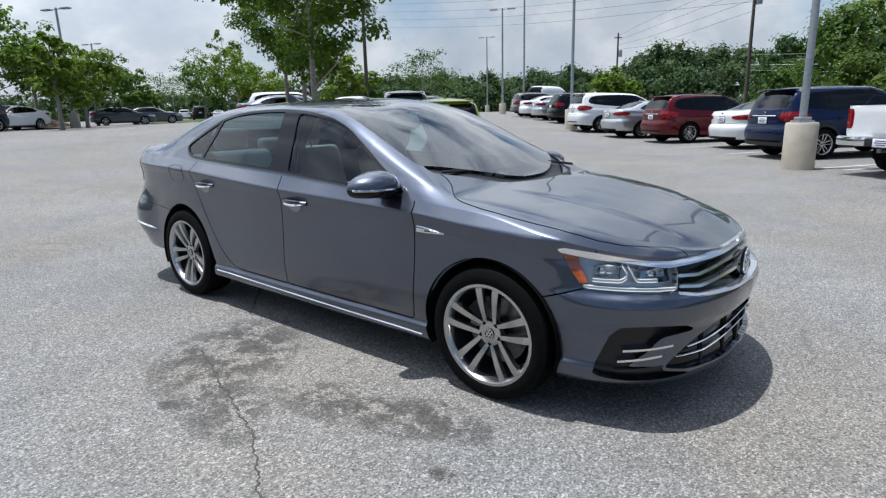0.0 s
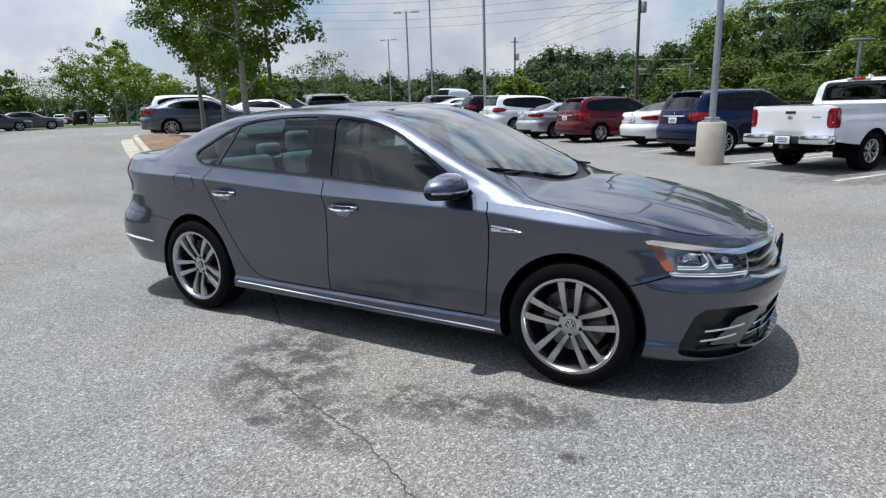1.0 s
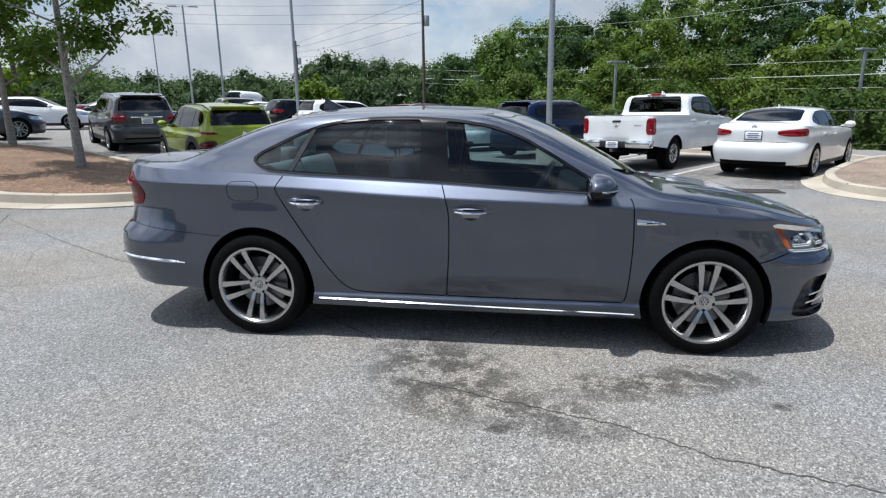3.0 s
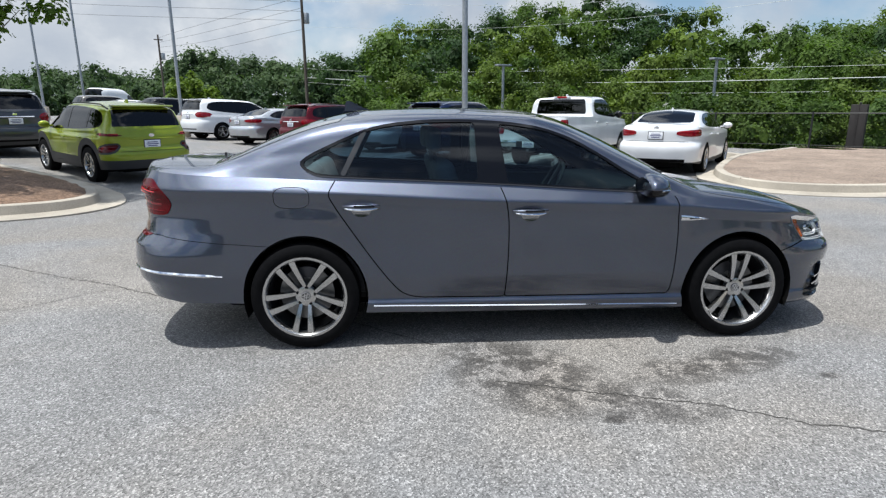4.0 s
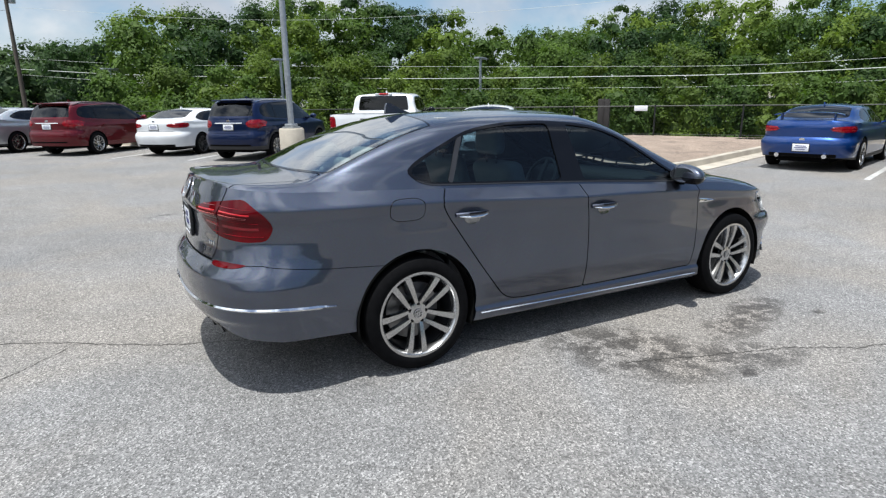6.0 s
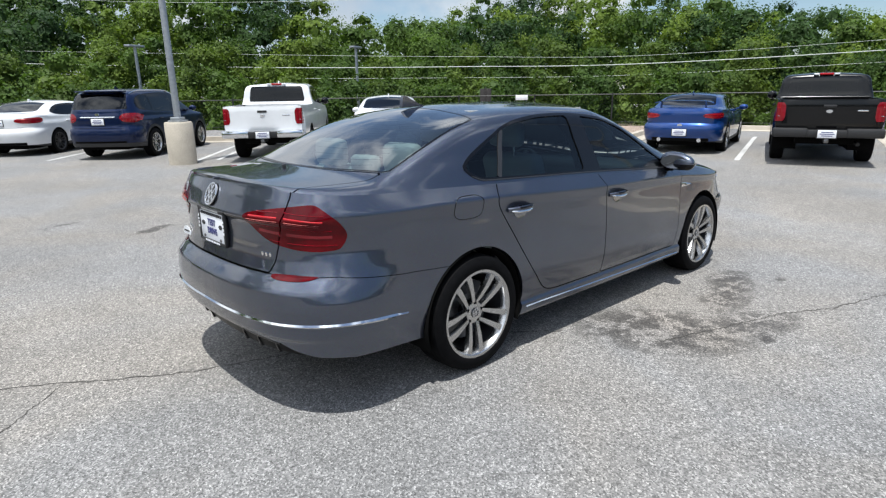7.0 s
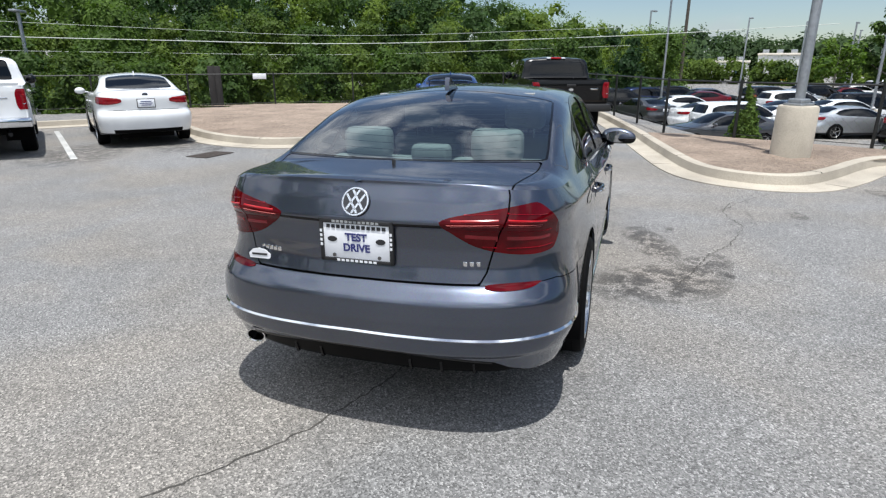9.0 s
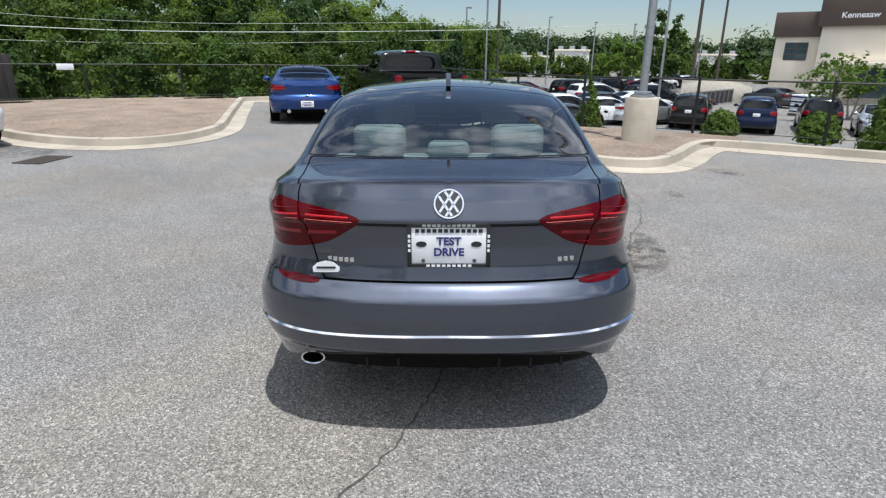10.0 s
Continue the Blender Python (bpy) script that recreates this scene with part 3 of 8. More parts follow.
        off = rear * wr + front * wf + side * (1 - wr - wf)
        if "ledge" in self.spec:
            far, near, z0, z1, out = self.spec["ledge"]
            off = off + out * (1 - wr) * np.clip((near - x) / (near - far), 0, 1) * np.clip((z1 - z) / (z1 - z0), 0, 1) * np.clip((z - 0.3) / 0.2, 0, 1)
        for ax, az, r0, r1, swell in self.spec.get("flares", ()):
            k = np.clip((r1 - np.hypot(x - ax, z - az)) / (r1 - r0), 0, 1)
            off = off + swell * k * k * (3 - 2 * k)
        return np.stack([x + nx * off, np.maximum(y + ny * off, 0) * np.where(ends[0] | ends[1], 0, 1), z], -1)

    def q_at(self, x):
        """The distance from the tail's middle at which the flank passes x."""
        s = np.linspace(0.55, self.length - 0.4, 800)
        return float(np.interp(x, self.px(s), s))

    def add(self, grid, tag):
        n, m = grid.shape[:2]
        base = len(self.V)
        self.V.extend(list(grid.reshape(-1, 6)))
        for i in range(n - 1):
            for j in range(m - 1):
                a = base + i * m + j
                self.F.append(((a, a + 1, a + m + 1, a + m), tag))

    def cut(self, f, name, only):
        """Gives the name to the part of the panels called only where f(columns) is negative, cut along f = 0."""
        vals = f(np.array(self.V))
        vals = np.where(np.abs(vals) < 1e-6, 1e-6, vals)
        vals = list(vals)
        made, out = {}, []
        for face, tag in self.F:
            if tag not in only:
                out.append((face, tag))
                continue
            low = [vals[i] < 0 for i in face]
            if all(low):
                out.append((face, name))
            elif not any(low):
                out.append((face, tag))
            else:
                a, b = [], []
                for i, j in zip(face, face[1:] + face[:1]):
                    (a if vals[i] < 0 else b).append(i)
                    if (vals[i] < 0) != (vals[j] < 0):
                        key = (min(i, j), max(i, j))
                        if key not in made:
                            t = vals[key[0]] / (vals[key[0]] - vals[key[1]])
                            self.V.append(self.V[key[0]] * (1 - t) + self.V[key[1]] * t)
                            vals.append(1e-6)
                            made[key] = len(self.V) - 1
                        a.append(made[key])
                        b.append(made[key])
                if len(a) > 2:
                    out.append((tuple(a), name))
                if len(b) > 2:
                    out.append((tuple(b), tag))
        self.F = out

    def panel(self, tags, sides=(1, -1), rim=0.0, push=0.0, weld=True):
        """The panels of those tags as a bmesh, on the left (1), the right (-1) or both sides."""
        bm = bmesh.new()
        for side in sides:
            table = {}
            for face, tag in self.F:
                if tag in tags:
                    vs = []
                    for i in (face if side > 0 else face[::-1]):
                        if i not in table:
                            v = self.V[i]
                            table[i] = bm.verts.new((v[0], v[1] * side, v[2]))
                        vs.append(table[i])
                    try:
                        bm.faces.new(vs)
                    except ValueError:
                        pass
        if weld:
            bmesh.ops.remove_doubles(bm, verts=bm.verts, dist=2e-5)
        loose = [f for f in bm.faces if f.calc_area() < 1e-9]
        if loose:
            bmesh.ops.delete(bm, geom=loose, context="FACES")
        bm.normal_update()
        if push:
            normals = {v: v.normal.copy() for v in bm.verts}
            for v, n in normals.items():
                v.co += n * push
        if rim:
            edges = [e for e in bm.edges if e.is_boundary]
            normals = {v: v.normal.copy() for v in bm.verts}
            new_v = {}
            for e in edges:
                for v in e.verts:
                    if v not in new_v:
                        new_v[v] = bm.verts.new(v.co - normals[v] * rim)
            for e in edges:
                l = e.link_loops[0]
                a, b = l.vert, l.link_loop_next.vert
                bm.faces.new((b, a, new_v[a], new_v[b]))
        return bm

    def strip(self, q, z, height, proud=0.006, thick=0.012, sides=(1, -1)):
        """A raised band along the lower body: q and z are arrays along it."""
        q, z = np.asarray(q, float), np.asarray(z, float)
        h = np.asarray(height, float) * np.ones(len(q)) / 2
        bm = bmesh.new()
        for side in sides:
            mid = self.at(q, z)
            ahead = self.at(q + 0.01, z) - self.at(q - 0.01, z)
            n = np.stack([-ahead[:, 1], ahead[:, 0], 0 * q], 1)
            n /= np.linalg.norm(n, axis=1)[:, None] + 1e-9
            lo, hi = self.at(q, z - h), self.at(q, z + h)
            rows = [lo - n * thick, lo + n * proud * 0.3, mid + n * proud, hi + n * proud * 0.1, hi - n * thick]
            rows = [[bm.verts.new((p[0], p[1] * side, p[2])) for p in r] for r in rows]
            for a, b in zip(rows, rows[1:]):
                for i in range(len(q) - 1):
                    f = (a[i], b[i], b[i + 1], a[i + 1])
                    bm.faces.new(f if side > 0 else f[::-1])
            for i in (0, len(q) - 1):
                bm.faces.new([r[i] for r in rows])
        bmesh.ops.recalc_face_normals(bm, faces=bm.faces)
        return bm


# ---------------------------------------------------------------- wheels
def wheel_parts(root, radius, width, rim_r, style, side, alloy=ALLOY, high=True):
    """Tyre, rim, spokes and brake under root, whose y axis is the axle; side: 1 when the outer face looks along +y."""
    w, steps = width / 2, (56 if high else 24)
    prof = [(rim_r, -w * 0.9), (rim_r + 0.012, -w * 0.99), (radius - 0.035, -w), (radius - 0.008, -w * 0.86), (radius, -w * 0.6), (radius, w * 0.6), (radius - 0.008, w * 0.86), (radius - 0.035, w), (rim_r + 0.03, w * 1.0), (rim_r + 0.012, w * 0.97), (rim_r, w * 0.88)]
    tyre = part("tyre", lathe(prof, steps, "Y", True), RUBBER, root)
    if high:
        bm = bmesh.new()
        for y in (-0.055, -0.02, 0.02, 0.055):
            merge(bm, lathe([(radius - 0.004, y - 0.004), (radius + 0.0008, y - 0.003), (radius + 0.0008, y + 0.003), (radius - 0.004, y + 0.004)], steps, "Y", True))
        part("tread_groove", bm, LINER, tyre)
    o = side
    rim = part("rim", lathe([(rim_r + 0.004, o * w * 0.93), (rim_r + 0.008, o * w * 0.97), (rim_r - 0.006, o * w * 0.97), (rim_r - 0.016, o * w * 0.86), (rim_r - 0.022, o * w * 0.5), (rim_r - 0.03, -o * w * 0.8), (rim_r + 0.004, -o * w * 0.9)], steps, "Y", True), alloy if not high else ALLOY, root)
    back = part("barrel", lathe([(rim_r - 0.024, o * w * 0.55), (rim_r - 0.034, -o * w * 0.75), (rim_r - 0.02, -o * w * 0.8)], steps, "Y", True), ALLOY_DARK, root)
    disc_r = rim_r * 0.68
    part("brake_disc", lathe([(0.06, o * 0.0), (disc_r, o * 0.0), (disc_r, -o * 0.022), (0.06, -o * 0.022)], steps, "Y", True), STEEL, root)
    part("dust_shield", lathe([(0.0, -o * 0.05), (rim_r - 0.04, -o * 0.05), (rim_r - 0.04, -o * 0.06), (0.0, -o * 0.06)], steps, "Y"), LINER, root)
    cal = bmesh.new()
    arc = [radians(100 + k * 9) for k in range(7)]
    merge(cal, prism([(disc_r * 0.66 * math.cos(a), disc_r * 0.66 * math.sin(a)) for a in arc] + [(disc_r * 1.06 * math.cos(a), disc_r * 1.06 * math.sin(a)) for a in arc[::-1]], 0.07, "y"))
    part("brake_caliper", cal, ALLOY_DARK, root)
    hub_y = o * w * 0.62
    face = o * w * 0.9
    n, twin, wide = style
    for i in range(n):
        for tw in ((-1, 1) if twin else (0,)):
            bm = bmesh.new()
            a = math.pi / 2 + i * 2 * math.pi / n
            rows = []
            stations = 7 if high else 4
            for k in range(stations):
                f = k / (stations - 1)
                r = 0.052 + (rim_r - 0.012 - 0.052) * f
                ang = a + tw * ((0.2 if twin else 0) + (0.03 if twin else 0) * f) * (1 - 0.05 * f)
                if twin:
                    ang = a + tw * math.asin(min(0.9, (0.025 + 0.023 * f) / r))
                half = wide * (0.62 + 0.5 * f)
                y = hub_y + (face - hub_y) * (math.sin(f * math.pi / 2))
                c, s_ = math.cos(ang), math.sin(ang)
                tx, tz = -s_, c
                depth = 0.03 - 0.006 * f
                ring = []
                for u, d in ((-1, 1), (-0.72, 0), (0.72, 0), (1, 1)):
                    ring.append(bm.verts.new((c * r + tx * half * u, y - o * depth * d, s_ * r + tz * half * u)))
                rows.append(ring)
            for p, q in zip(rows, rows[1:]):
                for j in range(4):
                    k = (j + 1) % 4
                    bm.faces.new((p[j], q[j], q[k], p[k]))
            bm.faces.new(rows[0])
            bm.faces.new(rows[-1][::-1])
            bmesh.ops.recalc_face_normals(bm, faces=bm.faces)
            part("spoke", bm, alloy, rim, smooth=30)
    hub = part("hub", lathe([(0.0, o * (abs(hub_y) + 0.004)), (0.045, o * (abs(hub_y) + 0.004)), (0.062, o * abs(hub_y)), (0.066, o * (abs(hub_y) - 0.03)), (0.0, o * (abs(hub_y) - 0.03))], 30, "Y"), alloy, root)
    if high:
        cap = part("centre_cap", lathe([(0.0, o * (abs(hub_y) + 0.010)), (0.026, o * (abs(hub_y) + 0.010)), (0.031, o * (abs(hub_y) + 0.002)), (0.0, o * (abs(hub_y) + 0.002))], 24, "Y"), MATT_BLACK, hub)
        emblem(cap, 0.027, pose(0, o * (abs(hub_y) + 0.011), 0, 90, 0, 0))
        # near-black discs put the shade of the lug holes into colour
        for i in range(5):
            a = math.pi / 2 + (i + 0.5) * 2 * math.pi / 5
            part("lug_hole_disc", lathe([(0.0, o * (abs(hub_y) + 0.003)), (0.0105, o * (abs(hub_y) + 0.003)), (0.0115, o * (abs(hub_y) - 0.01)), (0.0, o * (abs(hub_y) - 0.01))], 8, "Y"), LINER, hub).location = (0.054 * math.cos(a), 0, 0.054 * math.sin(a))


def emblem(parent, r, m, metal=None):
    """A round badge of plain shapes: a ring and slanted bars, lying in the x-y plane of m."""
    bm = lathe([(r * 0.86, 0.0), (r * 0.88, r * 0.07), (r * 0.98, r * 0.07), (r, 0.0)], 36, "Z", True)
    for (x0, y0), (x1, y1) in (((-0.66, 0.5), (0.2, -0.8)), ((-0.25, 0.8), (0.6, -0.55)), ((0.66, 0.5), (-0.2, -0.8)), ((0.25, 0.8), (-0.6, -0.55))):
        run, turn = math.hypot(x1 - x0, y1 - y0) * r / 2, math.degrees(math.atan2(y1 - y0, x1 - x0))
        add_box(bm, -run, run, -r * 0.075, r * 0.075, 0, r * 0.06, 0, pose((x0 + x1) / 2 * r, (y0 + y1) / 2 * r, 0, 0, 0, turn))
    bm.transform(m)
    return part("emblem", bm, metal or CHROME, parent)


# ---------------------------------------------------------------- the grey sedan in the middle of the lot
def main_sedan(m):
    spec = {
        "outline": [(-2.43, 0), (-2.425, 0.2), (-2.40, 0.42), (-2.345, 0.60), (-2.24, 0.72), (-2.05, 0.795), (-1.75, 0.83), (-1.3, 0.85), (-0.6, 0.865), (0.3, 0.868), (0.95, 0.862), (1.4, 0.85), (1.7, 0.82), (1.92, 0.755), (2.08, 0.64), (2.19, 0.46), (2.255, 0.24), (2.275, 0)],
        "shoulder": [(-2.43, 1.125), (-2.3, 1.10), (-2.0, 1.075), (-1.6, 1.062), (-1.2, 1.045), (-0.2, 1.006), (0.6, 0.958), (0.95, 0.945), (1.3, 0.925), (1.65, 0.862), (1.95, 0.798), (2.15, 0.768), (2.275, 0.755)],
        "crisp": ("tail",), "dense": [(-1.3, -0.9, 44)], "flares": [(1.395, 0.335, 0.39, 0.60, 0.006), (-1.395, 0.335, 0.39, 0.60, 0.007)], "tuck": True, "ledge": (-2.1, -1.70, 0.60, 0.73, 0.014),
        "sill": [(-2.43, 0.285), (-2.2, 0.292), (-1.76, 0.29), (-1.0, 0.225), (1.0, 0.205), (1.8, 0.198), (2.275, 0.208)],
        "tail": [(0.19, -0.02), (0.30, 0.06), (0.40, 0.098), (0.424, 0.122), (0.50, 0.135), (0.56, 0.139), (0.652, 0.130), (0.70, 0.086), (0.716, 0.067), (0.74, 0.061), (0.786, 0.049), (0.86, 0.043), (0.945, 0.049), (0.972, 0.068), (1.06, 0.036), (1.12, 0.006), (1.2, 0)],
        "side": [(0.18, -0.02), (0.235, 0.03), (0.285, 0.036), (0.31, 0.022), (0.36, 0.032), (0.48, 0.046), (0.60, 0.045), (0.74, 0.041), (0.82, 0.039), (0.86, 0.046), (0.878, 0.0495), (0.887, 0.0498), (0.893, 0.0462), (0.902, 0.039), (0.94, 0.008), (0.98, -0.024), (1.03, -0.055), (1.1, -0.085)],
        "nose": [(0.18, 0.01), (0.22, 0.062), (0.27, 0.078), (0.34, 0.07), (0.44, 0.072), (0.5, 0.09), (0.56, 0.098), (0.60, 0.085), (0.63, 0.055), (0.68, 0.038), (0.735, 0.018), (0.76, 0.0), (0.85, 0.0)],
        "ends": ((-2.27, -1.8), (1.62, 2.05)),
        "crease": [(-2.43, 0.105), (-2.1, 0.104), (-1.6, 0.099), (-1.2, 0.089), (-0.8, 0.069), (-0.2, 0.041), (0.4, 0.025), (0.94, 0.005), (1.24, -0.02), (1.6, -0.045), (2.2, -0.06)],
        "top": [(-2.43, 1.132), (-2.38, 1.14), (-2.2, 1.142), (-1.98, 1.15), (-1.85, 1.20), (-1.62, 1.305), (-1.35, 1.405), (-1.1, 1.46), (-0.8, 1.482), (-0.4, 1.49), (0.0, 1.482), (0.22, 1.452), (0.45, 1.375), (0.8, 1.21), (1.05, 1.07), (1.15, 1.012), (1.3, 0.995), (1.6, 0.955), (1.9, 0.89), (2.1, 0.825), (2.22, 0.775), (2.275, 0.757)],
        "rail_y": [(-2.43, 0.82), (-2.0, 0.865), (-1.75, 0.83), (-1.3, 0.785), (-0.5, 0.757), (0.1, 0.755), (0.5, 0.795), (0.9, 0.84), (1.1, 0.848), (1.3, 0.805), (2.275, 0.75)],
        "relief": lambda x, y: 0.011 * np.interp(x, [1.2, 1.45, 2.0, 2.17], [0, 1, 1, 0]) * np.interp(np.abs(y) - np.interp(x, [1.2, 2.2], [0.47, 0.30]), [-0.3, 0.0, 0.035], [0, 1, 0]),
        "rail_z": [(-2.43, 0.55), (-2.0, 0.62), (-1.7, 0.76), (-1.3, 0.83), (-0.6, 0.845), (0.0, 0.83), (0.3, 0.76), (0.6, 0.66), (0.9, 0.56), (1.08, 0.5), (1.2, 0.55), (1.6, 0.62), (2.275, 0.6)],
    }
    root = thing("sedan", m, "dark grey metallic four-door sedan with twin-spoke alloys on asphalt", "car")
    sh = Shell(spec, (330, 96, 44))
    L = sh.length
    xz, qf, qr, xy = (lambda c: c[:, [0, 2]]), (lambda c: c[:, [3, 2]]), (lambda c: c[:, [4, 2]]), (lambda c: c[:, [0, 1]])
    low = {"body"}
    # wheel openings
    for x, r in ((1.395, 0.378), (-1.395, 0.38)):
        sh.cut(lambda c: np.where(c[:, 2] < 0.95, np.hypot(c[:, 0] - x, (c[:, 2] - 0.335) * 0.985) - r, 1), "hole", low)
    # lamps and openings at the nose; distances run from the middle of the nose
    fx = lambda x: L - sh.q_at(x)
    head = [(0.572, 0.729), (0.62, 0.727), (0.70, 0.737), (0.79, 0.748), (0.91, 0.764), (1.027, 0.783), (1.07, 0.79), (1.035, 0.735), (0.996, 0.685), (0.962, 0.64), (0.774, 0.634), (0.592, 0.62)]
    strip_ = [(0.0, 0.745), (0.475, 0.733), (0.567, 0.729), (0.62, 0.727), (0.70, 0.737), (0.82, 0.753), (0.935, 0.768), (1.07, 0.79), (1.082, 0.806), (1.05, 0.813), (0.935, 0.798), (0.815, 0.778), (0.70, 0.760), (0.60, 0.750), (0.475, 0.757), (0.0, 0.771)]
    sh.cut(lambda c: inside(qf(c), rounded(head, 1)), "headlight", low)
    sh.cut(lambda c: inside(qf(c), [(1.10, 0.81), (1.018, 0.81), (0.946, 0.664), (0.99, 0.664)]), "amber", {"headlight"})
    sh.cut(lambda c: inside(qf(c), strip_), "nose_chrome", low | {"deck"})
    sh.cut(lambda c: inside(qf(c), [(-0.2, 0.75), (0.475, 0.735), (0.57, 0.729), (0.59, 0.622), (0.485, 0.604), (0.27, 0.592), (-0.2, 0.588)]), "grille", low)
    sh.cut(lambda c: inside(qf(c), rounded([(-0.5, 0.48), (0.0, 0.48), (0.21, 0.475), (0.36, 0.445), (0.47, 0.408), (0.55, 0.36), (0.625, 0.304), (0.63, 0.287), (0.52, 0.264), (0.3, 0.258), (-0.5, 0.262)], 1)), "low_grille", low)
    fog = [(0.838, 0.485), (0.71, 0.494), (0.555, 0.48), (0.497, 0.454), (0.505, 0.442), (0.585, 0.438), (0.65, 0.43), (0.68, 0.402), (0.70, 0.372), (0.735, 0.347), (0.76, 0.32), (0.785, 0.304), (0.70, 0.303), (0.64, 0.292), (0.64, 0.276), (0.52, 0.252), (0.50, 0.238), (0.76, 0.232), (0.885, 0.245), (0.918, 0.268)]
    sh.cut(lambda c: inside(qf(c), rounded(fog, 1)), "fog_insert", low)
    # lamps and panels at the tail; distances run from the middle of the tail
    rx = sh.q_at
    tail = [(0.352, 0.985), (0.40, 1.004), (0.54, 1.029), (0.635, 1.042), (0.72, 1.052), (0.745, 1.047), (0.787, 1.011), (0.83, 0.972), (0.858, 0.93), (0.865, 0.902), (0.85, 0.866), (0.826, 0.838), (0.735, 0.832), (0.64, 0.842), (0.553, 0.86), (0.485, 0.883), (0.415, 0.925), (0.362, 0.965)]
    sh.cut(lambda c: inside(qr(c), rounded(tail, 1)), "tail_lamp", low)
    sh.cut(lambda c: inside(qr(c), rounded([(0.535, 0.722), (0.62, 0.727), (0.755, 0.722), (0.70, 0.703), (0.645, 0.698), (0.57, 0.699), (0.528, 0.707)], 1)), "reflector", low)

    def inset(f, name, only, gap=0.007):
        """A panel drawn in by half a gap, with the gap left round it."""
        sh.cut(lambda c: f(c) - gap / 2, "joint", only)
        sh.cut(lambda c: f(c) + gap / 2, name, {"joint"})
        sh.F = [(face, "gap" if tag == "joint" else tag) for face, tag in sh.F]

    lid = [(0.605, 1.3), (0.628, 1.083), (0.612, 1.01), (0.59, 0.955), (0.559, 0.842), (0.54, 0.771), (0.512, 0.722), (-0.5, 0.722)]
    lid_edge = lambda c: np.where(c[:, 0] < -1.8, inside(qr(c), [(-1, 2), (0.605, 2)] + lid[1:7] + [(-1, 0.722)]), 1)
    inset(lid_edge, "tail_inner", {"tail_lamp"})
    inset(lid_edge, "lid_face", low)
    # bumpers
    rear_line = [(-1.62, 0.655), (-1.9, 0.672), (-2.12, 0.698), (-2.22, 0.712), (-2.3, 0.72)]
    inset(lambda c: np.where(c[:, 0] < -1.5, inside(xz(c), [(-1.5, 0.642)] + rear_line[:4] + [(-2.24, 0.718), (-3, 0.718), (-3, 0), (-1.5, 0)]), 1), "rear_bumper", low, 0.0035)
    front_line = [(1.70, 0.585), (1.80, 0.62), (1.87, 0.645)]
    inset(lambda c: np.where(c[:, 0] > 1.6, inside(xz(c), [(1.60, 0.56)] + front_line + [(1.9, 0.9), (3, 0.9), (3, 0), (1.60, 0)]), 1), "front_bumper", low)
    sh.cut(lambda c: inside(qr(c), [(-0.5, 0.424), (0.2, 0.42), (0.46, 0.396), (0.567, 0.382), (0.625, 0.347), (0.709, 0.316), (0.797, 0.304), (0.86, 0.296), (0.95, 0.1), (-0.5, 0.1)]), "diffuser", {"rear_bumper"})
    # doors
    d_rear = spline([(-1.18, 1.12), (-1.2, 1.05), (-1.236, 0.974), (-1.207, 0.90), (-1.111, 0.755), (-0.977, 0.562), (-0.86, 0.41), (-0.80, 0.352), (-0.74, 0.327), (-0.66, 0.318)], 6).tolist()
    d_mid = spline([(-0.215, 1.1), (-0.20, 1.03), (-0.165, 0.926), (-0.144, 0.80), (-0.142, 0.60), (-0.15, 0.416), (-0.156, 0.315)], 5).tolist()
    d_front = spline([(0.80, 1.1), (0.863, 1.0), (0.928, 0.945), (0.945, 0.864), (0.953, 0.711), (0.947, 0.52), (0.935, 0.36), (0.922, 0.312)], 5).tolist()
    inset(lambda c: inside(xz(c), d_rear + d_mid[::-1]), "rear_door", low)
    inset(lambda c: inside(xz(c), d_mid + d_front[::-1]), "front_door", low)
    sh.cut(lambda c: np.where((np.abs(c[:, 0]) < 1.2), c[:, 2] - 0.315, 1), "rocker", low)
    sh.cut(lambda c: c[:, 0] - 0.3, "quarter", low)
    # greenhouse
    dlo = rounded([(-1.42, 1.148), (-1.36, 1.196), (-1.19, 1.277), (-1.014, 1.352), (-0.871, 1.384), (-0.65, 1.407), (-0.39, 1.412), (-0.13, 1.398), (0.093, 1.366), (0.285, 1.300), (0.468, 1.199), (0.655, 1.084), (0.885, 0.962), (0.6, 0.972), (-0.2, 1.02), (-1.14, 1.06), (-1.31, 1.068), (-1.385, 1.105)], 1)
    up = {"deck"}
    cabin = lambda c: (c[:, 0] > -1.6) & (c[:, 0] < 1.1) & (c[:, 1] > 0.35)
    belt_z = lambda c: np.interp(c[:, 0], [-1.33, -1.14, -0.2, 0.6, 0.885], [1.1, 1.078, 1.036, 0.989, 0.975])
    sh.cut(lambda c: np.where(cabin(c), inside(xz(c), dlo), 1), "window_trim", up)
    sh.cut(lambda c: np.where(cabin(c), np.maximum(-inside(xz(c), dlo) - 0.0065, c[:, 2] - belt_z(c)), 1), "belt_chrome", {"window_trim"})
    sh.cut(lambda c: np.where(cabin(c), np.maximum(inside(xz(c), dlo) + 0.013, beside(xz(c), [(-1.195, 1.0), (-0.985, 1.42)], 0.03)), 1), "window_bar", {"window_trim"})
    sh.cut(lambda c: np.where(cabin(c), np.maximum(inside(xz(c), dlo) + 0.017, -inside(xz(c), [(-0.325, 0.9), (-0.345, 1.5), (-0.21, 1.5), (-0.125, 0.9)])), 1), "side_glass", {"window_trim"})
    sh.cut(lambda c: -0.25 - c[:, 0], "front_glass", {"side_glass"})
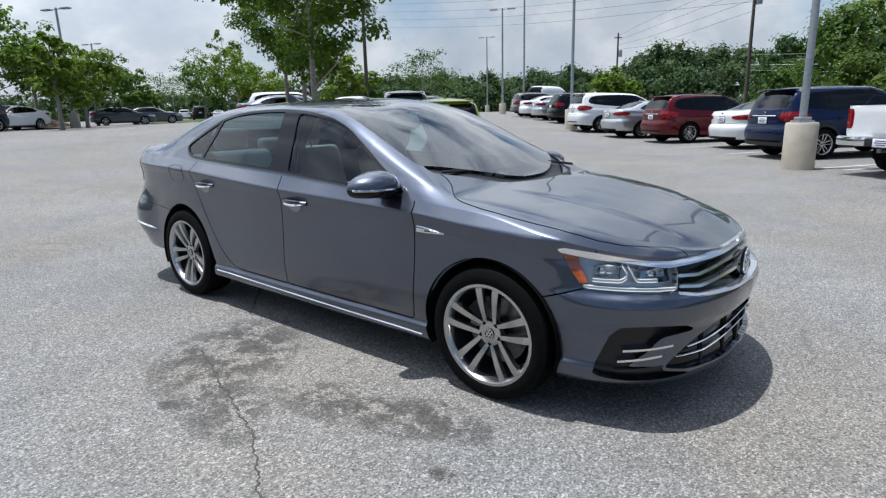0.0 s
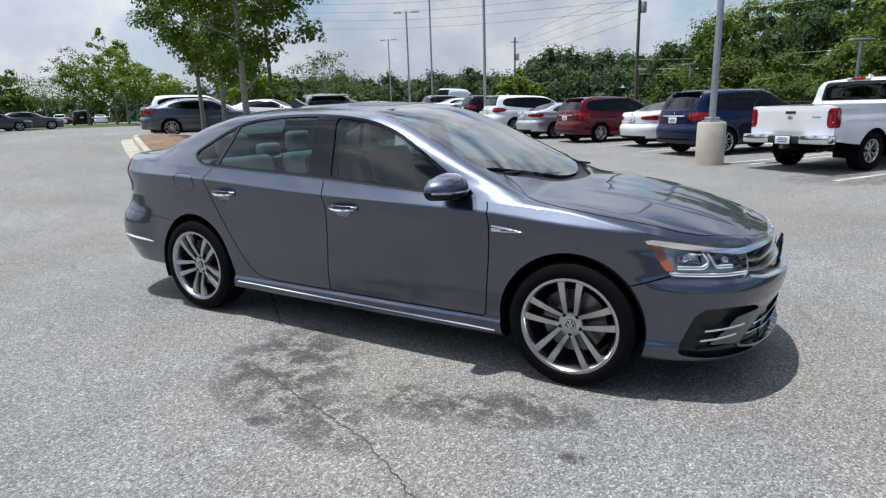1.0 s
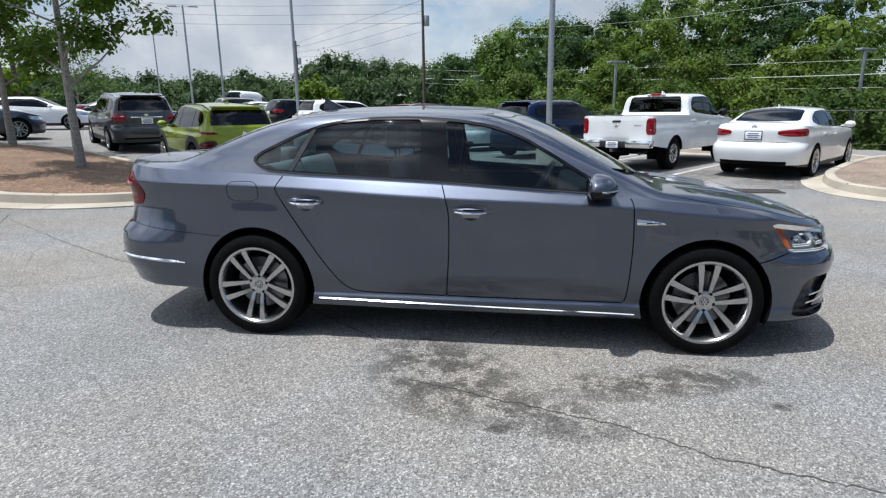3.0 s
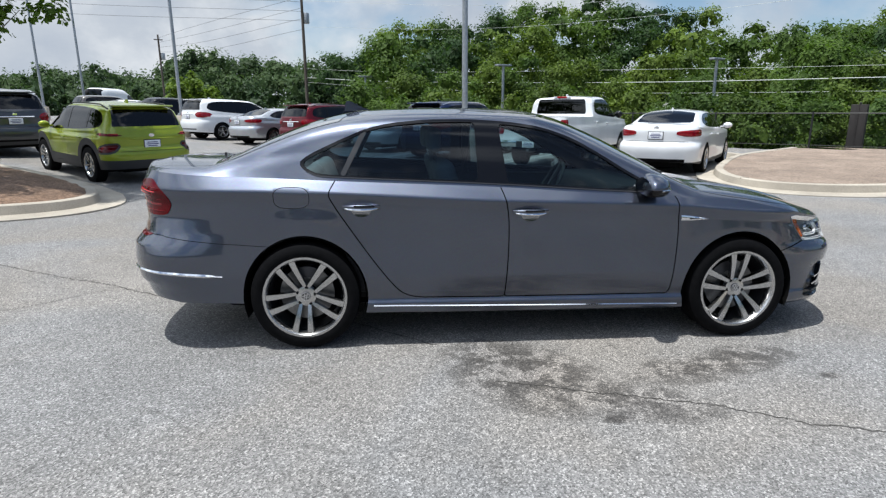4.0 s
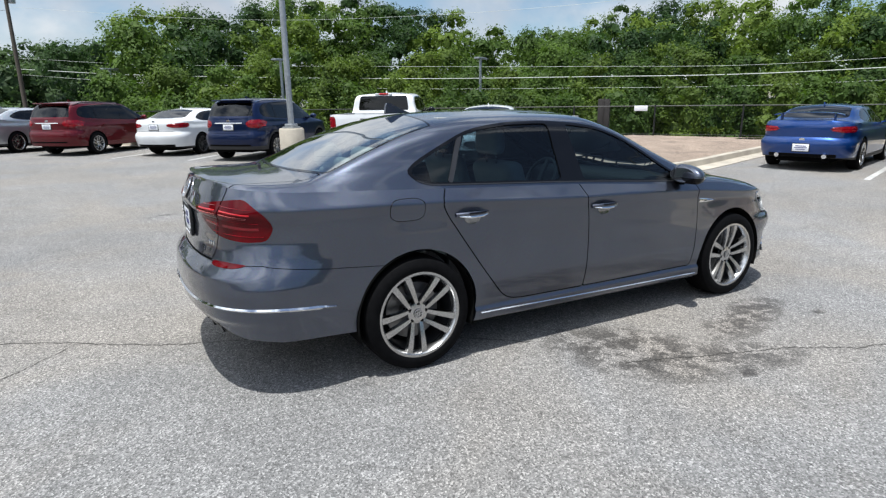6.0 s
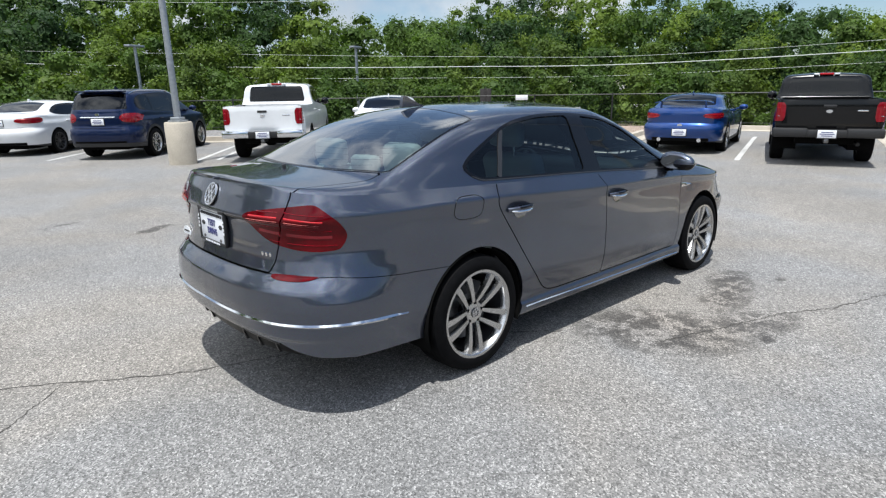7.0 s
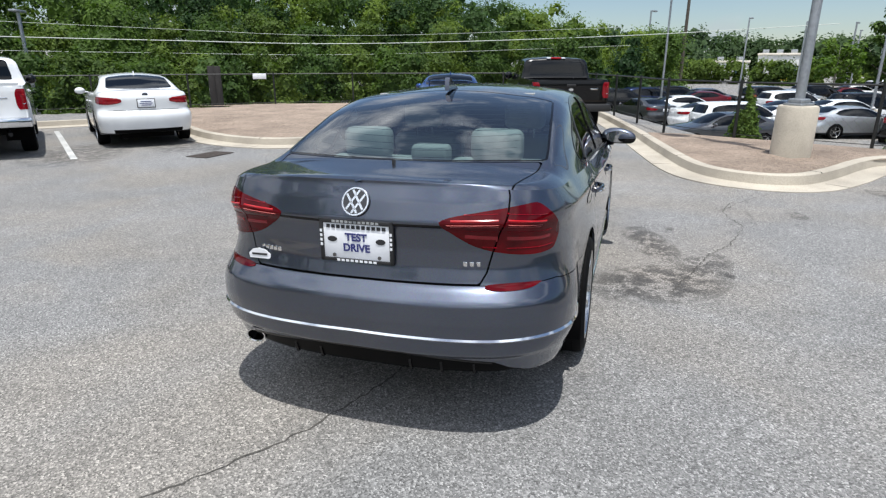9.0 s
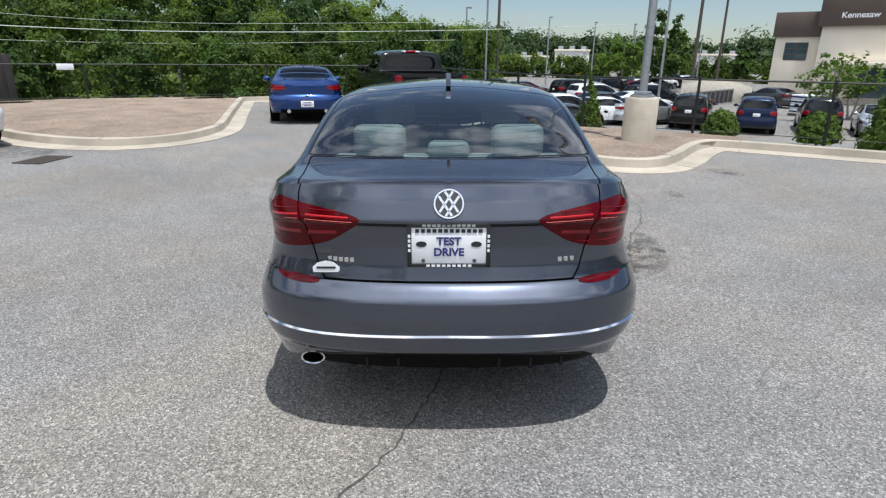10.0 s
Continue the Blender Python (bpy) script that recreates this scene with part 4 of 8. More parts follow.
    cowl = lambda c: 1.135 - 0.34 * (c[:, 1] / 0.72) ** 2
    head_edge = lambda c: 0.20 - 0.16 * (c[:, 1] / 0.6) ** 2
    pillar = lambda c: np.interp(c[:, 0], [0.0, 0.3, 0.6, 0.9, 1.15], [0.60, 0.645, 0.68, 0.71, 0.725])
    shield = lambda c: np.maximum(np.maximum(c[:, 0] - cowl(c), head_edge(c) - c[:, 0]), c[:, 1] - pillar(c))
    sh.cut(lambda c: np.where(c[:, 0] > -0.2, shield(c), 1), "windscreen", up)
    sh.cut(lambda c: np.where((c[:, 0] > 0.6), np.maximum(c[:, 0] - cowl(c) - 0.085, np.maximum(cowl(c) - c[:, 0], c[:, 1] - 0.69)), 1), "cowl", up)
    back_low = lambda c: -1.95 + 0.09 * (c[:, 1] / 0.66) ** 2
    back_top = lambda c: -1.12 - 0.05 * (c[:, 1] / 0.55) ** 2
    back_side = lambda c: np.interp(c[:, 0], [-1.97, -1.75, -1.4, -1.1], [0.70, 0.685, 0.65, 0.615])
    screen = lambda c: np.maximum(np.maximum(c[:, 0] - back_top(c), back_low(c) - c[:, 0]), c[:, 1] - back_side(c))
    sh.cut(lambda c: np.where((c[:, 0] < -0.9), screen(c) - 0.012, 1), "back_trim", up)
    sh.cut(lambda c: np.where((c[:, 0] < -0.9), screen(c), 1), "backlight", {"back_trim"})
    hood_y = lambda c: np.interp(c[:, 0], [0.98, 1.04, 1.08, 1.12, 1.18, 1.32, 1.5, 1.62, 1.75, 1.87, 1.97, 2.06, 2.13, 2.3], [0.665, 0.70, 0.745, 0.785, 0.81, 0.826, 0.822, 0.81, 0.785, 0.742, 0.68, 0.585, 0.48, 0.47])
    in_hood = lambda c: np.where(c[:, 0] > 0.75, np.maximum(c[:, 1] - hood_y(c), cowl(c) + 0.085 - c[:, 0]), 1)
    inset(in_hood, "hood", up)
    inset(lambda c: np.where((c[:, 0] < -1.75), np.maximum(c[:, 1] - np.interp(c[:, 0], [-2.6, -2.40, -2.35, -2.2, -2.0, -1.9], [0.60, 0.61, 0.632, 0.645, 0.672, 0.68]), c[:, 0] - back_low(c) + 0.02), 1), "lid_top", up)
    sun_roof = rounded([(-0.42, -0.3), (-0.42, 0.40), (0.07, 0.40), (0.07, -0.3)], 2)
    sh.cut(lambda c: np.where(c[:, 2] > 1.38, inside(xy(c), sun_roof), 1), "sunroof", up)
    sh.cut(lambda c: np.where((c[:, 0] < 0.5), 1.0, -1.0) * np.ones(len(c)), "fender_top", up)
    # panels
    part("shut_line_seal", sh.panel({"gap"}, push=-0.014), LINER, root)
    skin = PAINT_GREY
    part("bonnet", sh.panel({"hood"}, rim=0.02), skin, root)
    part("roof", sh.panel({"deck"}, rim=0.015), skin, root)
    part("sunroof", sh.panel({"sunroof"}, push=0.001), GLOSS_BLACK, root, "dark glass sunroof panel")
    lid_ob = part("boot_lid", sh.panel({"lid_face", "lid_top"}, rim=0.02), skin, root)
    part("front_bumper", sh.panel({"front_bumper"}, rim=0.03), skin, root)
    bumper = part("rear_bumper", sh.panel({"rear_bumper"}, rim=0.03), skin, root)
    diff = part("diffuser", sh.panel({"diffuser"}, rim=0.02, push=-0.03), BLACK_LOW, bumper, "gloss black lower bumper insert")
    for y in (-0.5, -0.36, -0.22, 0.22, 0.36):
        p = sh.at(np.array([abs(y)]), np.array([0.33]))[0]
        part("diffuser_fin", prism([(p[0] + 0.035, 0.298), (p[0] + 0.02, 0.345), (p[0] + 0.028, 0.385), (p[0] + 0.08, 0.298)], 0.012, "y"), GLOSS_BLACK, diff).location = (0, y, 0)
    q = np.linspace(0, 0.56, 30)
    part("diffuser_lip", sh.strip(q, np.interp(q, [0, 0.2, 0.46, 0.56], [0.418, 0.414, 0.39, 0.378]), 0.012, 0.002, 0.01), GLOSS_BLACK, diff)
    part("windscreen", sh.panel({"windscreen"}), GLASS_CLEAR, root)
    part("cowl", sh.panel({"cowl"}, push=-0.02), MATT_BLACK, root)
    part("rear_window", sh.panel({"backlight"}), GLASS_REAR, root, "rear window with heater lines")
    part("rear_window_seal", sh.panel({"back_trim"}, push=0.001), GLOSS_BLACK, root)
    part("nose_trim", sh.panel({"nose_chrome"}, push=0.006, rim=0.01), SATIN, root, "chrome strip over grille and lamps")
    for side in (1, -1):
        one = (side,)
        fender = part("front_wing", sh.panel({"body", "fender_top"}, one, rim=0.02), skin, root)
        part("quarter_panel", sh.panel({"quarter"}, one, rim=0.02), skin, root)
        for tag, x in (("front_door", -0.01), ("rear_door", -1.045)):
            door = part(tag, sh.panel({tag}, one, rim=0.02), skin, root)
            sedan_handle(door, sh, x, 0.858 if tag == "front_door" else 0.892, side)
        part("rocker_panel", sh.panel({"rocker"}, one, rim=0.02), skin, root)
        part("belt_strip", sh.panel({"belt_chrome"}, one, push=0.005, rim=0.01), BAR_GREY, root)
        part("window_trim", sh.panel({"window_trim"}, one, push=0.003, rim=0.012), GLOSS_BLACK, root)
        part("side_window", sh.panel({"side_glass"}, one, push=-0.004), GLASS, root, "dark tinted side glass")
        part("side_window", sh.panel({"front_glass"}, one, push=-0.004), GLASS_FRONT, root, "lightly tinted front door glass")
        part("window_bar", sh.panel({"window_bar"}, one, push=0.001, rim=0.01), BAR_GREY, root, "satin dark bar before the quarter glass")
        # head lamp: a dark bowl, bright inner shapes and a clear lens
        lamp = part("headlight", sh.panel({"headlight", "amber"}, one, push=-0.045, rim=-0.05), LAMP_BOWL, root, "clear headlight with amber side reflector")
        headlight_inside(lamp, sh, side)
        part("amber_reflector", sh.panel({"amber"}, one, push=-0.007, rim=0.012), AMBER, lamp)
        part("lens", sh.panel({"headlight", "amber"}, one, push=0.001), LENS, lamp).visible_shadow = False
        tl = part("tail_lamp", sh.panel({"tail_lamp", "tail_inner"}, one, push=0.004, rim=0.03), RED_DEEP, root, "smoked red tail lamp with bright red light strips")
        for za, zb, zc, h, m_, q0, q1 in ((0.990, 0.993, 0.973, 0.019, RED_BRIGHT, 0.40, 0.765), (0.972, 0.974, 0.956, 0.0035, PINK_LINE, 0.385, 0.75), (0.965, 0.966, 0.949, 0.0025, PINK_LINE, 0.40, 0.745), (0.928, 0.915, 0.902, 0.03, RED_LENS, 0.455, 0.80), (0.892, 0.872, 0.862, 0.005, RED_LENS, 0.52, 0.82), (0.95, 0.943, 0.93, 0.005, RED_LENS, 0.43, 0.80), (1.012, 1.018, 1.0, 0.006, RED_LENS, 0.45, 0.77)):
            for a, b in ((q0, 0.578), (0.612, q1)):
                q = np.linspace(a, b, 14)
                part("light_strip", sh.strip(q, np.interp(q, [0.4, 0.6, 0.75], [za, zb, zc]), h, 0.0065, 0.004, one), m_, tl)
        part("bumper_reflector", sh.panel({"reflector"}, one, push=0.003, rim=0.01), RED_DEEP, root, "narrow red bumper reflector")
        q = np.linspace(0.0, rx(-1.885), 60)
        part("bumper_strip", sh.strip(q, np.interp(q, [0, 0.21, 0.49, 0.73, 0.89, 1.15], [0.505, 0.502, 0.498, 0.499, 0.493, 0.468]), np.interp(q, [0, 0.6, 1.05, rx(-1.92)], [0.014, 0.015, 0.021, 0.012]), 0.009, 0.004, one), CHROME, bumper)
        q = np.linspace(rx(-0.98), rx(0.99), 50)
        part("sill_strip", sh.strip(q, np.interp(q, [q[0], q[-1]], [0.270, 0.241]), 0.010, 0.007, 0.004, one), CHROME, root)
        q = np.linspace(rx(0.965), rx(1.145), 14)
        badge = part("wing_badge", sh.strip(q, np.interp(q, [q[0], q[-1]], [0.812, 0.803]), np.interp(q, [q[0], q[5], q[-1]], [0.034, 0.028, 0.006]), 0.006, 0.004, one), CHROME, fender)
        q = np.linspace(rx(1.02), rx(1.10), 8)
        part("badge_inlay", sh.strip(q, np.full(8, 0.807), np.linspace(0.016, 0.004, 8), 0.0085, 0.003, one), GLOSS_BLACK, badge)
        ins = part("fog_insert", sh.panel({"fog_insert"}, one, push=-0.03, rim=-0.03), INTAKE_BLACK, root, "gloss black corner air intake")
        for q0, q1, z0, z1, metal in ((0.80, 0.597, 0.372, 0.386, CHROME), (0.818, 0.645, 0.323, 0.343, CHROME), (0.825, 0.64, 0.281, 0.298, BAR_GREY)):
            part("intake_blade", sh.strip(L - np.linspace(q1, q0, 16), np.linspace(z1, z0, 16), 0.010, 0.001, 0.03, one), metal, ins)
        sedan_mirror(root, side)
        for x in (1.40, -1.40):
            arch = bmesh.new()
            rows = []
            for y in (0.50, 0.895):
                rows.append([arch.verts.new((x + 0.372 * math.cos(a), y * side, 0.335 + 0.375 * math.sin(a))) for a in np.linspace(-0.35, math.pi + 0.35, 24)])
            for i in range(23):
                arch.faces.new((rows[0][i], rows[0][i + 1], rows[1][i + 1], rows[1][i]))
            arch.faces.new(rows[0])
            part("wheel_arch_liner", arch, LINER, root)
            wheel = new("wheel")
            wheel.parent = root
            wheel.matrix_basis = pose(x, side * 0.795, 0.335, 0, {1.4: 0, -1.4: 42}[x], 0)
            wheel_parts(wheel, 0.335, 0.235, 0.248, (5, True, 0.0225), side)
    # fuel door on the right flank
    q = np.linspace(rx(-1.56), rx(-1.352), 16)
    flap_bm = bmesh.new()
    rows = [[flap_bm.verts.new((p[0], -p[1] - 0.0012, p[2])) for p in sh.at(q, np.full(16, z))] for z in np.linspace(0.889, 1.008, 9)]
    for a, b in zip(rows, rows[1:]):
        for i in range(15):
            flap_bm.faces.new((a[i], a[i + 1], b[i + 1], b[i]))
    part("fuel_door", flap_bm, skin, root)
    edge = rounded([(q[0], 0.887), (q[-1], 0.887), (q[-1], 1.010), (q[0], 1.010)], 3)
    edge = [(u + (w - u) * k, v + (z_ - v) * k) for (u, v), (w, z_) in zip(edge, np.roll(edge, -1, 0)) for k in (0, 0.25, 0.5, 0.75)]
    ring = [sh.at(np.array([a]), np.array([b]))[0] for a, b in edge]
    part("fuel_door_gap", tube([(p[0], -p[1] - 0.0005, p[2]) for p in ring + ring[:1]], 0.0024, 5), GLOSS_BLACK, root)
    # grille
    gr = part("grille", sh.panel({"grille"}, push=-0.035, rim=-0.03), GLOSS_BLACK, root, "dark grille with chrome bars")
    for stops in ((0.722, 0.708, 0.684, 0.692), (0.662, 0.655, 0.636, 0.648)):
        q = L - np.linspace(0.0, 0.572, 40)
        part("grille_bar", sh.strip(q, np.interp(L - q, [0, 0.25, 0.46, 0.57], stops), 0.013, 0.0, 0.03), SATIN, gr)
    q = L - np.linspace(0, 0.585, 40)
    part("grille_frame", sh.strip(q, np.interp(L - q, [0, 0.25, 0.485, 0.585], [0.591, 0.595, 0.606, 0.624]), 0.012, 0.004, 0.03), SATIN, gr)
    low_g = part("lower_grille", sh.panel({"low_grille"}, push=-0.035, rim=-0.03), GLOSS_BLACK, root, "black lower air intake")
    for stops, reach in (((0.425, 0.412, 0.378, 0.368), 0.515), ((0.375, 0.366, 0.332, 0.332), 0.575)):
        q = L - np.linspace(0, reach, 40)
        part("intake_bar", sh.strip(q, np.interp(L - q, [0, 0.2, 0.41, 0.52], stops), 0.010, -0.008, 0.016), CHROME, low_g)
    for y in np.linspace(-0.4, 0.4, 5):
        q1 = L - abs(y)
        p = sh.at(np.array([q1]), np.array([0.33]))[0]
        part("intake_post", box(p[0] - 0.05, p[0] - 0.02, y - 0.006, y + 0.006, 0.25, 0.44), MATT_BLACK, low_g)
    nose = sh.at(np.array([L]), np.array([0.66]))[0]
    plate_ = part("front_emblem", lathe([(0, 0.0), (0.066, 0.0), (0.07, -0.012), (0, -0.03)], 36), GLOSS_BLACK, gr)
    plate_.matrix_basis = pose(nose[0] + 0.012, 0, 0.668, 90, 0, 90)
    emblem(plate_, 0.066, pose(0, 0, 0.0))
    # tail details
    p = sh.at(np.array([0.0]), np.array([1.048]))[0]
    disc = part("emblem_disc", lathe([(0, 0.006), (0.058, 0.006), (0.063, 0.0), (0, 0.0)], 36), ALLOY_DARK, lid_ob)
    disc.matrix_basis = pose(p[0] - 0.003, 0, 1.048, 90 - 24, 0, -90)
    emblem(disc, 0.062, pose(0, 0, 0.004), SATIN)
    q = np.linspace(0, 0.40, 20)
    part("lid_recess_edge", sh.strip(q, np.interp(q, [0, 0.4], [0.962, 0.964]), 0.012, 0.002, 0.004), GLOSS_BLACK, lid_ob)
    test_plate(lid_ob, sh)
    part("third_brake_light", box(-1.215, -1.195, -0.09, 0.09, 1.395, 1.412, 0.003), RED_DEEP, root)
    part("lid_camera", box(-2.06, -2.04, -0.007, 0.007, 1.13, 1.166, 0.003), MATT_BLACK, lid_ob)
    for y, z, n_ in ((0.5, 0.805, 5), (-0.49, 0.805, 3)):
        for i in range(n_):
            yy = y - i * 0.024 if n_ == 5 else y - (i - 1) * 0.026
            q1 = abs(yy)
            p = sh.at(np.array([q1]), np.array([z]))[0]
            part("model_badge_mark", box(p[0] - 0.004, p[0] + 0.002, yy - 0.009, yy + 0.009, z - 0.010, z + 0.010, 0.002), CHROME, lid_ob)
    p = sh.at(np.array([0.52]), np.array([0.77]))[0]
    part("dealer_sticker", prism([(0.46, 0.75), (0.57, 0.75), (0.572, 0.772), (0.55, 0.792), (0.515, 0.8), (0.48, 0.792), (0.458, 0.772)], 0.002, "x"), PLATE_WHITE, lid_ob, "white oval dealer sticker").location = (p[0] - 0.02, 0, 0)
    part("sticker_mark", box(-0.001, 0.0, 0.475, 0.555, 0.766, 0.775), DASH, lid_ob).location = (p[0] - 0.022, 0, 0)
    pipe = part("exhaust_tip", lathe([(0.034, 0.0), (0.04, 0.002), (0.04, -0.11), (0.034, -0.11)], 28, "Z", True), CHROME, root, "oval chrome exhaust tip")
    pipe.matrix_basis = pose(-2.425, 0.605, 0.338, 0, -90, 0) @ Matrix.Diagonal((0.8, 1.35, 1, 1))
    part("exhaust_pipe", tube([(-2.37, 0.605, 0.34), (-2.2, 0.58, 0.36), (-1.95, 0.4, 0.3)], 0.026, 12), DASH, root)
    fin = prism([(-1.19, 1.462), (-1.0, 1.470), (-1.06, 1.49), (-1.15, 1.532), (-1.175, 1.535), (-1.185, 1.51)], 0.028, "y")
    part("roof_antenna", fin, PAINT_GREY, root, "shark fin roof antenna", 60)
    # underside and cabin
    under = box(-1.95, 2.15, -0.6, 0.6, 0.19, 0.26, 0.03)
    add_box(under, -1.0, 1.0, -0.84, 0.84, 0.2, 0.28, 0.02)
    add_box(under, -2.28, -1.8, -0.6, 0.6, 0.30, 0.42, 0.05)
    part("underbody", under, LINER, root)
    part("axle_beam", tube([(-1.4, -0.7, 0.33), (-1.4, 0.7, 0.33)], 0.04, 10), LINER, root)
    for y in (0.36, -0.36):
        wiper = tube([(1.08, y + 0.25, 1.035), (1.0, y, 1.07), (0.93, y - 0.28, 1.075)], 0.009, 6)
        part("wiper", wiper, MATT_BLACK, root)
    heater = bmesh.new()
    for k in range(13):
        x = -1.92 + k * 0.058
        pts = [(x + 0.14 * (y / 0.66) ** 2, y, 0) for y in np.linspace(-0.54, 0.54, 15)]
        pts = [(a, b, float(sh_height(sh, a, abs(b))) - 0.006) for a, b, _ in pts]
        tube(pts, 0.0011, 4, heater)
    part("heater_lines", heater, DASH, root)
    sedan_cabin(root)
    return root


def sh_height(sh, x, y):
    """The height of the upper skin over a place."""
    ye = float(np.interp(x, sh.px(sh.s), sh.py(sh.s)))
    ze, zc = float(sh.shoulder(x)), float(sh.top(x))
    yr, zr = ye * float(sh.ry(x)), ze + (zc - ze) * float(sh.rz(x))
    pts = np.array([[ye, ze], [(ye + yr) / 2 + 0.012, (ze + zr) / 2 + 0.007], [yr, zr], [yr * 0.55, zr + (zc - zr) * 0.72], [0, zc], [-yr * 0.55, zr + (zc - zr) * 0.72]])
    c = spline(pts, 30)[:121]
    return np.interp(-y, -c[:, 0], c[:, 1])


def sedan_handle(door, sh, x, z, side):
    """A body-coloured grab handle with a chrome strip in a scooped recess."""
    q = sh.q_at(x)
    p = sh.at(np.array([q]), np.array([z]))[0]
    y = p[1]
    bm = bmesh.new()
    rows = []
    for t in np.linspace(-1, 1, 15):
        px = x + t * 0.112
        lift = 0.030 * (1 - abs(t) ** 2.6) + 0.006
        h = 0.0185 * (1 - 0.35 * t * t)
        rows.append([bm.verts.new((px, side * (y + lift + d), z + h * s)) for s, d in ((-1, -0.004), (-0.6, 0.005), (0.6, 0.005), (1, -0.004), (0.6, -0.014), (-0.6, -0.014))])
    for a, b in zip(rows, rows[1:]):
        for i in range(6):
            j = (i + 1) % 6
            bm.faces.new((a[i], a[j], b[j], b[i]))
    bm.faces.new(rows[0])
    bm.faces.new(rows[-1])
    bmesh.ops.recalc_face_normals(bm, faces=bm.faces)
    handle = part("handle", bm, PAINT_GREY, door, "grab handle with chrome strip")
    strip = tube([(x + t * 0.107, side * (y + 0.030 * (1 - abs(t) ** 2.6) + 0.008), z - 0.004 - 0.008 * (1 - t * t)) for t in np.linspace(-1, 1, 15)], [0.004 + 0.006 * (1 - t * t) for t in np.linspace(-1, 1, 15)], 8)
    part("chrome_strip", strip, CHROME, handle)
    inlay = tube([(x + 0.018 + t * 0.06, side * (y + 0.030 * (1 - abs(t * 0.6 + 0.16) ** 2.6) + 0.010), z + 0.009) for t in np.linspace(-1, 1, 9)], 0.0068, 6)
    part("handle_inlay", inlay, GLOSS_BLACK, handle, "black strip along the grip")
    # disc in the lightened paint, for the reflection below the grip
    scoop = lathe([(0.0, 0.0), (0.035, 0.002), (0.046, 0.003), (0.046, -0.004), (0, -0.004)], 24)
    scoop.transform(pose(x, side * (y + 0.0005), z - 0.02, -90 * side, 0, 0) @ Matrix.Diagonal((1.25, 0.85, 1, 1)))
    part("handle_recess", scoop, SCOOP, handle)


def sedan_mirror(root, side):
    """A door mirror on its foot: painted cap, black lower half, turn signal and glass."""
    bm = bmesh.new()
    bmesh.ops.create_uvsphere(bm, u_segments=28, v_segments=18, radius=1.0)
    cx, cy, cz = 0.715, 0.965, 1.012
    for v in bm.verts:
        c = v.co
        out = c.y * side
        flat = 0.05 if c.x < 0 else 0.12
        tall = (0.082 - 0.016 * out if c.z > 0 else 0.05 - 0.008 * out)
        v.co = Vector((cx + c.x * flat - 0.025 * out, side * cy + c.y * 0.145, cz + (abs(c.z) ** 0.85) * (1 if c.z > 0 else -1) * tall))
    mirror = part("door_mirror", bm, PAINT_GREY, root, "grey door mirror with black base")
    foot = tube([(0.765, side * 0.825, 0.965), (0.755, side * 0.87, 0.968), (0.735, side * 0.92, 0.975)], [0.034, 0.03, 0.03], 10)
    part("mirror_foot", foot, GLOSS_BLACK, mirror)
    at = lambda a, k: (cx - 0.025 * math.sin(a) + (0.12 * k) * math.cos(a), side * (cy + 0.145 * k * math.sin(a)))
    belt = lathe([(0.75, -0.047), (0.9, -0.036), (0.985, -0.02), (1.012, -0.004), (0.9, -0.004)], 36, closed=True)
    for v in belt.verts:
        c = v.co
        v.co = Vector((cx + c.x * (0.05 if c.x < 0 else 0.12) - 0.025 * c.y, side * (cy + c.y * 0.145), cz + c.z))
    part("lower_band", belt, GLOSS_BLACK, mirror)
    part("turn_signal", tube([(*at(a, 1.012), cz - 0.006) for a in np.linspace(-0.3, 1.3, 13)], 0.0062, 6), CLEAR_PART, mirror)
    bm = lathe([(0.0, 0.0), (1.0, 0.0), (1.0, 0.05), (0.0, 0.05)], 28)
    bm.transform(pose(cx - 0.047, side * cy, cz + 0.012, 0, -90, 0) @ Matrix.Diagonal((0.05, 0.105, 0.06, 1)))
    part("mirror_glass", bm, MIRROR, mirror)


def headlight_inside(lamp, sh, side):
    """Projector bowls, light guides and the amber corner of a head lamp."""
    L = sh.length
    fx = lambda x: L - sh.q_at(x)
    one = (side,)
    for a, b, z in ((0.61, 0.74, 0.70), (0.82, 0.93, 0.715)):
        q = L - np.linspace(a, b, 10)
        part("reflector", sh.strip(q, np.full(10, z), np.interp(L - q, [a, (a + b) / 2, b], [0.05, 0.062, 0.04]), -0.032, 0.02, one), CLEAR_PART, lamp)
        c = sh.at(np.array([L - (a + b) / 2]), np.array([z]))[0]
        ball = bmesh.new()
        bmesh.ops.create_uvsphere(ball, u_segments=16, v_segments=10, radius=0.022)
        ball.transform(Matrix.Translation((c[0] - 0.032, side * (c[1] - 0.02), z)))
        part("projector", ball, CLEAR_PART, lamp)
    for pts in ([(0.67, 0.680), (0.72, 0.680), (0.756, 0.684), (0.775, 0.715), (0.79, 0.741)], [(0.93, 0.679), (0.86, 0.678), (0.816, 0.680), (0.793, 0.705), (0.815, 0.745)]):
        pts = spline(pts, 6)
        q = L - pts[:, 0]
        part("light_guide", sh.strip(q, pts[:, 1], 0.013, -0.006, 0.015, one), LIGHT_GUIDE, lamp)
    q = L - np.linspace(0.585, 0.965, 20)
    part("led_row", sh.strip(q, np.interp(L - q, [0.5, 1.0], [0.637, 0.65]), 0.012, -0.005, 0.02, one), LIGHT_GUIDE, lamp)


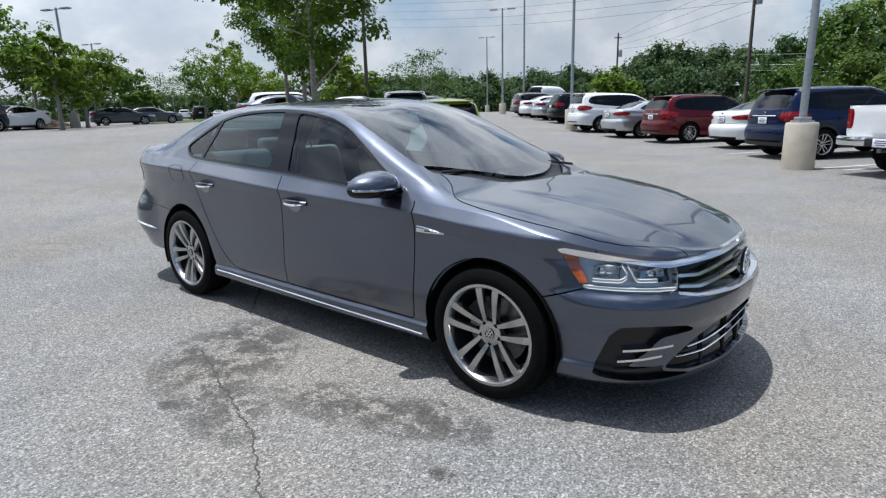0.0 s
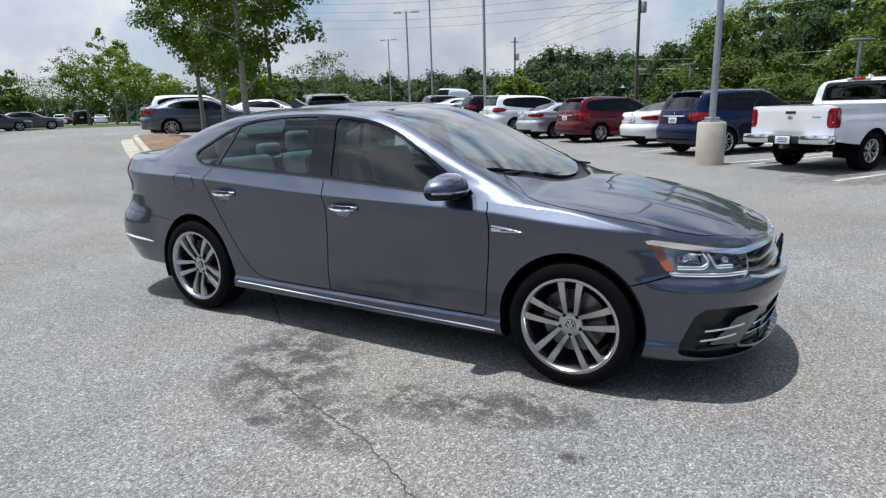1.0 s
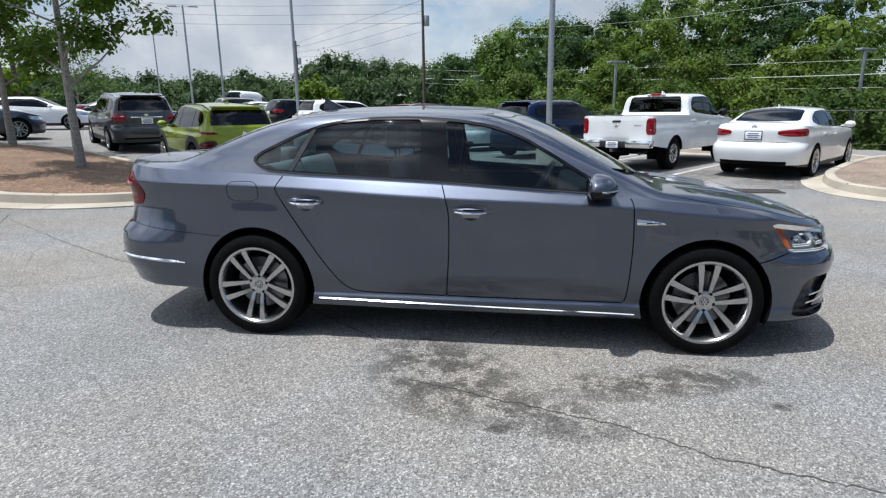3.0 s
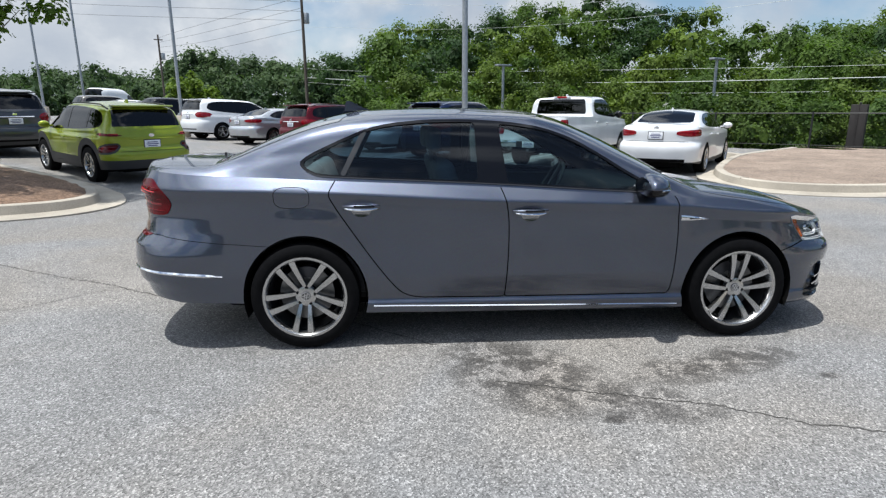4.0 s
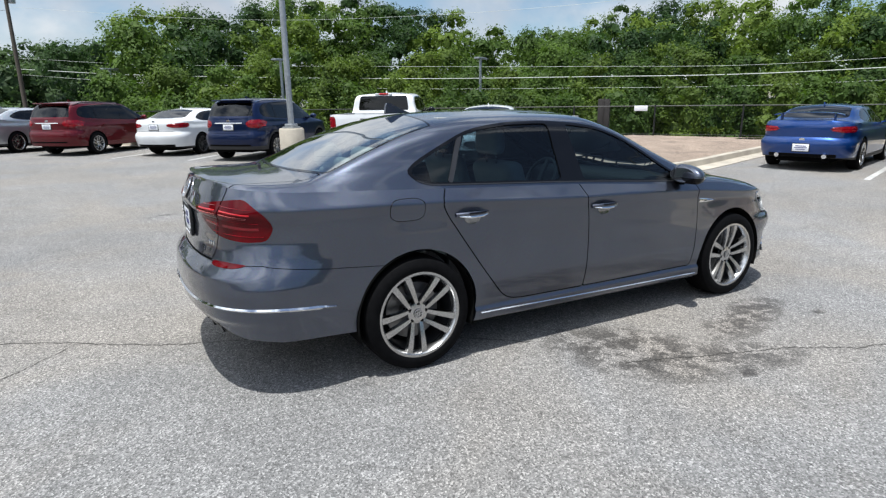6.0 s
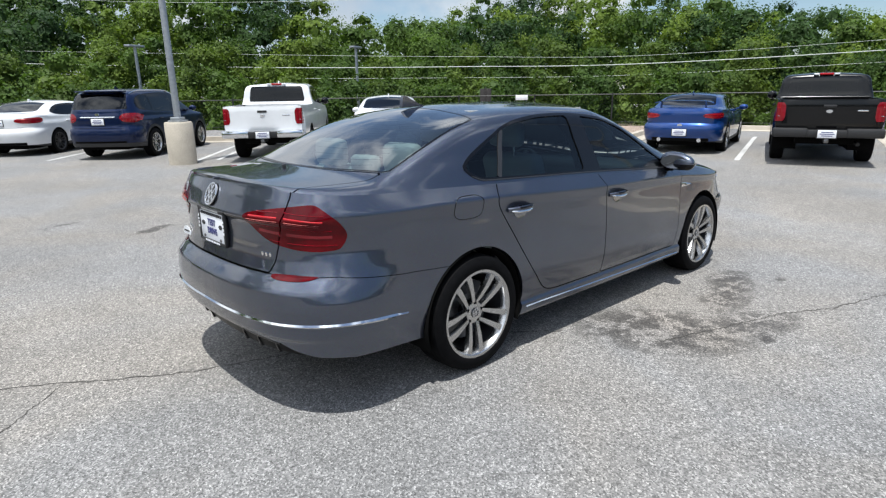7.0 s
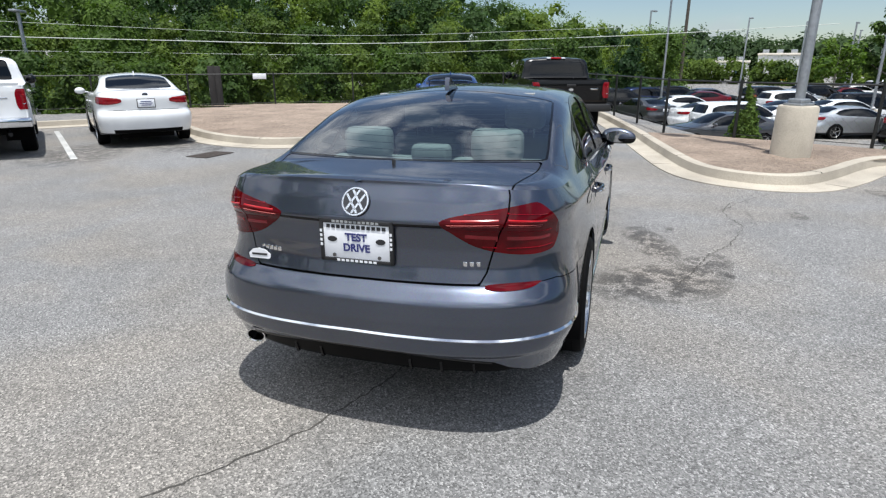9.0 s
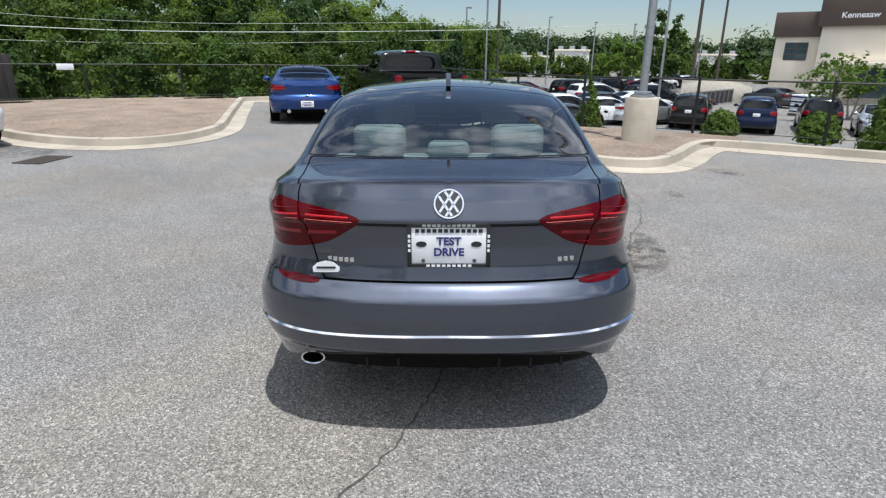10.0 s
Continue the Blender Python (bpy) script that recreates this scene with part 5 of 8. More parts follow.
def lettering(text, size, material, parent, m, bold=0.0):
    """Flat letters in the x-y plane of m, centred, as a mesh."""
    cu = bpy.data.curves.new("letters", "FONT")
    cu.body, cu.size, cu.align_x, cu.align_y, cu.extrude, cu.offset = text, size, "CENTER", "CENTER", 0.0006, bold
    ob = bpy.data.objects.new("letters", cu)
    me = bpy.data.meshes.new_from_object(ob)
    bpy.data.objects.remove(ob)
    me.transform(m)
    me.materials.append(material)
    ob = new("lettering", me)
    ob.parent = parent
    return ob


def test_plate(lid, sh):
    """The dealer's plate in its black frame, with the words that can be read and bars for the rest."""
    x = float(sh.at(np.array([0.0]), np.array([0.88]))[0][0]) - 0.012
    plate = part("dealer_plate", box(x - 0.004, x + 0.006, -0.155, 0.155, 0.80, 0.955, 0.004), PLATE_WHITE, lid, "white dealer plate reading TEST DRIVE in black frame")
    bm = bmesh.new()
    for y0, y1, z0, z1 in ((-0.17, 0.17, 0.955, 0.973), (-0.17, 0.17, 0.788, 0.802), (-0.17, -0.152, 0.788, 0.973), (0.152, 0.17, 0.788, 0.973)):
        add_box(bm, x - 0.009, x + 0.008, y0, y1, z0, z1, 0.003)
    frame_ = part("plate_frame", bm, MATT_BLACK, plate)
    turn = Matrix(((0, 0, -1, x - 0.006), (-1, 0, 0, 0), (0, 1, 0, 0), (0, 0, 0, 1)))
    lettering("TEST", 0.046, INK_BLUE, plate, turn @ pose(0, 0.896, 0), 0.0016)
    lettering("DRIVE", 0.046, INK_BLUE, plate, turn @ pose(0, 0.85, 0), 0.0016)
    for i in range(12):
        y = 0.128 - i * 0.0233
        part("plate_mark", box(x - 0.0065, x - 0.004, y - 0.008, y + 0.008, 0.934, 0.949), DASH, plate)
    for y in (0.112, -0.112):
        m_ = lathe([(0.0, 0.0), (0.022, 0.0), (0.022, 0.002), (0.0, 0.002)], 20)
        m_.transform(pose(x - 0.004, y, 0.885, 0, -90, 0) @ Matrix.Diagonal((0.55, 1, 1, 1)))
        part("plate_oval", m_, DASH, plate)
    for y in (0.105, -0.105):
        part("plate_bolt", lathe([(0, 0.006), (0.008, 0.005), (0.008, 0), (0, 0)], 12), STEEL, plate).matrix_basis = pose(x - 0.004, y, 0.815, 0, -90, 0)
    for y in np.linspace(-0.085, 0.085, 9):
        part("frame_mark", box(x - 0.011, x - 0.009, y - 0.007, y + 0.007, 0.790, 0.799), PLATE_WHITE, frame_)
    for y in np.linspace(-0.1, 0.1, 11):
        part("frame_mark", box(x - 0.011, x - 0.009, y - 0.007, y + 0.007, 0.959, 0.969), TRIM_LIGHT, frame_)
    for y in (0.161, -0.161):
        for z in np.linspace(0.86, 0.92, 4):
            part("frame_mark", box(x - 0.011, x - 0.009, y - 0.005, y + 0.005, z - 0.006, z + 0.006), PLATE_WHITE, frame_)


def cushion(x0, x1, y0, y1, z0, z1, r, tilt=0.0, at=None):
    """A padded block, leaning by tilt degrees about its lower back edge."""
    bm = box(x0, x1, y0, y1, z0, z1, r, seg=3)
    if tilt:
        c = Vector(at or (x0, 0, z0))
        bm.transform(Matrix.Translation(c) @ pose(0, 0, 0, 0, tilt, 0) @ Matrix.Translation(-c))
    return bm


def sedan_cabin(root):
    """Seats, dashboard, wheel and shelf as seen through the glass."""
    part("cabin_floor", box(-1.75, 1.0, -0.74, 0.74, 0.28, 0.32), DASH, root)
    part("parcel_shelf", box(-2.0, -1.42, -0.64, 0.64, 1.015, 1.05, 0.015), TRIM_LIGHT, root, "pale grey parcel shelf")
    part("shelf_speaker", cushion(-1.72, -1.58, -0.16, 0.16, 1.045, 1.085, 0.02), DASH, root)
    dash = cushion(0.62, 1.08, -0.74, 0.74, 0.62, 0.985, 0.06)
    part("dashboard", dash, DASH, root)
    for y in (0.37, -0.37):
        seat = part("front_seat", cushion(-0.35, 0.2, y - 0.25, y + 0.25, 0.42, 0.6, 0.06), SEAT, root, "light grey leather front seat")
        part("backrest", cushion(-0.42, -0.28, y - 0.25, y + 0.25, 0.55, 1.17, 0.06, -17, (-0.35, 0, 0.55)), SEAT, seat)
        part("headrest", cushion(-0.62, -0.53, y - 0.14, y + 0.14, 1.19, 1.36, 0.04), SEAT, seat)
        for dy in (0.06, -0.06):
            part("headrest_post", tube([(-0.55, y + dy, 1.08), (-0.57, y + dy, 1.22)], 0.007, 6), CHROME, seat)
    bench = part("rear_bench", cushion(-1.25, -0.72, -0.66, 0.66, 0.4, 0.62, 0.07), SEAT, root, "light grey leather rear bench")
    for y in (0.38, -0.38):
        part("backrest", cushion(-1.32, -1.18, y - 0.3, y + 0.3, 0.55, 1.12, 0.06, -18, (-1.25, 0, 0.55)), SEAT, bench)
        part("headrest", cushion(-1.55, -1.44, y - 0.145, y + 0.145, 1.09, 1.27, 0.045), SEAT, bench)
    part("centre_headrest", cushion(-1.54, -1.44, -0.115, 0.115, 1.07, 1.18, 0.035), SEAT, bench)
    wheel = bmesh.new()
    ring = [(0.0 + 0.18 * math.cos(a), 0.18 * math.sin(a), 0) for a in np.linspace(0, 2 * math.pi, 29)]
    tube(ring, 0.015, 8, wheel)
    add_box(wheel, -0.17, 0.17, -0.02, 0.02, -0.015, 0.015, 0.005)
    wheel.transform(pose(0.47, 0.37, 0.9, 0, -62, 0))
    part("steering_wheel", wheel, DASH, root)
    part("inner_mirror", box(0.36, 0.38, -0.11, 0.11, 1.29, 1.345, 0.015), DASH, root)
    part("roof_lining", box(-1.05, 0.1, -0.5, 0.5, 1.425, 1.44, 0.005), TRIM_LIGHT, root)
    for side in (1, -1):
        part("door_lining", box(-1.15, 0.9, side * 0.78 - 0.02, side * 0.78 + 0.02, 0.33, 0.95, 0.015), DASH, root)
        part("pillar_trim", tube([(-0.21, side * 0.76, 0.95), (-0.22, side * 0.67, 1.2), (-0.23, side * 0.55, 1.38)], 0.035, 8), DASH, root)


# ---------------------------------------------------------------- other vehicles
SEDAN = {
    "outline": [(-2.43, 0), (-2.42, 0.25), (-2.38, 0.5), (-2.30, 0.68), (-2.16, 0.78), (-1.8, 0.845), (-1.2, 0.86), (0, 0.87), (1.0, 0.862), (1.6, 0.835), (1.92, 0.755), (2.1, 0.62), (2.22, 0.4), (2.28, 0)],
    "shoulder": [(-2.43, 1.10), (-2.0, 1.06), (-1.2, 1.03), (0, 0.985), (0.9, 0.94), (1.4, 0.91), (1.95, 0.80), (2.28, 0.74)],
    "sill": [(-2.43, 0.3), (-1.8, 0.24), (1.0, 0.2), (2.28, 0.19)],
    "tail": [(0.2, 0.0), (0.4, 0.09), (0.6, 0.12), (0.7, 0.09), (0.74, 0.045), (0.95, 0.055), (1.02, 0.045), (1.1, 0.0)],
    "side": [(0.2, 0.0), (0.3, 0.03), (0.6, 0.05), (0.86, 0.04), (0.92, 0.015), (1.03, 0.0)],
    "nose": [(0.18, 0.0), (0.3, 0.07), (0.55, 0.09), (0.66, 0.04), (0.75, 0.0)],
    "ends": ((-2.25, -1.8), (1.7, 2.1)),
    "top": [(-2.43, 1.105), (-2.35, 1.13), (-2.0, 1.145), (-1.75, 1.22), (-1.35, 1.375), (-1.0, 1.43), (-0.5, 1.45), (0.05, 1.44), (0.3, 1.39), (0.75, 1.2), (1.12, 1.0), (1.3, 0.98), (1.8, 0.89), (2.15, 0.79), (2.28, 0.742)],
    "rail_y": [(-2.43, 0.8), (-1.9, 0.8), (-1.3, 0.72), (0, 0.71), (0.5, 0.77), (1.1, 0.83), (2.28, 0.75)],
    "rail_z": [(-2.43, 0.55), (-1.9, 0.66), (-1.3, 0.83), (0, 0.83), (0.5, 0.68), (1.05, 0.5), (2.28, 0.6)],
    "dlo": [(-1.52, 1.12), (-1.3, 1.24), (-1.0, 1.33), (-0.5, 1.36), (0.05, 1.345), (0.35, 1.26), (0.72, 1.06), (0.86, 0.95), (0, 1.0), (-1.2, 1.05)],
    "pillars": [(-0.22, 0.08), (-1.08, 0.05)], "doors": [(-1.0, -0.2, 0.9)],
    "screen": (1.1, 0.3, 0.15, 0.16, 0.55, 0.7), "back": (-1.98, 0.17, -1.15, 0.05, 0.55, 0.66),
    "tails": [(0.40, 0.96), (0.62, 1.0), (1.0, 1.02), (1.17, 0.97), (1.05, 0.87), (0.62, 0.86), (0.44, 0.9)],
    "heads": [(0.5, 0.72), (0.9, 0.75), (1.2, 0.78), (1.1, 0.66), (0.6, 0.62)],
    "plate": 0.88, "axles": (-1.4, 1.4), "wheel": (0.335, 0.23, 0.24), "clad": 0.30, "mirror": (0.68, 1.03), "track": 0.80}
SUV = {
    "outline": [(-2.28, 0), (-2.27, 0.3), (-2.24, 0.55), (-2.17, 0.70), (-2.02, 0.79), (-1.6, 0.84), (-0.6, 0.86), (0.4, 0.865), (1.2, 0.855), (1.7, 0.82), (2.0, 0.73), (2.2, 0.55), (2.33, 0.3), (2.37, 0)],
    "shoulder": [(-2.28, 1.16), (-1.8, 1.15), (-1, 1.11), (0.6, 1.05), (1.0, 1.04), (1.5, 1.0), (2.0, 0.92), (2.37, 0.85)],
    "sill": [(-2.28, 0.33), (-1.7, 0.3), (1.0, 0.26), (2.37, 0.25)],
    "tail": [(0.25, 0.0), (0.4, 0.07), (0.62, 0.1), (0.75, 0.08), (0.82, 0.035), (1.0, 0.04), (1.16, 0.0)],
    "side": [(0.25, 0.0), (0.38, 0.035), (0.7, 0.05), (0.95, 0.045), (1.03, 0.015), (1.15, 0.0)],
    "nose": [(0.25, 0.0), (0.4, 0.05), (0.6, 0.07), (0.75, 0.04), (0.85, 0.0)],
    "ends": ((-2.1, -1.7), (1.7, 2.1)),
    "top": [(-2.28, 1.165), (-2.2, 1.30), (-2.07, 1.53), (-1.97, 1.655), (-1.6, 1.70), (-0.8, 1.715), (0, 1.70), (0.3, 1.655), (0.7, 1.47), (1.1, 1.22), (1.25, 1.13), (1.6, 1.07), (2.0, 0.98), (2.37, 0.855)],
    "rail_y": [(-2.28, 0.86), (-1.95, 0.79), (-0.5, 0.765), (0.2, 0.775), (0.8, 0.82), (1.2, 0.84), (2.37, 0.75)],
    "rail_z": [(-2.28, 0.6), (-2.05, 0.78), (-1.5, 0.86), (0, 0.86), (0.5, 0.72), (0.9, 0.6), (1.2, 0.5), (2.37, 0.6)],
    "dlo": [(-1.93, 1.3), (-1.82, 1.5), (-1.5, 1.575), (-0.5, 1.62), (0.05, 1.60), (0.35, 1.52), (0.75, 1.29), (1.0, 1.07), (0.6, 1.075), (-1, 1.135), (-1.8, 1.2)],
    "pillars": [(-0.2, 0.08), (-1.2, 0.09)], "doors": [(-1.08, -0.18, 0.92)],
    "screen": (1.22, 0.3, 0.2, 0.16, 0.57, 0.7), "back": None,
    "tails": [(0.50, 1.03), (0.62, 1.13), (0.95, 1.13), (1.25, 1.06), (1.1, 0.98), (0.85, 0.9), (0.6, 0.92)],
    "heads": [(0.5, 0.85), (0.9, 0.88), (1.2, 0.92), (1.1, 0.78), (0.6, 0.74)],
    "plate": 0.93, "axles": (-1.35, 1.35), "wheel": (0.36, 0.235, 0.235), "clad": 0.42, "mirror": (0.78, 1.16), "track": 0.795}
TRUCK = {
    "outline": [(-2.62, 0), (-2.62, 0.4), (-2.615, 0.7), (-2.59, 0.84), (-2.52, 0.885), (-1.8, 0.90), (0, 0.905), (1.2, 0.905), (1.9, 0.895), (2.3, 0.83), (2.55, 0.66), (2.67, 0.4), (2.7, 0)],
    "shoulder": [(-2.62, 1.27), (-0.8, 1.27), (0.2, 1.22), (1.2, 1.17), (2.0, 1.14), (2.7, 1.06)],
    "sill": [(-2.62, 0.62), (-2.2, 0.56), (-1.0, 0.46), (1.2, 0.45), (1.9, 0.44), (2.7, 0.42)],
    "tail": [(0.4, 0.0), (0.7, 0.0), (0.8, 0.012), (1.15, 0.012), (1.27, 0.0)],
    "side": [(0.4, 0.0), (0.5, 0.03), (0.8, 0.045), (1.0, 0.035), (1.08, 0.015), (1.27, 0.0)],
    "nose": [(0.4, 0.0), (0.55, 0.06), (0.8, 0.06), (1.0, 0.03), (1.1, 0.0)],
    "ends": ((-2.58, -2.4), (1.9, 2.4)),
    "top": [(-2.62, 1.272), (-0.82, 1.28), (-0.80, 1.30), (-0.735, 1.70), (-0.66, 1.775), (-0.3, 1.80), (0.2, 1.815), (0.55, 1.80), (0.75, 1.75), (1.1, 1.54), (1.5, 1.27), (1.65, 1.22), (2.2, 1.17), (2.55, 1.1), (2.7, 1.062)],
    "rail_y": [(-2.62, 0.93), (-0.83, 0.93), (-0.79, 0.87), (-0.7, 0.85), (0.4, 0.80), (0.9, 0.83), (1.5, 0.85), (2.7, 0.8)],
    "rail_z": [(-2.62, 0.8), (-0.83, 0.8), (-0.78, 0.88), (0.4, 0.88), (0.9, 0.7), (1.4, 0.5), (2.7, 0.6)],
    "dlo": [(-0.62, 1.34), (-0.56, 1.62), (-0.4, 1.70), (0.4, 1.72), (0.7, 1.64), (1.1, 1.36), (1.2, 1.22), (0.4, 1.25)],
    "pillars": [(0.2, 0.09)], "doors": [(-0.62, 0.22, 1.3)],
    "screen": (1.58, 0.3, 0.62, 0.16, 0.58, 0.72), "back": None,
    "tails": [(0.735, 1.22), (0.90, 1.22), (0.98, 1.22), (0.98, 0.86), (0.90, 0.86), (0.735, 0.86)],
    "heads": [(0.5, 1.0), (0.9, 1.02), (1.1, 1.03), (1.05, 0.85), (0.6, 0.85)],
    "plate": 0.63, "axles": (-1.5, 1.72), "wheel": (0.385, 0.26, 0.215), "clad": 0.0, "mirror": (1.15, 1.3), "track": 0.78, "dense": [(-0.86, -0.6, 26)]}


def scaled(base, sx=1.0, sy=1.0, sz=1.0, **changes):
    """A variant of a body plan: stretched, with some entries replaced."""
    out = dict(base)
    for key in ("outline",):
        out[key] = [(x * sx, y * sy) for x, y in base[key]]
    for key in ("shoulder", "sill", "top", "dlo"):
        out[key] = [(x * sx, z * (sz if key != "sill" else 1)) for x, z in base[key]]
    for key in ("rail_y", "rail_z"):
        out[key] = [(x * sx, v) for x, v in base[key]]
    for key in ("tail", "side", "nose"):
        out[key] = [(z * sz, v) for z, v in base[key]]
    out["tails"] = [(q * sy, z * sz) for q, z in base["tails"]]
    out["heads"] = [(q * sy, z * sz) for q, z in base["heads"]]
    out["ends"] = tuple(tuple(v * sx for v in e) for e in base["ends"])
    out["axles"] = tuple(v * sx for v in base["axles"])
    out["pillars"] = [(x * sx, w) for x, w in base["pillars"]]
    out["doors"] = [tuple(v * sx for v in d) for d in base["doors"]]
    for key in ("screen", "back"):
        if base[key]:
            a, b, c, d, e, f = base[key]
            out[key] = (a * sx, b, c * sx, d, e * sy, f * sy)
    out["plate"] = base["plate"] * sz
    out["mirror"] = (base["mirror"][0] * sx, base["mirror"][1] * sz)
    out["track"] = base["track"] * sy
    out.update(changes)
    return out


def vehicle(name, spec, paint, label, m, fine=(110, 18, 16), group="", category="car", rims=(5, False, 0.03), rim_metal=ALLOY, glass=None, lens=None, clad=None, wing=False, rails=False, chrome_bumper=False):
    """A parked car, van or pickup with its windows, lamps, wheels, mirrors and plate."""
    lens, clad, glass = lens or RED_LENS, clad or CLADDING, glass or GLASS_DARK
    root = thing(name, m, label, category, group)
    sh = Shell(spec, fine)
    L = sh.length
    xz, qf, qr, xy = (lambda c: c[:, [0, 2]]), (lambda c: c[:, [3, 2]]), (lambda c: c[:, [4, 2]]), (lambda c: c[:, [0, 1]])
    low, up = {"body"}, {"deck"}
    r, w, rr = spec["wheel"]
    near = fine[0] > 80
    for x in spec["axles"]:
        sh.cut(lambda c: np.where(c[:, 2] < r * 2.6, np.hypot(c[:, 0] - x, c[:, 2] - r) - r * 1.13, 1), "hole", low)
    sh.cut(lambda c: np.where(c[:, 0] < 0, inside(qr(c), rounded(spec["tails"], 1)), 1), "tail", low)
    sh.cut(lambda c: np.where(c[:, 0] > 0, inside(qf(c), rounded(spec["heads"], 1)), 1), "head", low)
    if near:
        for a, b, c_ in spec["doors"]:
            zs = float(sh.shoulder(b))
            floor_ = float(sh.sill(b)) + 0.09
            lines = [[(a - 0.1, zs + 0.1), (a - 0.12, zs - 0.15), (a + 0.12, floor_ + 0.25), (a + 0.2, floor_)], [(b, zs + 0.1), (b + 0.03, floor_)], [(c_, zs + 0.1), (c_ + 0.04, zs - 0.25), (c_ + 0.02, floor_)], [(a + 0.2, floor_), (c_ + 0.02, floor_)]]
            for line in lines:
                sh.cut(lambda c: beside(xz(c), line, 0.008), "gap", low)
    if "low_lamps" in spec:
        sh.cut(lambda c: np.where(c[:, 0] < 0, inside(qr(c), rounded(spec["low_lamps"], 1)), 1), "low_lamp", low)
        sh.cut(lambda c: np.where(c[:, 0] < 0, inside(qr(c), rounded(spec["low_lamps"], 1)) - 0.035, 1), "clad", low)
    if spec["clad"]:
        sh.cut(lambda c: c[:, 2] - spec["clad"], "clad", low)
        if clad is CLADDING and spec["clad"] > 0.4:
            for x in spec["axles"]:
                sh.cut(lambda c: np.where(c[:, 2] < r * 2.8, np.hypot(c[:, 0] - x, c[:, 2] - r) - r * spec.get("arch", 1.3), 1), "clad", low)
    dlo = rounded(spec["dlo"], 1)
    cabin = lambda c: c[:, 1] > 0.35
    sh.cut(lambda c: np.where(cabin(c), inside(xz(c), dlo), 1), "trim", up)
    def side_glass(c):
        v = inside(xz(c), dlo) + 0.02
        for x, wide in spec["pillars"]:
            v = np.maximum(v, wide / 2 - np.abs(c[:, 0] - x + 0.1 * (c[:, 2] - spec["dlo"][0][1])))
        return np.where(cabin(c), v, 1)
    sh.cut(side_glass, "side_glass", {"trim"})
    a, b, c0, d, y1, y0 = spec["screen"]
    def shield(c):
        lo, hi = a - b * (c[:, 1] / 0.72) ** 2, c0 - d * (c[:, 1] / 0.6) ** 2
        ys = np.interp(c[:, 0], [c0 - 0.2, a], [y1, y0])
        return np.where(c[:, 0] > c0 - 0.3, np.maximum(np.maximum(c[:, 0] - lo, hi - c[:, 0]), c[:, 1] - ys), 1)
    sh.cut(shield, "windscreen", up)
    if spec["back"]:
        a2, b2, c2, d2, y2, y3 = spec["back"]
        def rear(c):
            lo, hi = a2 + b2 * (c[:, 1] / 0.66) ** 2, c2 - d2 * (c[:, 1] / 0.55) ** 2
            ys = np.interp(c[:, 0], [a2, c2], [y3, y2])
            return np.where(c[:, 0] < c2 + 0.1, np.maximum(np.maximum(c[:, 0] - hi, lo - c[:, 0]), c[:, 1] - ys), 1)
    elif spec["top"][2][1] < 1.31 * spec["top"][0][1] and spec["clad"] == 0.0:
        cab = spec["dlo"][0][0]
        def rear(c):
            z = c[:, 2]
            return np.where((c[:, 0] < cab - 0.02) & (c[:, 0] > cab - 0.3), np.maximum(np.maximum(1.335 - z, z - 1.715), c[:, 1] - 0.705 + 0.16 * (z - 1.36)), 1)
        bed = [(-2.57, -0.3), (-2.57, 0.80), (cab - 0.26, 0.80), (cab - 0.26, -0.3)]
        sh.cut(lambda c: np.where(c[:, 0] < cab - 0.2, inside(xy(c), bed), 1), "bed", up)
    else:
        tail_x, z0 = spec["top"][0][0], spec["top"][0][1]
        zt = spec["top"][3][1]
        def rear(c):
            z = c[:, 2]
            return np.where(c[:, 0] < tail_x + 0.42, np.maximum(np.maximum(z0 + 0.06 - z, z - zt + 0.075), c[:, 1] - np.interp(z, [z0, zt], [0.70, 0.60]) * (spec["track"] / 0.795)), 1)
    sh.cut(rear, "backlight", up)
    body = part("body", sh.panel({"body", "deck"}, rim=0.012 if near else 0), paint, root)
    if spec["clad"]:
        part("lower_cladding", sh.panel({"clad"}, push=0.004), clad, root)
    part("windscreen", sh.panel({"windscreen"}, push=-0.002), glass, root)
    part("rear_window", sh.panel({"backlight"}, push=-0.003), glass, root)
    for s in (1, -1):
        part("window_trim", sh.panel({"trim"}, (s,), push=0.002), GLOSS_BLACK, root)
        part("side_window", sh.panel({"side_glass"}, (s,), push=-0.003), glass, root)
        lamp = part("tail_lamp", sh.panel({"tail"}, (s,), push=0.006, rim=0.02 if near else 0), lens, root, "red tail lamp")
        part("headlight", sh.panel({"head"}, (s,), push=0.004), CLEAR_PART, root)
        if "low_lamps" in spec:
            part("corner_lamp", sh.panel({"low_lamp"}, (s,), push=0.006), RED_DEEP, root, "dark red corner lamp in cladding")
        if near:
            qs, zs_ = [p[0] for p in spec["tails"]], [p[1] for p in spec["tails"]]
            mid_z, lo_q, hi_q = (max(zs_) + min(zs_)) / 2, min(qs) + 0.06, max(qs) - 0.1
            for dz, mat_ in ((0.22, RED_BRIGHT), (-0.22, CLEAR_PART if spec["clad"] == 0.0 else RED_BRIGHT)):
                q = np.linspace(lo_q + 0.03, max(lo_q + 0.08, hi_q - 0.05), 8)
                part("light_strip", sh.strip(q, np.full(8, mid_z + dz * (max(zs_) - min(zs_))), 0.022, 0.009, 0.004, (s,)), mat_, lamp)
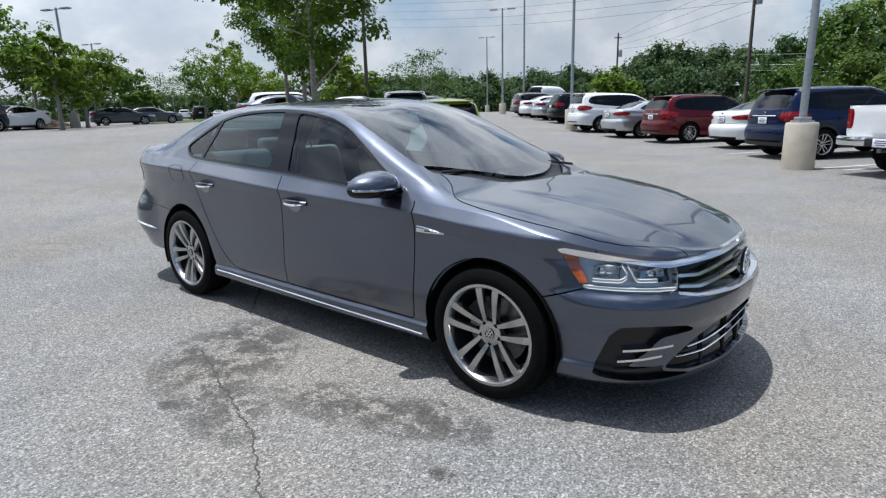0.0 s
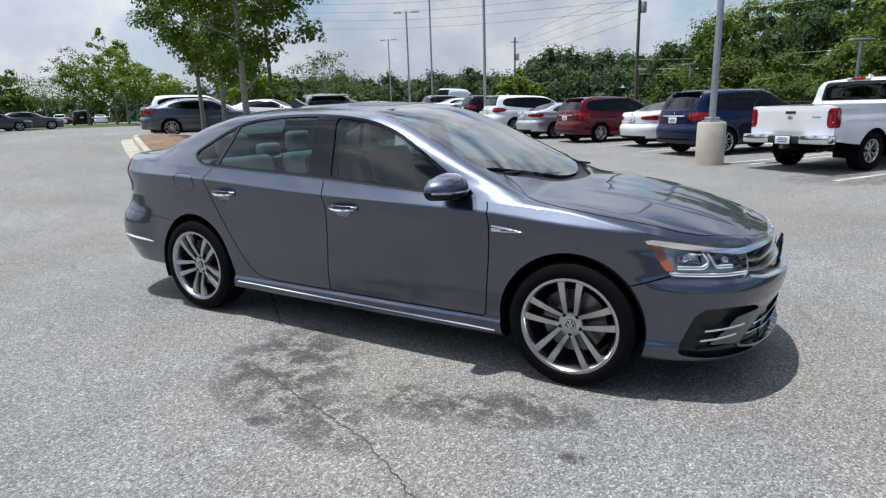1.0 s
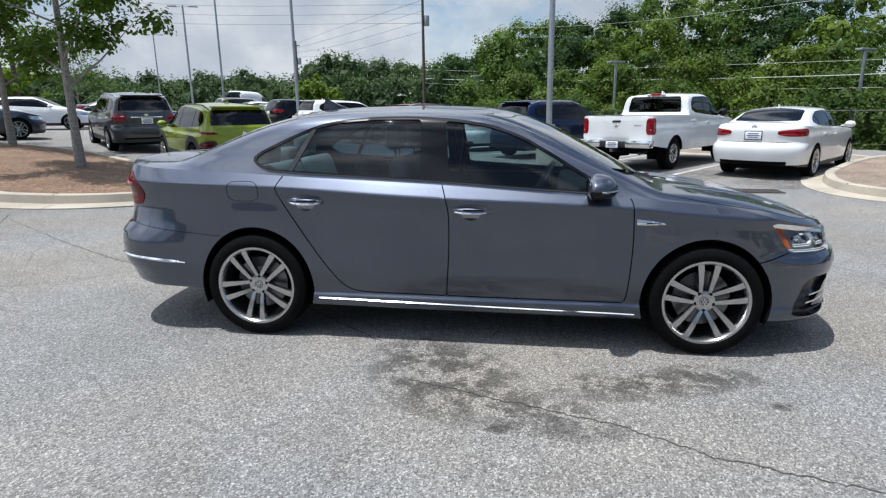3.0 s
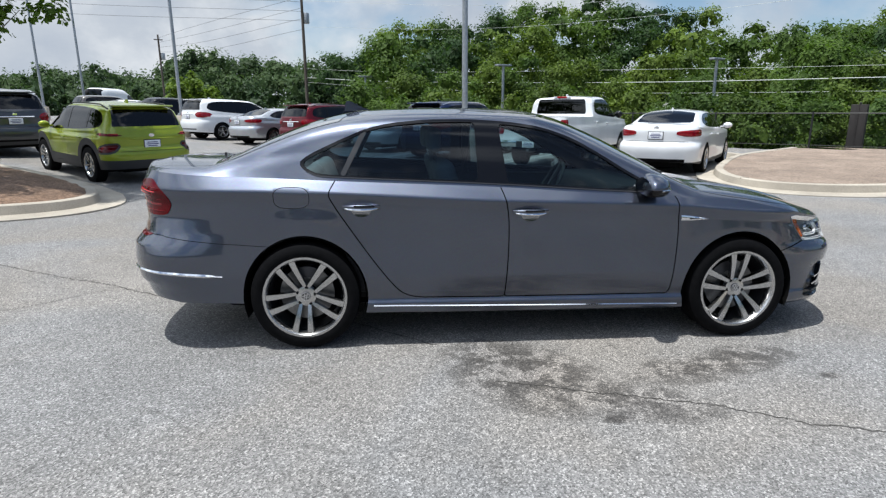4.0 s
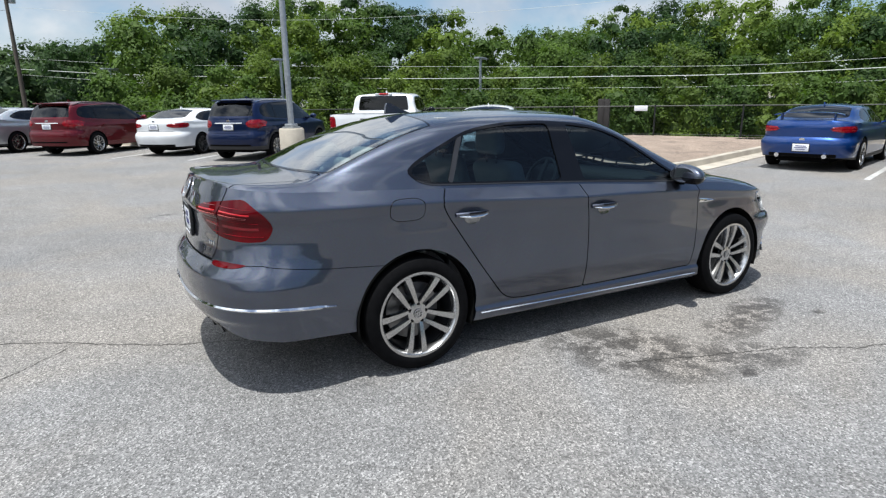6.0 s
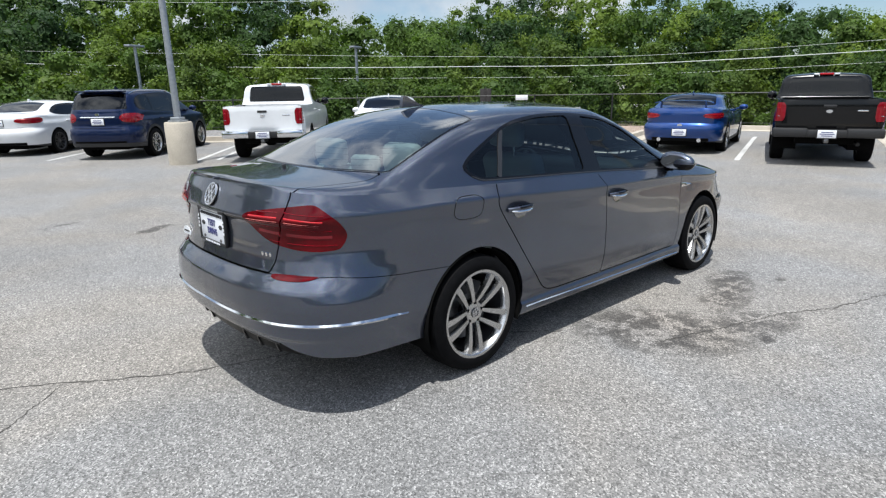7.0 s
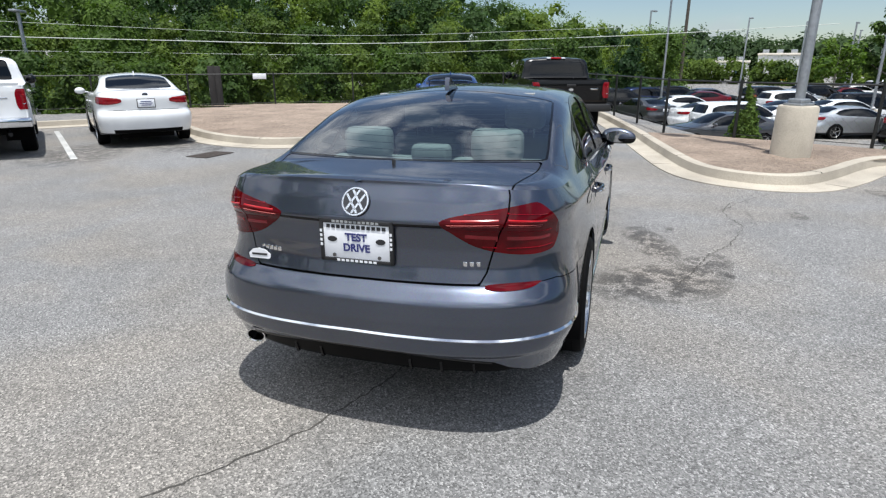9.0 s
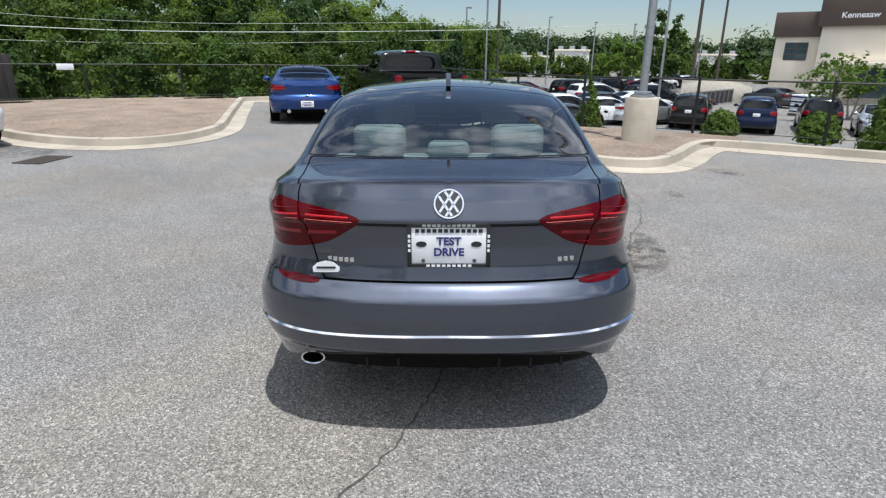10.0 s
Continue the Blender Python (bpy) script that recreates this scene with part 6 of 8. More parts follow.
            for a_, b_, c_ in spec["doors"]:
                for x in (a_ + 0.12, b_ + 0.12):
                    z = float(sh.shoulder(x)) - 0.14
                    y = float(sh.at(np.array([sh.q_at(x)]), np.array([z]))[0][1])
                    part("door_handle", box(x - 0.09, x + 0.09, s * (y + 0.012) - 0.016, s * (y + 0.012) + 0.016, z - 0.014, z + 0.014, 0.007), paint, body)
            if rails:
                pts = [(x, s * float(sh_height_y(sh, x)), float(sh_rail(sh, x)) + 0.045) for x in np.linspace(spec["dlo"][1][0], spec["dlo"][4][0] + 0.1, 9)]
                pts[0] = (pts[0][0] - 0.08, pts[0][1], pts[0][2] - 0.05)
                pts[-1] = (pts[-1][0] + 0.1, pts[-1][1], pts[-1][2] - 0.06)
                part("roof_rail", tube(pts, 0.014, 8), MATT_BLACK if rails == 1 else CHROME, root)
        mx, mz = spec["mirror"]
        my = spec["track"] + 0.2
        bm = bmesh.new()
        bmesh.ops.create_uvsphere(bm, u_segments=12, v_segments=8, radius=1.0)
        big = 1.35 if spec["clad"] == 0.0 else 1.0
        bm.transform(pose(mx, s * my, mz) @ Matrix.Diagonal((0.07 * big, 0.11, 0.075 * big, 1)))
        tube([(mx, s * (my - 0.2), mz - 0.04), (mx, s * my, mz - 0.02)], 0.02, 6, bm)
        part("door_mirror", bm, paint if name != "pickup_truck" else GLOSS_BLACK, root)
        for x in spec["axles"]:
            wheel = new("wheel")
            wheel.parent = root
            wheel.matrix_basis = pose(x, s * spec["track"], r, 0, (x * 40 + s * 13) % 72, 0)
            wheel_parts(wheel, r, w, rr, rims, s, rim_metal, False)
            bm = bmesh.new()
            rows = [[bm.verts.new((x + r * 1.14 * math.cos(t), s * y, r + r * 1.14 * math.sin(t))) for t in np.linspace(-0.3, math.pi + 0.3, 14)] for y in (0.45, spec["track"] + 0.09)]
            for i in range(13):
                bm.faces.new((rows[0][i], rows[0][i + 1], rows[1][i + 1], rows[1][i]))
            bm.faces.new(rows[0])
            part("wheel_arch_liner", bm, LINER, root)
    x0, x1 = spec["outline"][0][0], spec["outline"][-1][0]
    sill = min(z for _, z in spec["sill"])
    under = box(x0 + 0.25, x1 - 0.25, -0.5, 0.5, sill - 0.02, sill + 0.12, 0.02)
    add_box(under, spec["axles"][0] + 0.42, spec["axles"][1] - 0.42, -spec["track"] + 0.02, spec["track"] - 0.02, sill, sill + 0.1, 0.02)
    part("underbody", under, LINER, root)
    # cabin: floor, seats and wheel, seen as dark shapes through the glass
    zs = float(sh.shoulder(0.0))
    cab0, cab1 = spec["dlo"][0][0], spec["screen"][0] - 0.25
    part("cabin_floor", box(cab0, cab1, -0.72, 0.72, sill + 0.1, zs - 0.22, 0.05), DASH, root)
    if near:
        for y in (0.37, -0.37):
            seat = part("seat", cushion(-0.25, -0.1, y - 0.23, y + 0.23, zs - 0.25, zs + 0.2, 0.05, -12, (-0.2, 0, zs - 0.2)), DASH, root)
            part("headrest", cushion(-0.38, -0.29, y - 0.13, y + 0.13, zs + 0.17, zs + 0.33, 0.03), DASH, seat)
    # plate and tail fittings
    z = spec["plate"]
    p = sh.at(np.array([0.0]), np.array([max(z, float(sh.sill(x0)) + 0.02)]))[0]
    px = p[0] - (0.17 if chrome_bumper else 0.0)
    plate = part("licence_plate", box(px - 0.012, px + 0.01, -0.155, 0.155, z - 0.075, z + 0.075, 0.004), PLATE_WHITE, root, "white dealer plate")
    if near:
        part("plate_frame", box(px - 0.006, px + 0.012, -0.17, 0.17, z - 0.09, z + 0.09, 0.004), MATT_BLACK, plate)
        for k, (wd, zz) in enumerate(((0.2, z + 0.035), (0.24, z), (0.18, z - 0.035))):
            part("plate_mark", box(px - 0.0135, px - 0.0115, -wd / 2, wd / 2, zz - 0.008, zz + 0.008), INK_BLUE, plate)
        zb = (spec["plate"] + (0.17 if not chrome_bumper else 0.42))
        p = sh.at(np.array([0.0]), np.array([zb]))[0]
        disc = part("badge", lathe([(0, 0.006), (0.045, 0.006), (0.05, 0.0), (0, 0.0)], 20), CHROME, root)
        disc.matrix_basis = pose(p[0], 0, zb, 0, -90, 0) @ Matrix.Diagonal((0.7, 1.15, 1, 1))
        if spec["back"] is None and not chrome_bumper:
            q = np.linspace(0, 0.42, 12)
            part("tailgate_strip", sh.strip(q, np.full(12, z + 0.11), 0.025, 0.01, 0.004), CHROME if name != "hatchback" else paint, root)
            zt, xt = spec["top"][3][1], spec["top"][3][0]
            part("roof_spoiler", box(xt - 0.15, xt + 0.1, -0.58, 0.58, zt - 0.025, zt + 0.008, 0.012), paint, root)
            part("rear_wiper", tube([(x0 + 0.07, 0.02, spec["top"][0][1] + 0.07), (x0 + 0.12, 0.3, spec["top"][0][1] + 0.17)], 0.008, 6), MATT_BLACK, root)
        if not chrome_bumper:
            low_z = float(sh.sill(x0)) + (0.035 if spec["back"] else 0.10)
            q = np.linspace(0, 0.62, 14)
            part("lower_insert", sh.strip(q, np.full(14, low_z), 0.07, 0.004, 0.004), BLACK_LOW, root)
            q = np.linspace(0, 0.60, 14)
            part("lid_seam", sh.strip(q, np.full(14, min(z - 0.13, 0.78)), 0.007, 0.003, 0.004), LINER, root)
        fin_x = spec["top"][4][0] + 0.35
        fin_z = float(sh.top(fin_x))
        part("roof_antenna", prism([(fin_x - 0.1, fin_z - 0.012), (fin_x + 0.1, fin_z - 0.012), (fin_x - 0.06, fin_z + 0.055), (fin_x - 0.09, fin_z + 0.055)], 0.025, "y"), paint, root)
    if chrome_bumper:
        metal = CHROME if paint is PAINT_WHITE else MATT_BLACK
        for s in (1, -1):
            bm = box(x0 - 0.17, x0 + 0.05, s * 0.62 - 0.3, s * 0.62 + 0.3, 0.56, 0.73, 0.03)
            part("rear_bumper", bm, metal, root, "stepped metal rear bumper")
        part("bumper_step", box(x0 - 0.15, x0 + 0.05, -0.36, 0.36, 0.56, 0.70, 0.02), MATT_BLACK, root)
        part("tow_hitch", box(x0 - 0.2, x0 + 0.2, -0.04, 0.04, 0.46, 0.53, 0.008), STEEL, root)
        part("tailgate_handle", box(x0 - 0.02, x0 + 0.02, -0.11, 0.11, 1.12, 1.175, 0.012), MATT_BLACK, root)
        part("bed_lining", sh.panel({"bed"}, weld=True), MATT_BLACK, root).location = (0, 0, -0.42)
        for y in (-0.81, 0.81):
            part("bed_side", box(-2.56, spec["dlo"][0][0] - 0.25, y - 0.01, y + 0.01, 0.84, 1.265), MATT_BLACK, root)
        part("bed_front", box(spec["dlo"][0][0] - 0.27, spec["dlo"][0][0] - 0.25, -0.8, 0.8, 0.84, 1.265), paint, root)
        part("tailgate_inside", box(-2.575, -2.555, -0.8, 0.8, 0.84, 1.262), paint, root)
        part("high_brake_light", box(spec["dlo"][0][0] - 0.12, spec["dlo"][0][0] - 0.02, -0.13, 0.13, 1.745, 1.785, 0.01), RED_BRIGHT, root)
        for s in (1, -1):
            part("cargo_light", box(spec["dlo"][0][0] - 0.12, spec["dlo"][0][0] - 0.02, s * 0.19 - 0.05, s * 0.19 + 0.05, 1.745, 1.782, 0.01), PLATE_WHITE, root)
        part("tailgate_badge", box(x0 - 0.016, x0, -0.62, -0.45, 1.05, 1.075, 0.003), CHROME, root)
        part("exhaust_pipe", tube([(x0 + 0.1, -0.55, 0.42), (x0 + 0.6, -0.5, 0.45)], 0.035, 10), DASH, root)
        part("rear_axle", tube([(spec["axles"][0], -0.7, r), (spec["axles"][0], 0.7, r)], 0.06, 10), LINER, root)
    if wing:
        zt = float(sh.top(x0 + 0.1))
        pts = np.linspace(-0.66, 0.66, 15)
        bm = bmesh.new()
        rows = [[bm.verts.new((x0 + 0.1 + dx + 0.12 * (y / 0.66) ** 2, y, zt + 0.14 + dz - 0.05 * (y / 0.66) ** 4)) for y in pts] for dx, dz in ((-0.1, 0.01), (0.0, 0.022), (0.12, 0.0), (0.0, -0.012))]
        for a_, b_ in zip(rows, rows[1:] + rows[:1]):
            for i in range(14):
                bm.faces.new((a_[i], a_[i + 1], b_[i + 1], b_[i]))
        bmesh.ops.recalc_face_normals(bm, faces=bm.faces)
        spoiler = part("rear_wing", bm, paint, root, "raised boot-lid wing")
        for y in (-0.5, 0.5):
            part("wing_post", box(x0 + 0.1, x0 + 0.22, y - 0.015, y + 0.015, zt - 0.03, zt + 0.12, 0.005), paint, spoiler)
        for y in (-0.45, 0.45):
            part("exhaust_tip", tube([(x0 - 0.12, y, 0.33), (x0 + 0.1, y, 0.33)], 0.045, 14), CHROME, root)
    return root


def sh_height_y(sh, x):
    """The half width of the roof rail at x."""
    return float(np.interp(x, sh.px(sh.s), sh.py(sh.s))) * float(sh.ry(x)) * 0.97


def sh_rail(sh, x):
    ze, zc = float(sh.shoulder(x)), float(sh.top(x))
    return ze + (zc - ze) * float(sh.rz(x))


# ---------------------------------------------------------------- the ground
LOT = [(-60, 95), (13, 14.45), (16.5, 11), (20.5, 1.4), (9.6, -2.25), (7.3, -6.7), (3.5, -13), (-10, -40), (-400, -400), (-400, 400)]


def heights(p):
    """Ground heights at plan places: the lot tilts a little under the sedan, climbs to the west and drops beyond its fence."""
    x, y = np.asarray(p, float).T
    z = -0.014 * (x + y) * np.exp(-(x * x + y * y) / 36)
    z = z + 0.85 * (1 - np.exp(-(np.maximum(0, -x - 3) / 11) ** 2))
    t = np.clip((inside(np.stack([x, y], 1), LOT) - 0.5) / 3.5, 0, 1)
    return z - 1.7 * t * t * (3 - 2 * t)


def ground_z(x, y):
    return float(heights([(x, y)])[0])


def build_ground():
    near = np.concatenate([np.arange(-30, 30.01, 0.5)])
    far = np.array([35, 42, 50, 60, 75, 95, 125, 170, 250, 400, 700, 1200, 2500])
    axis = np.concatenate([-far[::-1], near, far])
    gx, gy = np.meshgrid(axis, axis, indexing="ij")
    p = np.stack([gx.ravel(), gy.ravel()], 1)
    v = np.column_stack([p, heights(p)])
    n = len(axis)
    f = [(i * n + j, (i + 1) * n + j, (i + 1) * n + j + 1, i * n + j + 1) for i in range(n - 1) for j in range(n - 1)]
    tagged(raw("ground", v, f, ASPHALT, smooth=60), "worn grey asphalt parking lot with oil stains", "ground", kind="structure")


build_ground()


def sweep(line, profile, closed=False):
    """Sweeps a section of (sideways, up) pairs along plan points; sideways is to the right of the way."""
    pts = np.array(line, float)
    n = len(pts)
    bm = bmesh.new()
    rings = []
    for i in range(n):
        a, b = (pts[i - 1], pts[(i + 1) % n]) if closed else (pts[max(i - 1, 0)], pts[min(i + 1, n - 1)])
        d = (b - a) / (np.linalg.norm(b - a) + 1e-9)
        right = np.array([d[1], -d[0]])
        z = ground_z(*pts[i])
        rings.append([bm.verts.new((*(pts[i] + right * s), z + h)) for s, h in profile])
    pairs = list(zip(rings, rings[1:])) + ([(rings[-1], rings[0])] if closed else [])
    for a, b in pairs:
        for j in range(len(profile) - 1):
            bm.faces.new((a[j], a[j + 1], b[j + 1], b[j]))
    if not closed:
        bm.faces.new(rings[0])
        bm.faces.new(rings[-1][::-1])
    bmesh.ops.recalc_face_normals(bm, faces=bm.faces)
    return bm


KERB = [(0.17, -0.1), (0.17, 0.15), (0.155, 0.163), (0.02, 0.165), (0.0, 0.152), (-0.03, 0.03), (-0.08, 0.014), (-0.39, 0.012), (-0.39, -0.1)]


def kerb(name, points, label, closed=False, per=8, smooth_line=True):
    """A concrete kerb with its gutter pan; the lot lies to the left of the way. Joints cut it every three metres."""
    line = spline(points + (points[:1] if closed else []), per) if smooth_line else np.array(points, float)
    if closed:
        line = line[:-1]
    ob = part(name, sweep(line, KERB, closed), CURB, None, smooth=35)
    tagged(ob, label, "kerb", kind="structure")
    run = 0.0
    joints = bmesh.new()
    for a, b in zip(line, line[1:]):
        step = np.linalg.norm(b - a)
        if (run + step) // 3.0 > run // 3.0:
            d = (b - a) / step
            add_box(joints, -0.004, 0.004, -0.385, 0.165, 0.0, 0.1668, 0, Matrix.Translation((a[0], a[1], ground_z(*a))) @ pose(0, 0, 0, 0, 0, math.degrees(math.atan2(d[1], d[0]))) @ Matrix.Diagonal((1, -1, 0.0905, 1)))
            add_box(joints, -0.004, 0.004, -0.002, 0.172, 0.1, 0.1672, 0, Matrix.Translation((a[0], a[1], ground_z(*a))) @ pose(0, 0, 0, 0, 0, math.degrees(math.atan2(d[1], d[0]))) @ Matrix.Diagonal((1, -1, 1, 1)))
        run += step
    if len(joints.verts):
        part("joint", joints, CRACK, ob, smooth=0)
    return line


def bed_surface(name, outline, material, label, height=0.14, crown=0.12):
    """A planted bed inside a kerb: a rough, slightly domed sheet."""
    o = np.array(outline, float)
    lo, hi = o.min(0), o.max(0)
    step = max(0.25, (hi - lo).max() / 60)
    xs, ys = np.arange(lo[0], hi[0] + step, step), np.arange(lo[1], hi[1] + step, step)
    gx, gy = np.meshgrid(xs, ys, indexing="ij")
    p = np.stack([gx.ravel(), gy.ravel()], 1)
    d = -inside(p, o)
    m = len(ys)
    keep = d > -1.1 * step
    for _ in range(3):
        d = -inside(p, o)
        e = 0.02
        gx_, gy_ = (-inside(p + [e, 0], o) - d) / e, (-inside(p + [0, e], o) - d) / e
        move = (d < 0.09) & keep
        p = np.where(move[:, None], p + np.stack([gx_, gy_], 1) * (0.09 - d)[:, None], p)
    d = -inside(p, o)
    z = heights(p) + height + crown * np.clip((d - 0.15) / 1.5, 0, 1) + np.where(d > 0.2, np.random.uniform(-0.015, 0.02, len(p)), -0.005)
    f = [(i * m + j, (i + 1) * m + j, (i + 1) * m + j + 1, i * m + j + 1) for i in range(len(xs) - 1) for j in range(m - 1) if keep[i * m + j] and keep[(i + 1) * m + j] and keep[(i + 1) * m + j + 1] and keep[i * m + j + 1]]
    used = sorted({k for face in f for k in face})
    table = {k: i for i, k in enumerate(used)}
    tagged(raw(name, [(*p[k], z[k]) for k in used], [tuple(table[k] for k in face) for face in f], material, smooth=60), label, "planting bed", kind="structure")


# bed with trees, west of the sedan
WEST_BED = [(-5.85, 6.0), (-5.5, 5.2), (-5.65, 4.5), (-6.25, 3.95), (-7.1, 3.65), (-8.1, 3.75), (-10.4, 5.15), (-12.4, 6.35), (-14.4, 7.55), (-17.2, 9.3), (-17.9, 10.0), (-17.4, 10.7), (-16.0, 10.9), (-13.5, 10.7), (-11.2, 10.1), (-8.8, 8.7), (-6.9, 7.2)]
line = kerb("kerb_west", WEST_BED, "pale concrete kerb round the tree bed", True)
bed_surface("bed_west", line, PINE_STRAW, "planting bed of reddish pine straw", 0.15, 0.16)
# bed between the white sedan and the blue coupe
NORTH_BED = [(12.6, 14.2), (9.2, 11.7), (7.0, 9.0), (6.2, 7.6), (5.95, 6.5), (6.2, 5.7), (7.0, 5.15), (8.2, 5.05), (9.6, 5.35), (11.5, 5.9), (16.9, 7.4)]
line = kerb("kerb_north", NORTH_BED[::-1], "pale concrete kerb round the bare mulch bed")
bed_surface("bed_north", np.vstack([line, [(17.9, 7.7), (15.5, 12.6), (13.2, 15.0)]]), BARE_MULCH, "planting bed of faded bark mulch", 0.145, 0.05)
# bed with the lamp post on the east side, and the kerb below the fence
EAST_BED = [(17.6, 0.75), (14.4, -0.15), (10.2, -1.05), (7.2, -1.6), (5.5, -1.95), (4.75, -2.3), (4.4, -2.85), (4.5, -3.4), (5.15, -3.95), (6.0, -4.5), (6.6, -5.0), (6.65, -5.5), (5.6, -7.3), (3.2, -11.0), (-1.0, -18.0), (-6, -26)]
line = kerb("kerb_east", EAST_BED[::-1], "pale concrete kerb under the black fence")
bed_surface("bed_east", [(9.7, -1.3), (7.2, -1.6), (5.6, -2.0), (4.9, -2.35), (4.58, -2.85), (4.65, -3.35), (5.2, -3.9), (6.0, -4.5), (6.5, -5.05), (7.0, -5.9), (7.25, -6.6), (8.0, -5.5), (9.0, -3.5), (9.6, -2.2)], BARE_MULCH, "planting bed of faded bark mulch round the lamp post", 0.145, 0.04)
# beds far to the west
bed_surface("bed_far_west", [(-38.5, 9.8), (-38.0, 11.2), (-44.0, 14.2), (-49.5, 13.6), (-48.0, 9.4), (-42.0, 9.2)], PINE_STRAW, "far planting bed of brown mulch", 0.12, 0.5)
bed_surface("verge_west", [(-52.5, 22.0), (-50.5, 27.0), (-47.5, 32.0), (-78.0, 52.0), (-85.0, 46.0), (-90.0, 39.0)], GRASS_BANK, "far grass verge", 0.03, 0.1)
# kerb behind the parked cars
kerb("kerb_back", [(16.9, 7.4), (18.3, 4.5), (18.4, 2.2), (17.6, 0.75)][::-1], "concrete kerb at the stall ends")
ROW_BACK = [(-14.0, 34.0), (-5.0, 25.3), (3.0, 17.4), (7.5, 13.8), (9.0, 12.6), (9.2, 11.7)]
kerb("kerb_row", ROW_BACK[::-1], "concrete kerb behind the row of parked cars")


def painted(name, a, b, width, label):
    """A worn white line between two plan points, just over the asphalt."""
    a, b = np.array(a, float), np.array(b, float)
    d = (b - a) / np.linalg.norm(b - a)
    side = np.array([-d[1], d[0]]) * width / 2
    n = max(2, int(np.linalg.norm(b - a) / 0.5))
    v, f = [], []
    for i in range(n + 1):
        p = a + (b - a) * i / n
        for s in (-1, 1):
            q = p + side * s
            v.append((*q, ground_z(*q) + 0.006))
        if i:
            f.append((2 * i - 2, 2 * i, 2 * i + 1, 2 * i - 1))
    tagged(raw(name, v, f, WHITE_LINE), label, "road marking", "stall lines", "structure")


HEAD = Vector((math.sin(radians(37)), math.cos(radians(37))))          # the way in which the row's cars point
for x, y in ((3.35, 8.5), (1.55, 11.35), (1.95, 11.1), (-1.0, 14.4), (-2.9, 16.5), (-5.0, 18.8), (-7.1, 21.2)):
    painted("stall_line", (x, y), (x + HEAD.x * 5.4, y + HEAD.y * 5.4), 0.11, "worn white parking stall line")
painted("stall_line", (9.6, 1.95), (15.6, 3.75), 0.11, "worn white parking stall line")
painted("stall_line", (-9.3, 8.3), (-12.9, 11.9), 0.11, "worn white parking stall line")


def wander(name, points, width, label, rough=0.035):
    """An open crack: a ragged dark strip of uneven width lying in the asphalt."""
    line = spline(points, 26)
    n = len(line)
    off = np.cumsum(np.random.normal(0, 1, n))
    off = (off - np.linspace(off[0], off[-1], n)) * rough * 0.12
    v, f = [], []
    for i in range(n):
        d = line[min(i + 1, n - 1)] - line[max(i - 1, 0)]
        d = d / (np.linalg.norm(d) + 1e-9)
        s = np.array([-d[1], d[0]])
        c = line[i] + s * (off[i] + np.random.normal(0, rough * 0.14))
        w = width * (0.35 + np.random.rand() * 0.9)
        for k in (-1, 1):
            q = c + s * w / 2 * k
            v.append((*q, ground_z(*q) + 0.003))
        if i:
            f.append((2 * i - 2, 2 * i, 2 * i + 1, 2 * i - 1))
    tagged(raw(name, v, f, CRACK), label, "crack", "", "structure")


wander("crack", [(-6.5, 2.6), (-4.3, 1.25), (-3.45, 0.75), (-2.5, 0.18), (-1.6, -0.1), (-0.6, -0.9)], 0.011, "dark open crack in the asphalt")
wander("crack", [(-0.3, -1.45), (0.3, -1.65), (0.79, -1.8), (1.24, -2.03), (1.9, -2.2), (2.6, -2.15), (3.6, -2.5)], 0.009, "dark open crack in the asphalt")
wander("crack", [(-3.2, 0.6), (-3.6, 0.2), (-4.1, -0.2), (-4.6, -1.2)], 0.007, "thin crack in the asphalt")
wander("crack", [(-6.9, 3.1), (-6.3, 2.2), (-5.9, 1.6)], 0.012, "dark open crack in the asphalt")
wander("crack", [(2.6, -2.1), (3.6, -2.7), (4.0, -3.1)], 0.008, "thin crack in the asphalt")


def storm_drain(m):
    """A rusty grate of slots over a flat near-black plate that stands for the shade below."""
    root = thing("storm_drain", m, "rusty slotted storm drain grate set in asphalt", "drain")
    part("pit_plate", box(-0.45, 0.45, -0.22, 0.22, -0.002, 0.004), PIT_SHADE, root)
    part("rim", add_box(add_box(add_box(box(-0.47, 0.47, 0.2, 0.235, 0.0, 0.012), -0.47, 0.47, -0.235, -0.2, 0.0, 0.012), -0.47, -0.44, -0.2, 0.2, 0.0, 0.012), 0.44, 0.47, -0.2, 0.2, 0.0, 0.012), RUST, root)
    for i in range(13):
        x = -0.42 + i * 0.07
        part("bar", box(x - 0.017, x + 0.017, -0.2, 0.2, 0.003, 0.012, 0.003), RUST, root)


storm_drain(pose(4.6, 6.55, ground_z(4.6, 6.55) + 0.003, 0, 0, -5) @ Matrix.Diagonal((0.78, 1, 1, 1)))


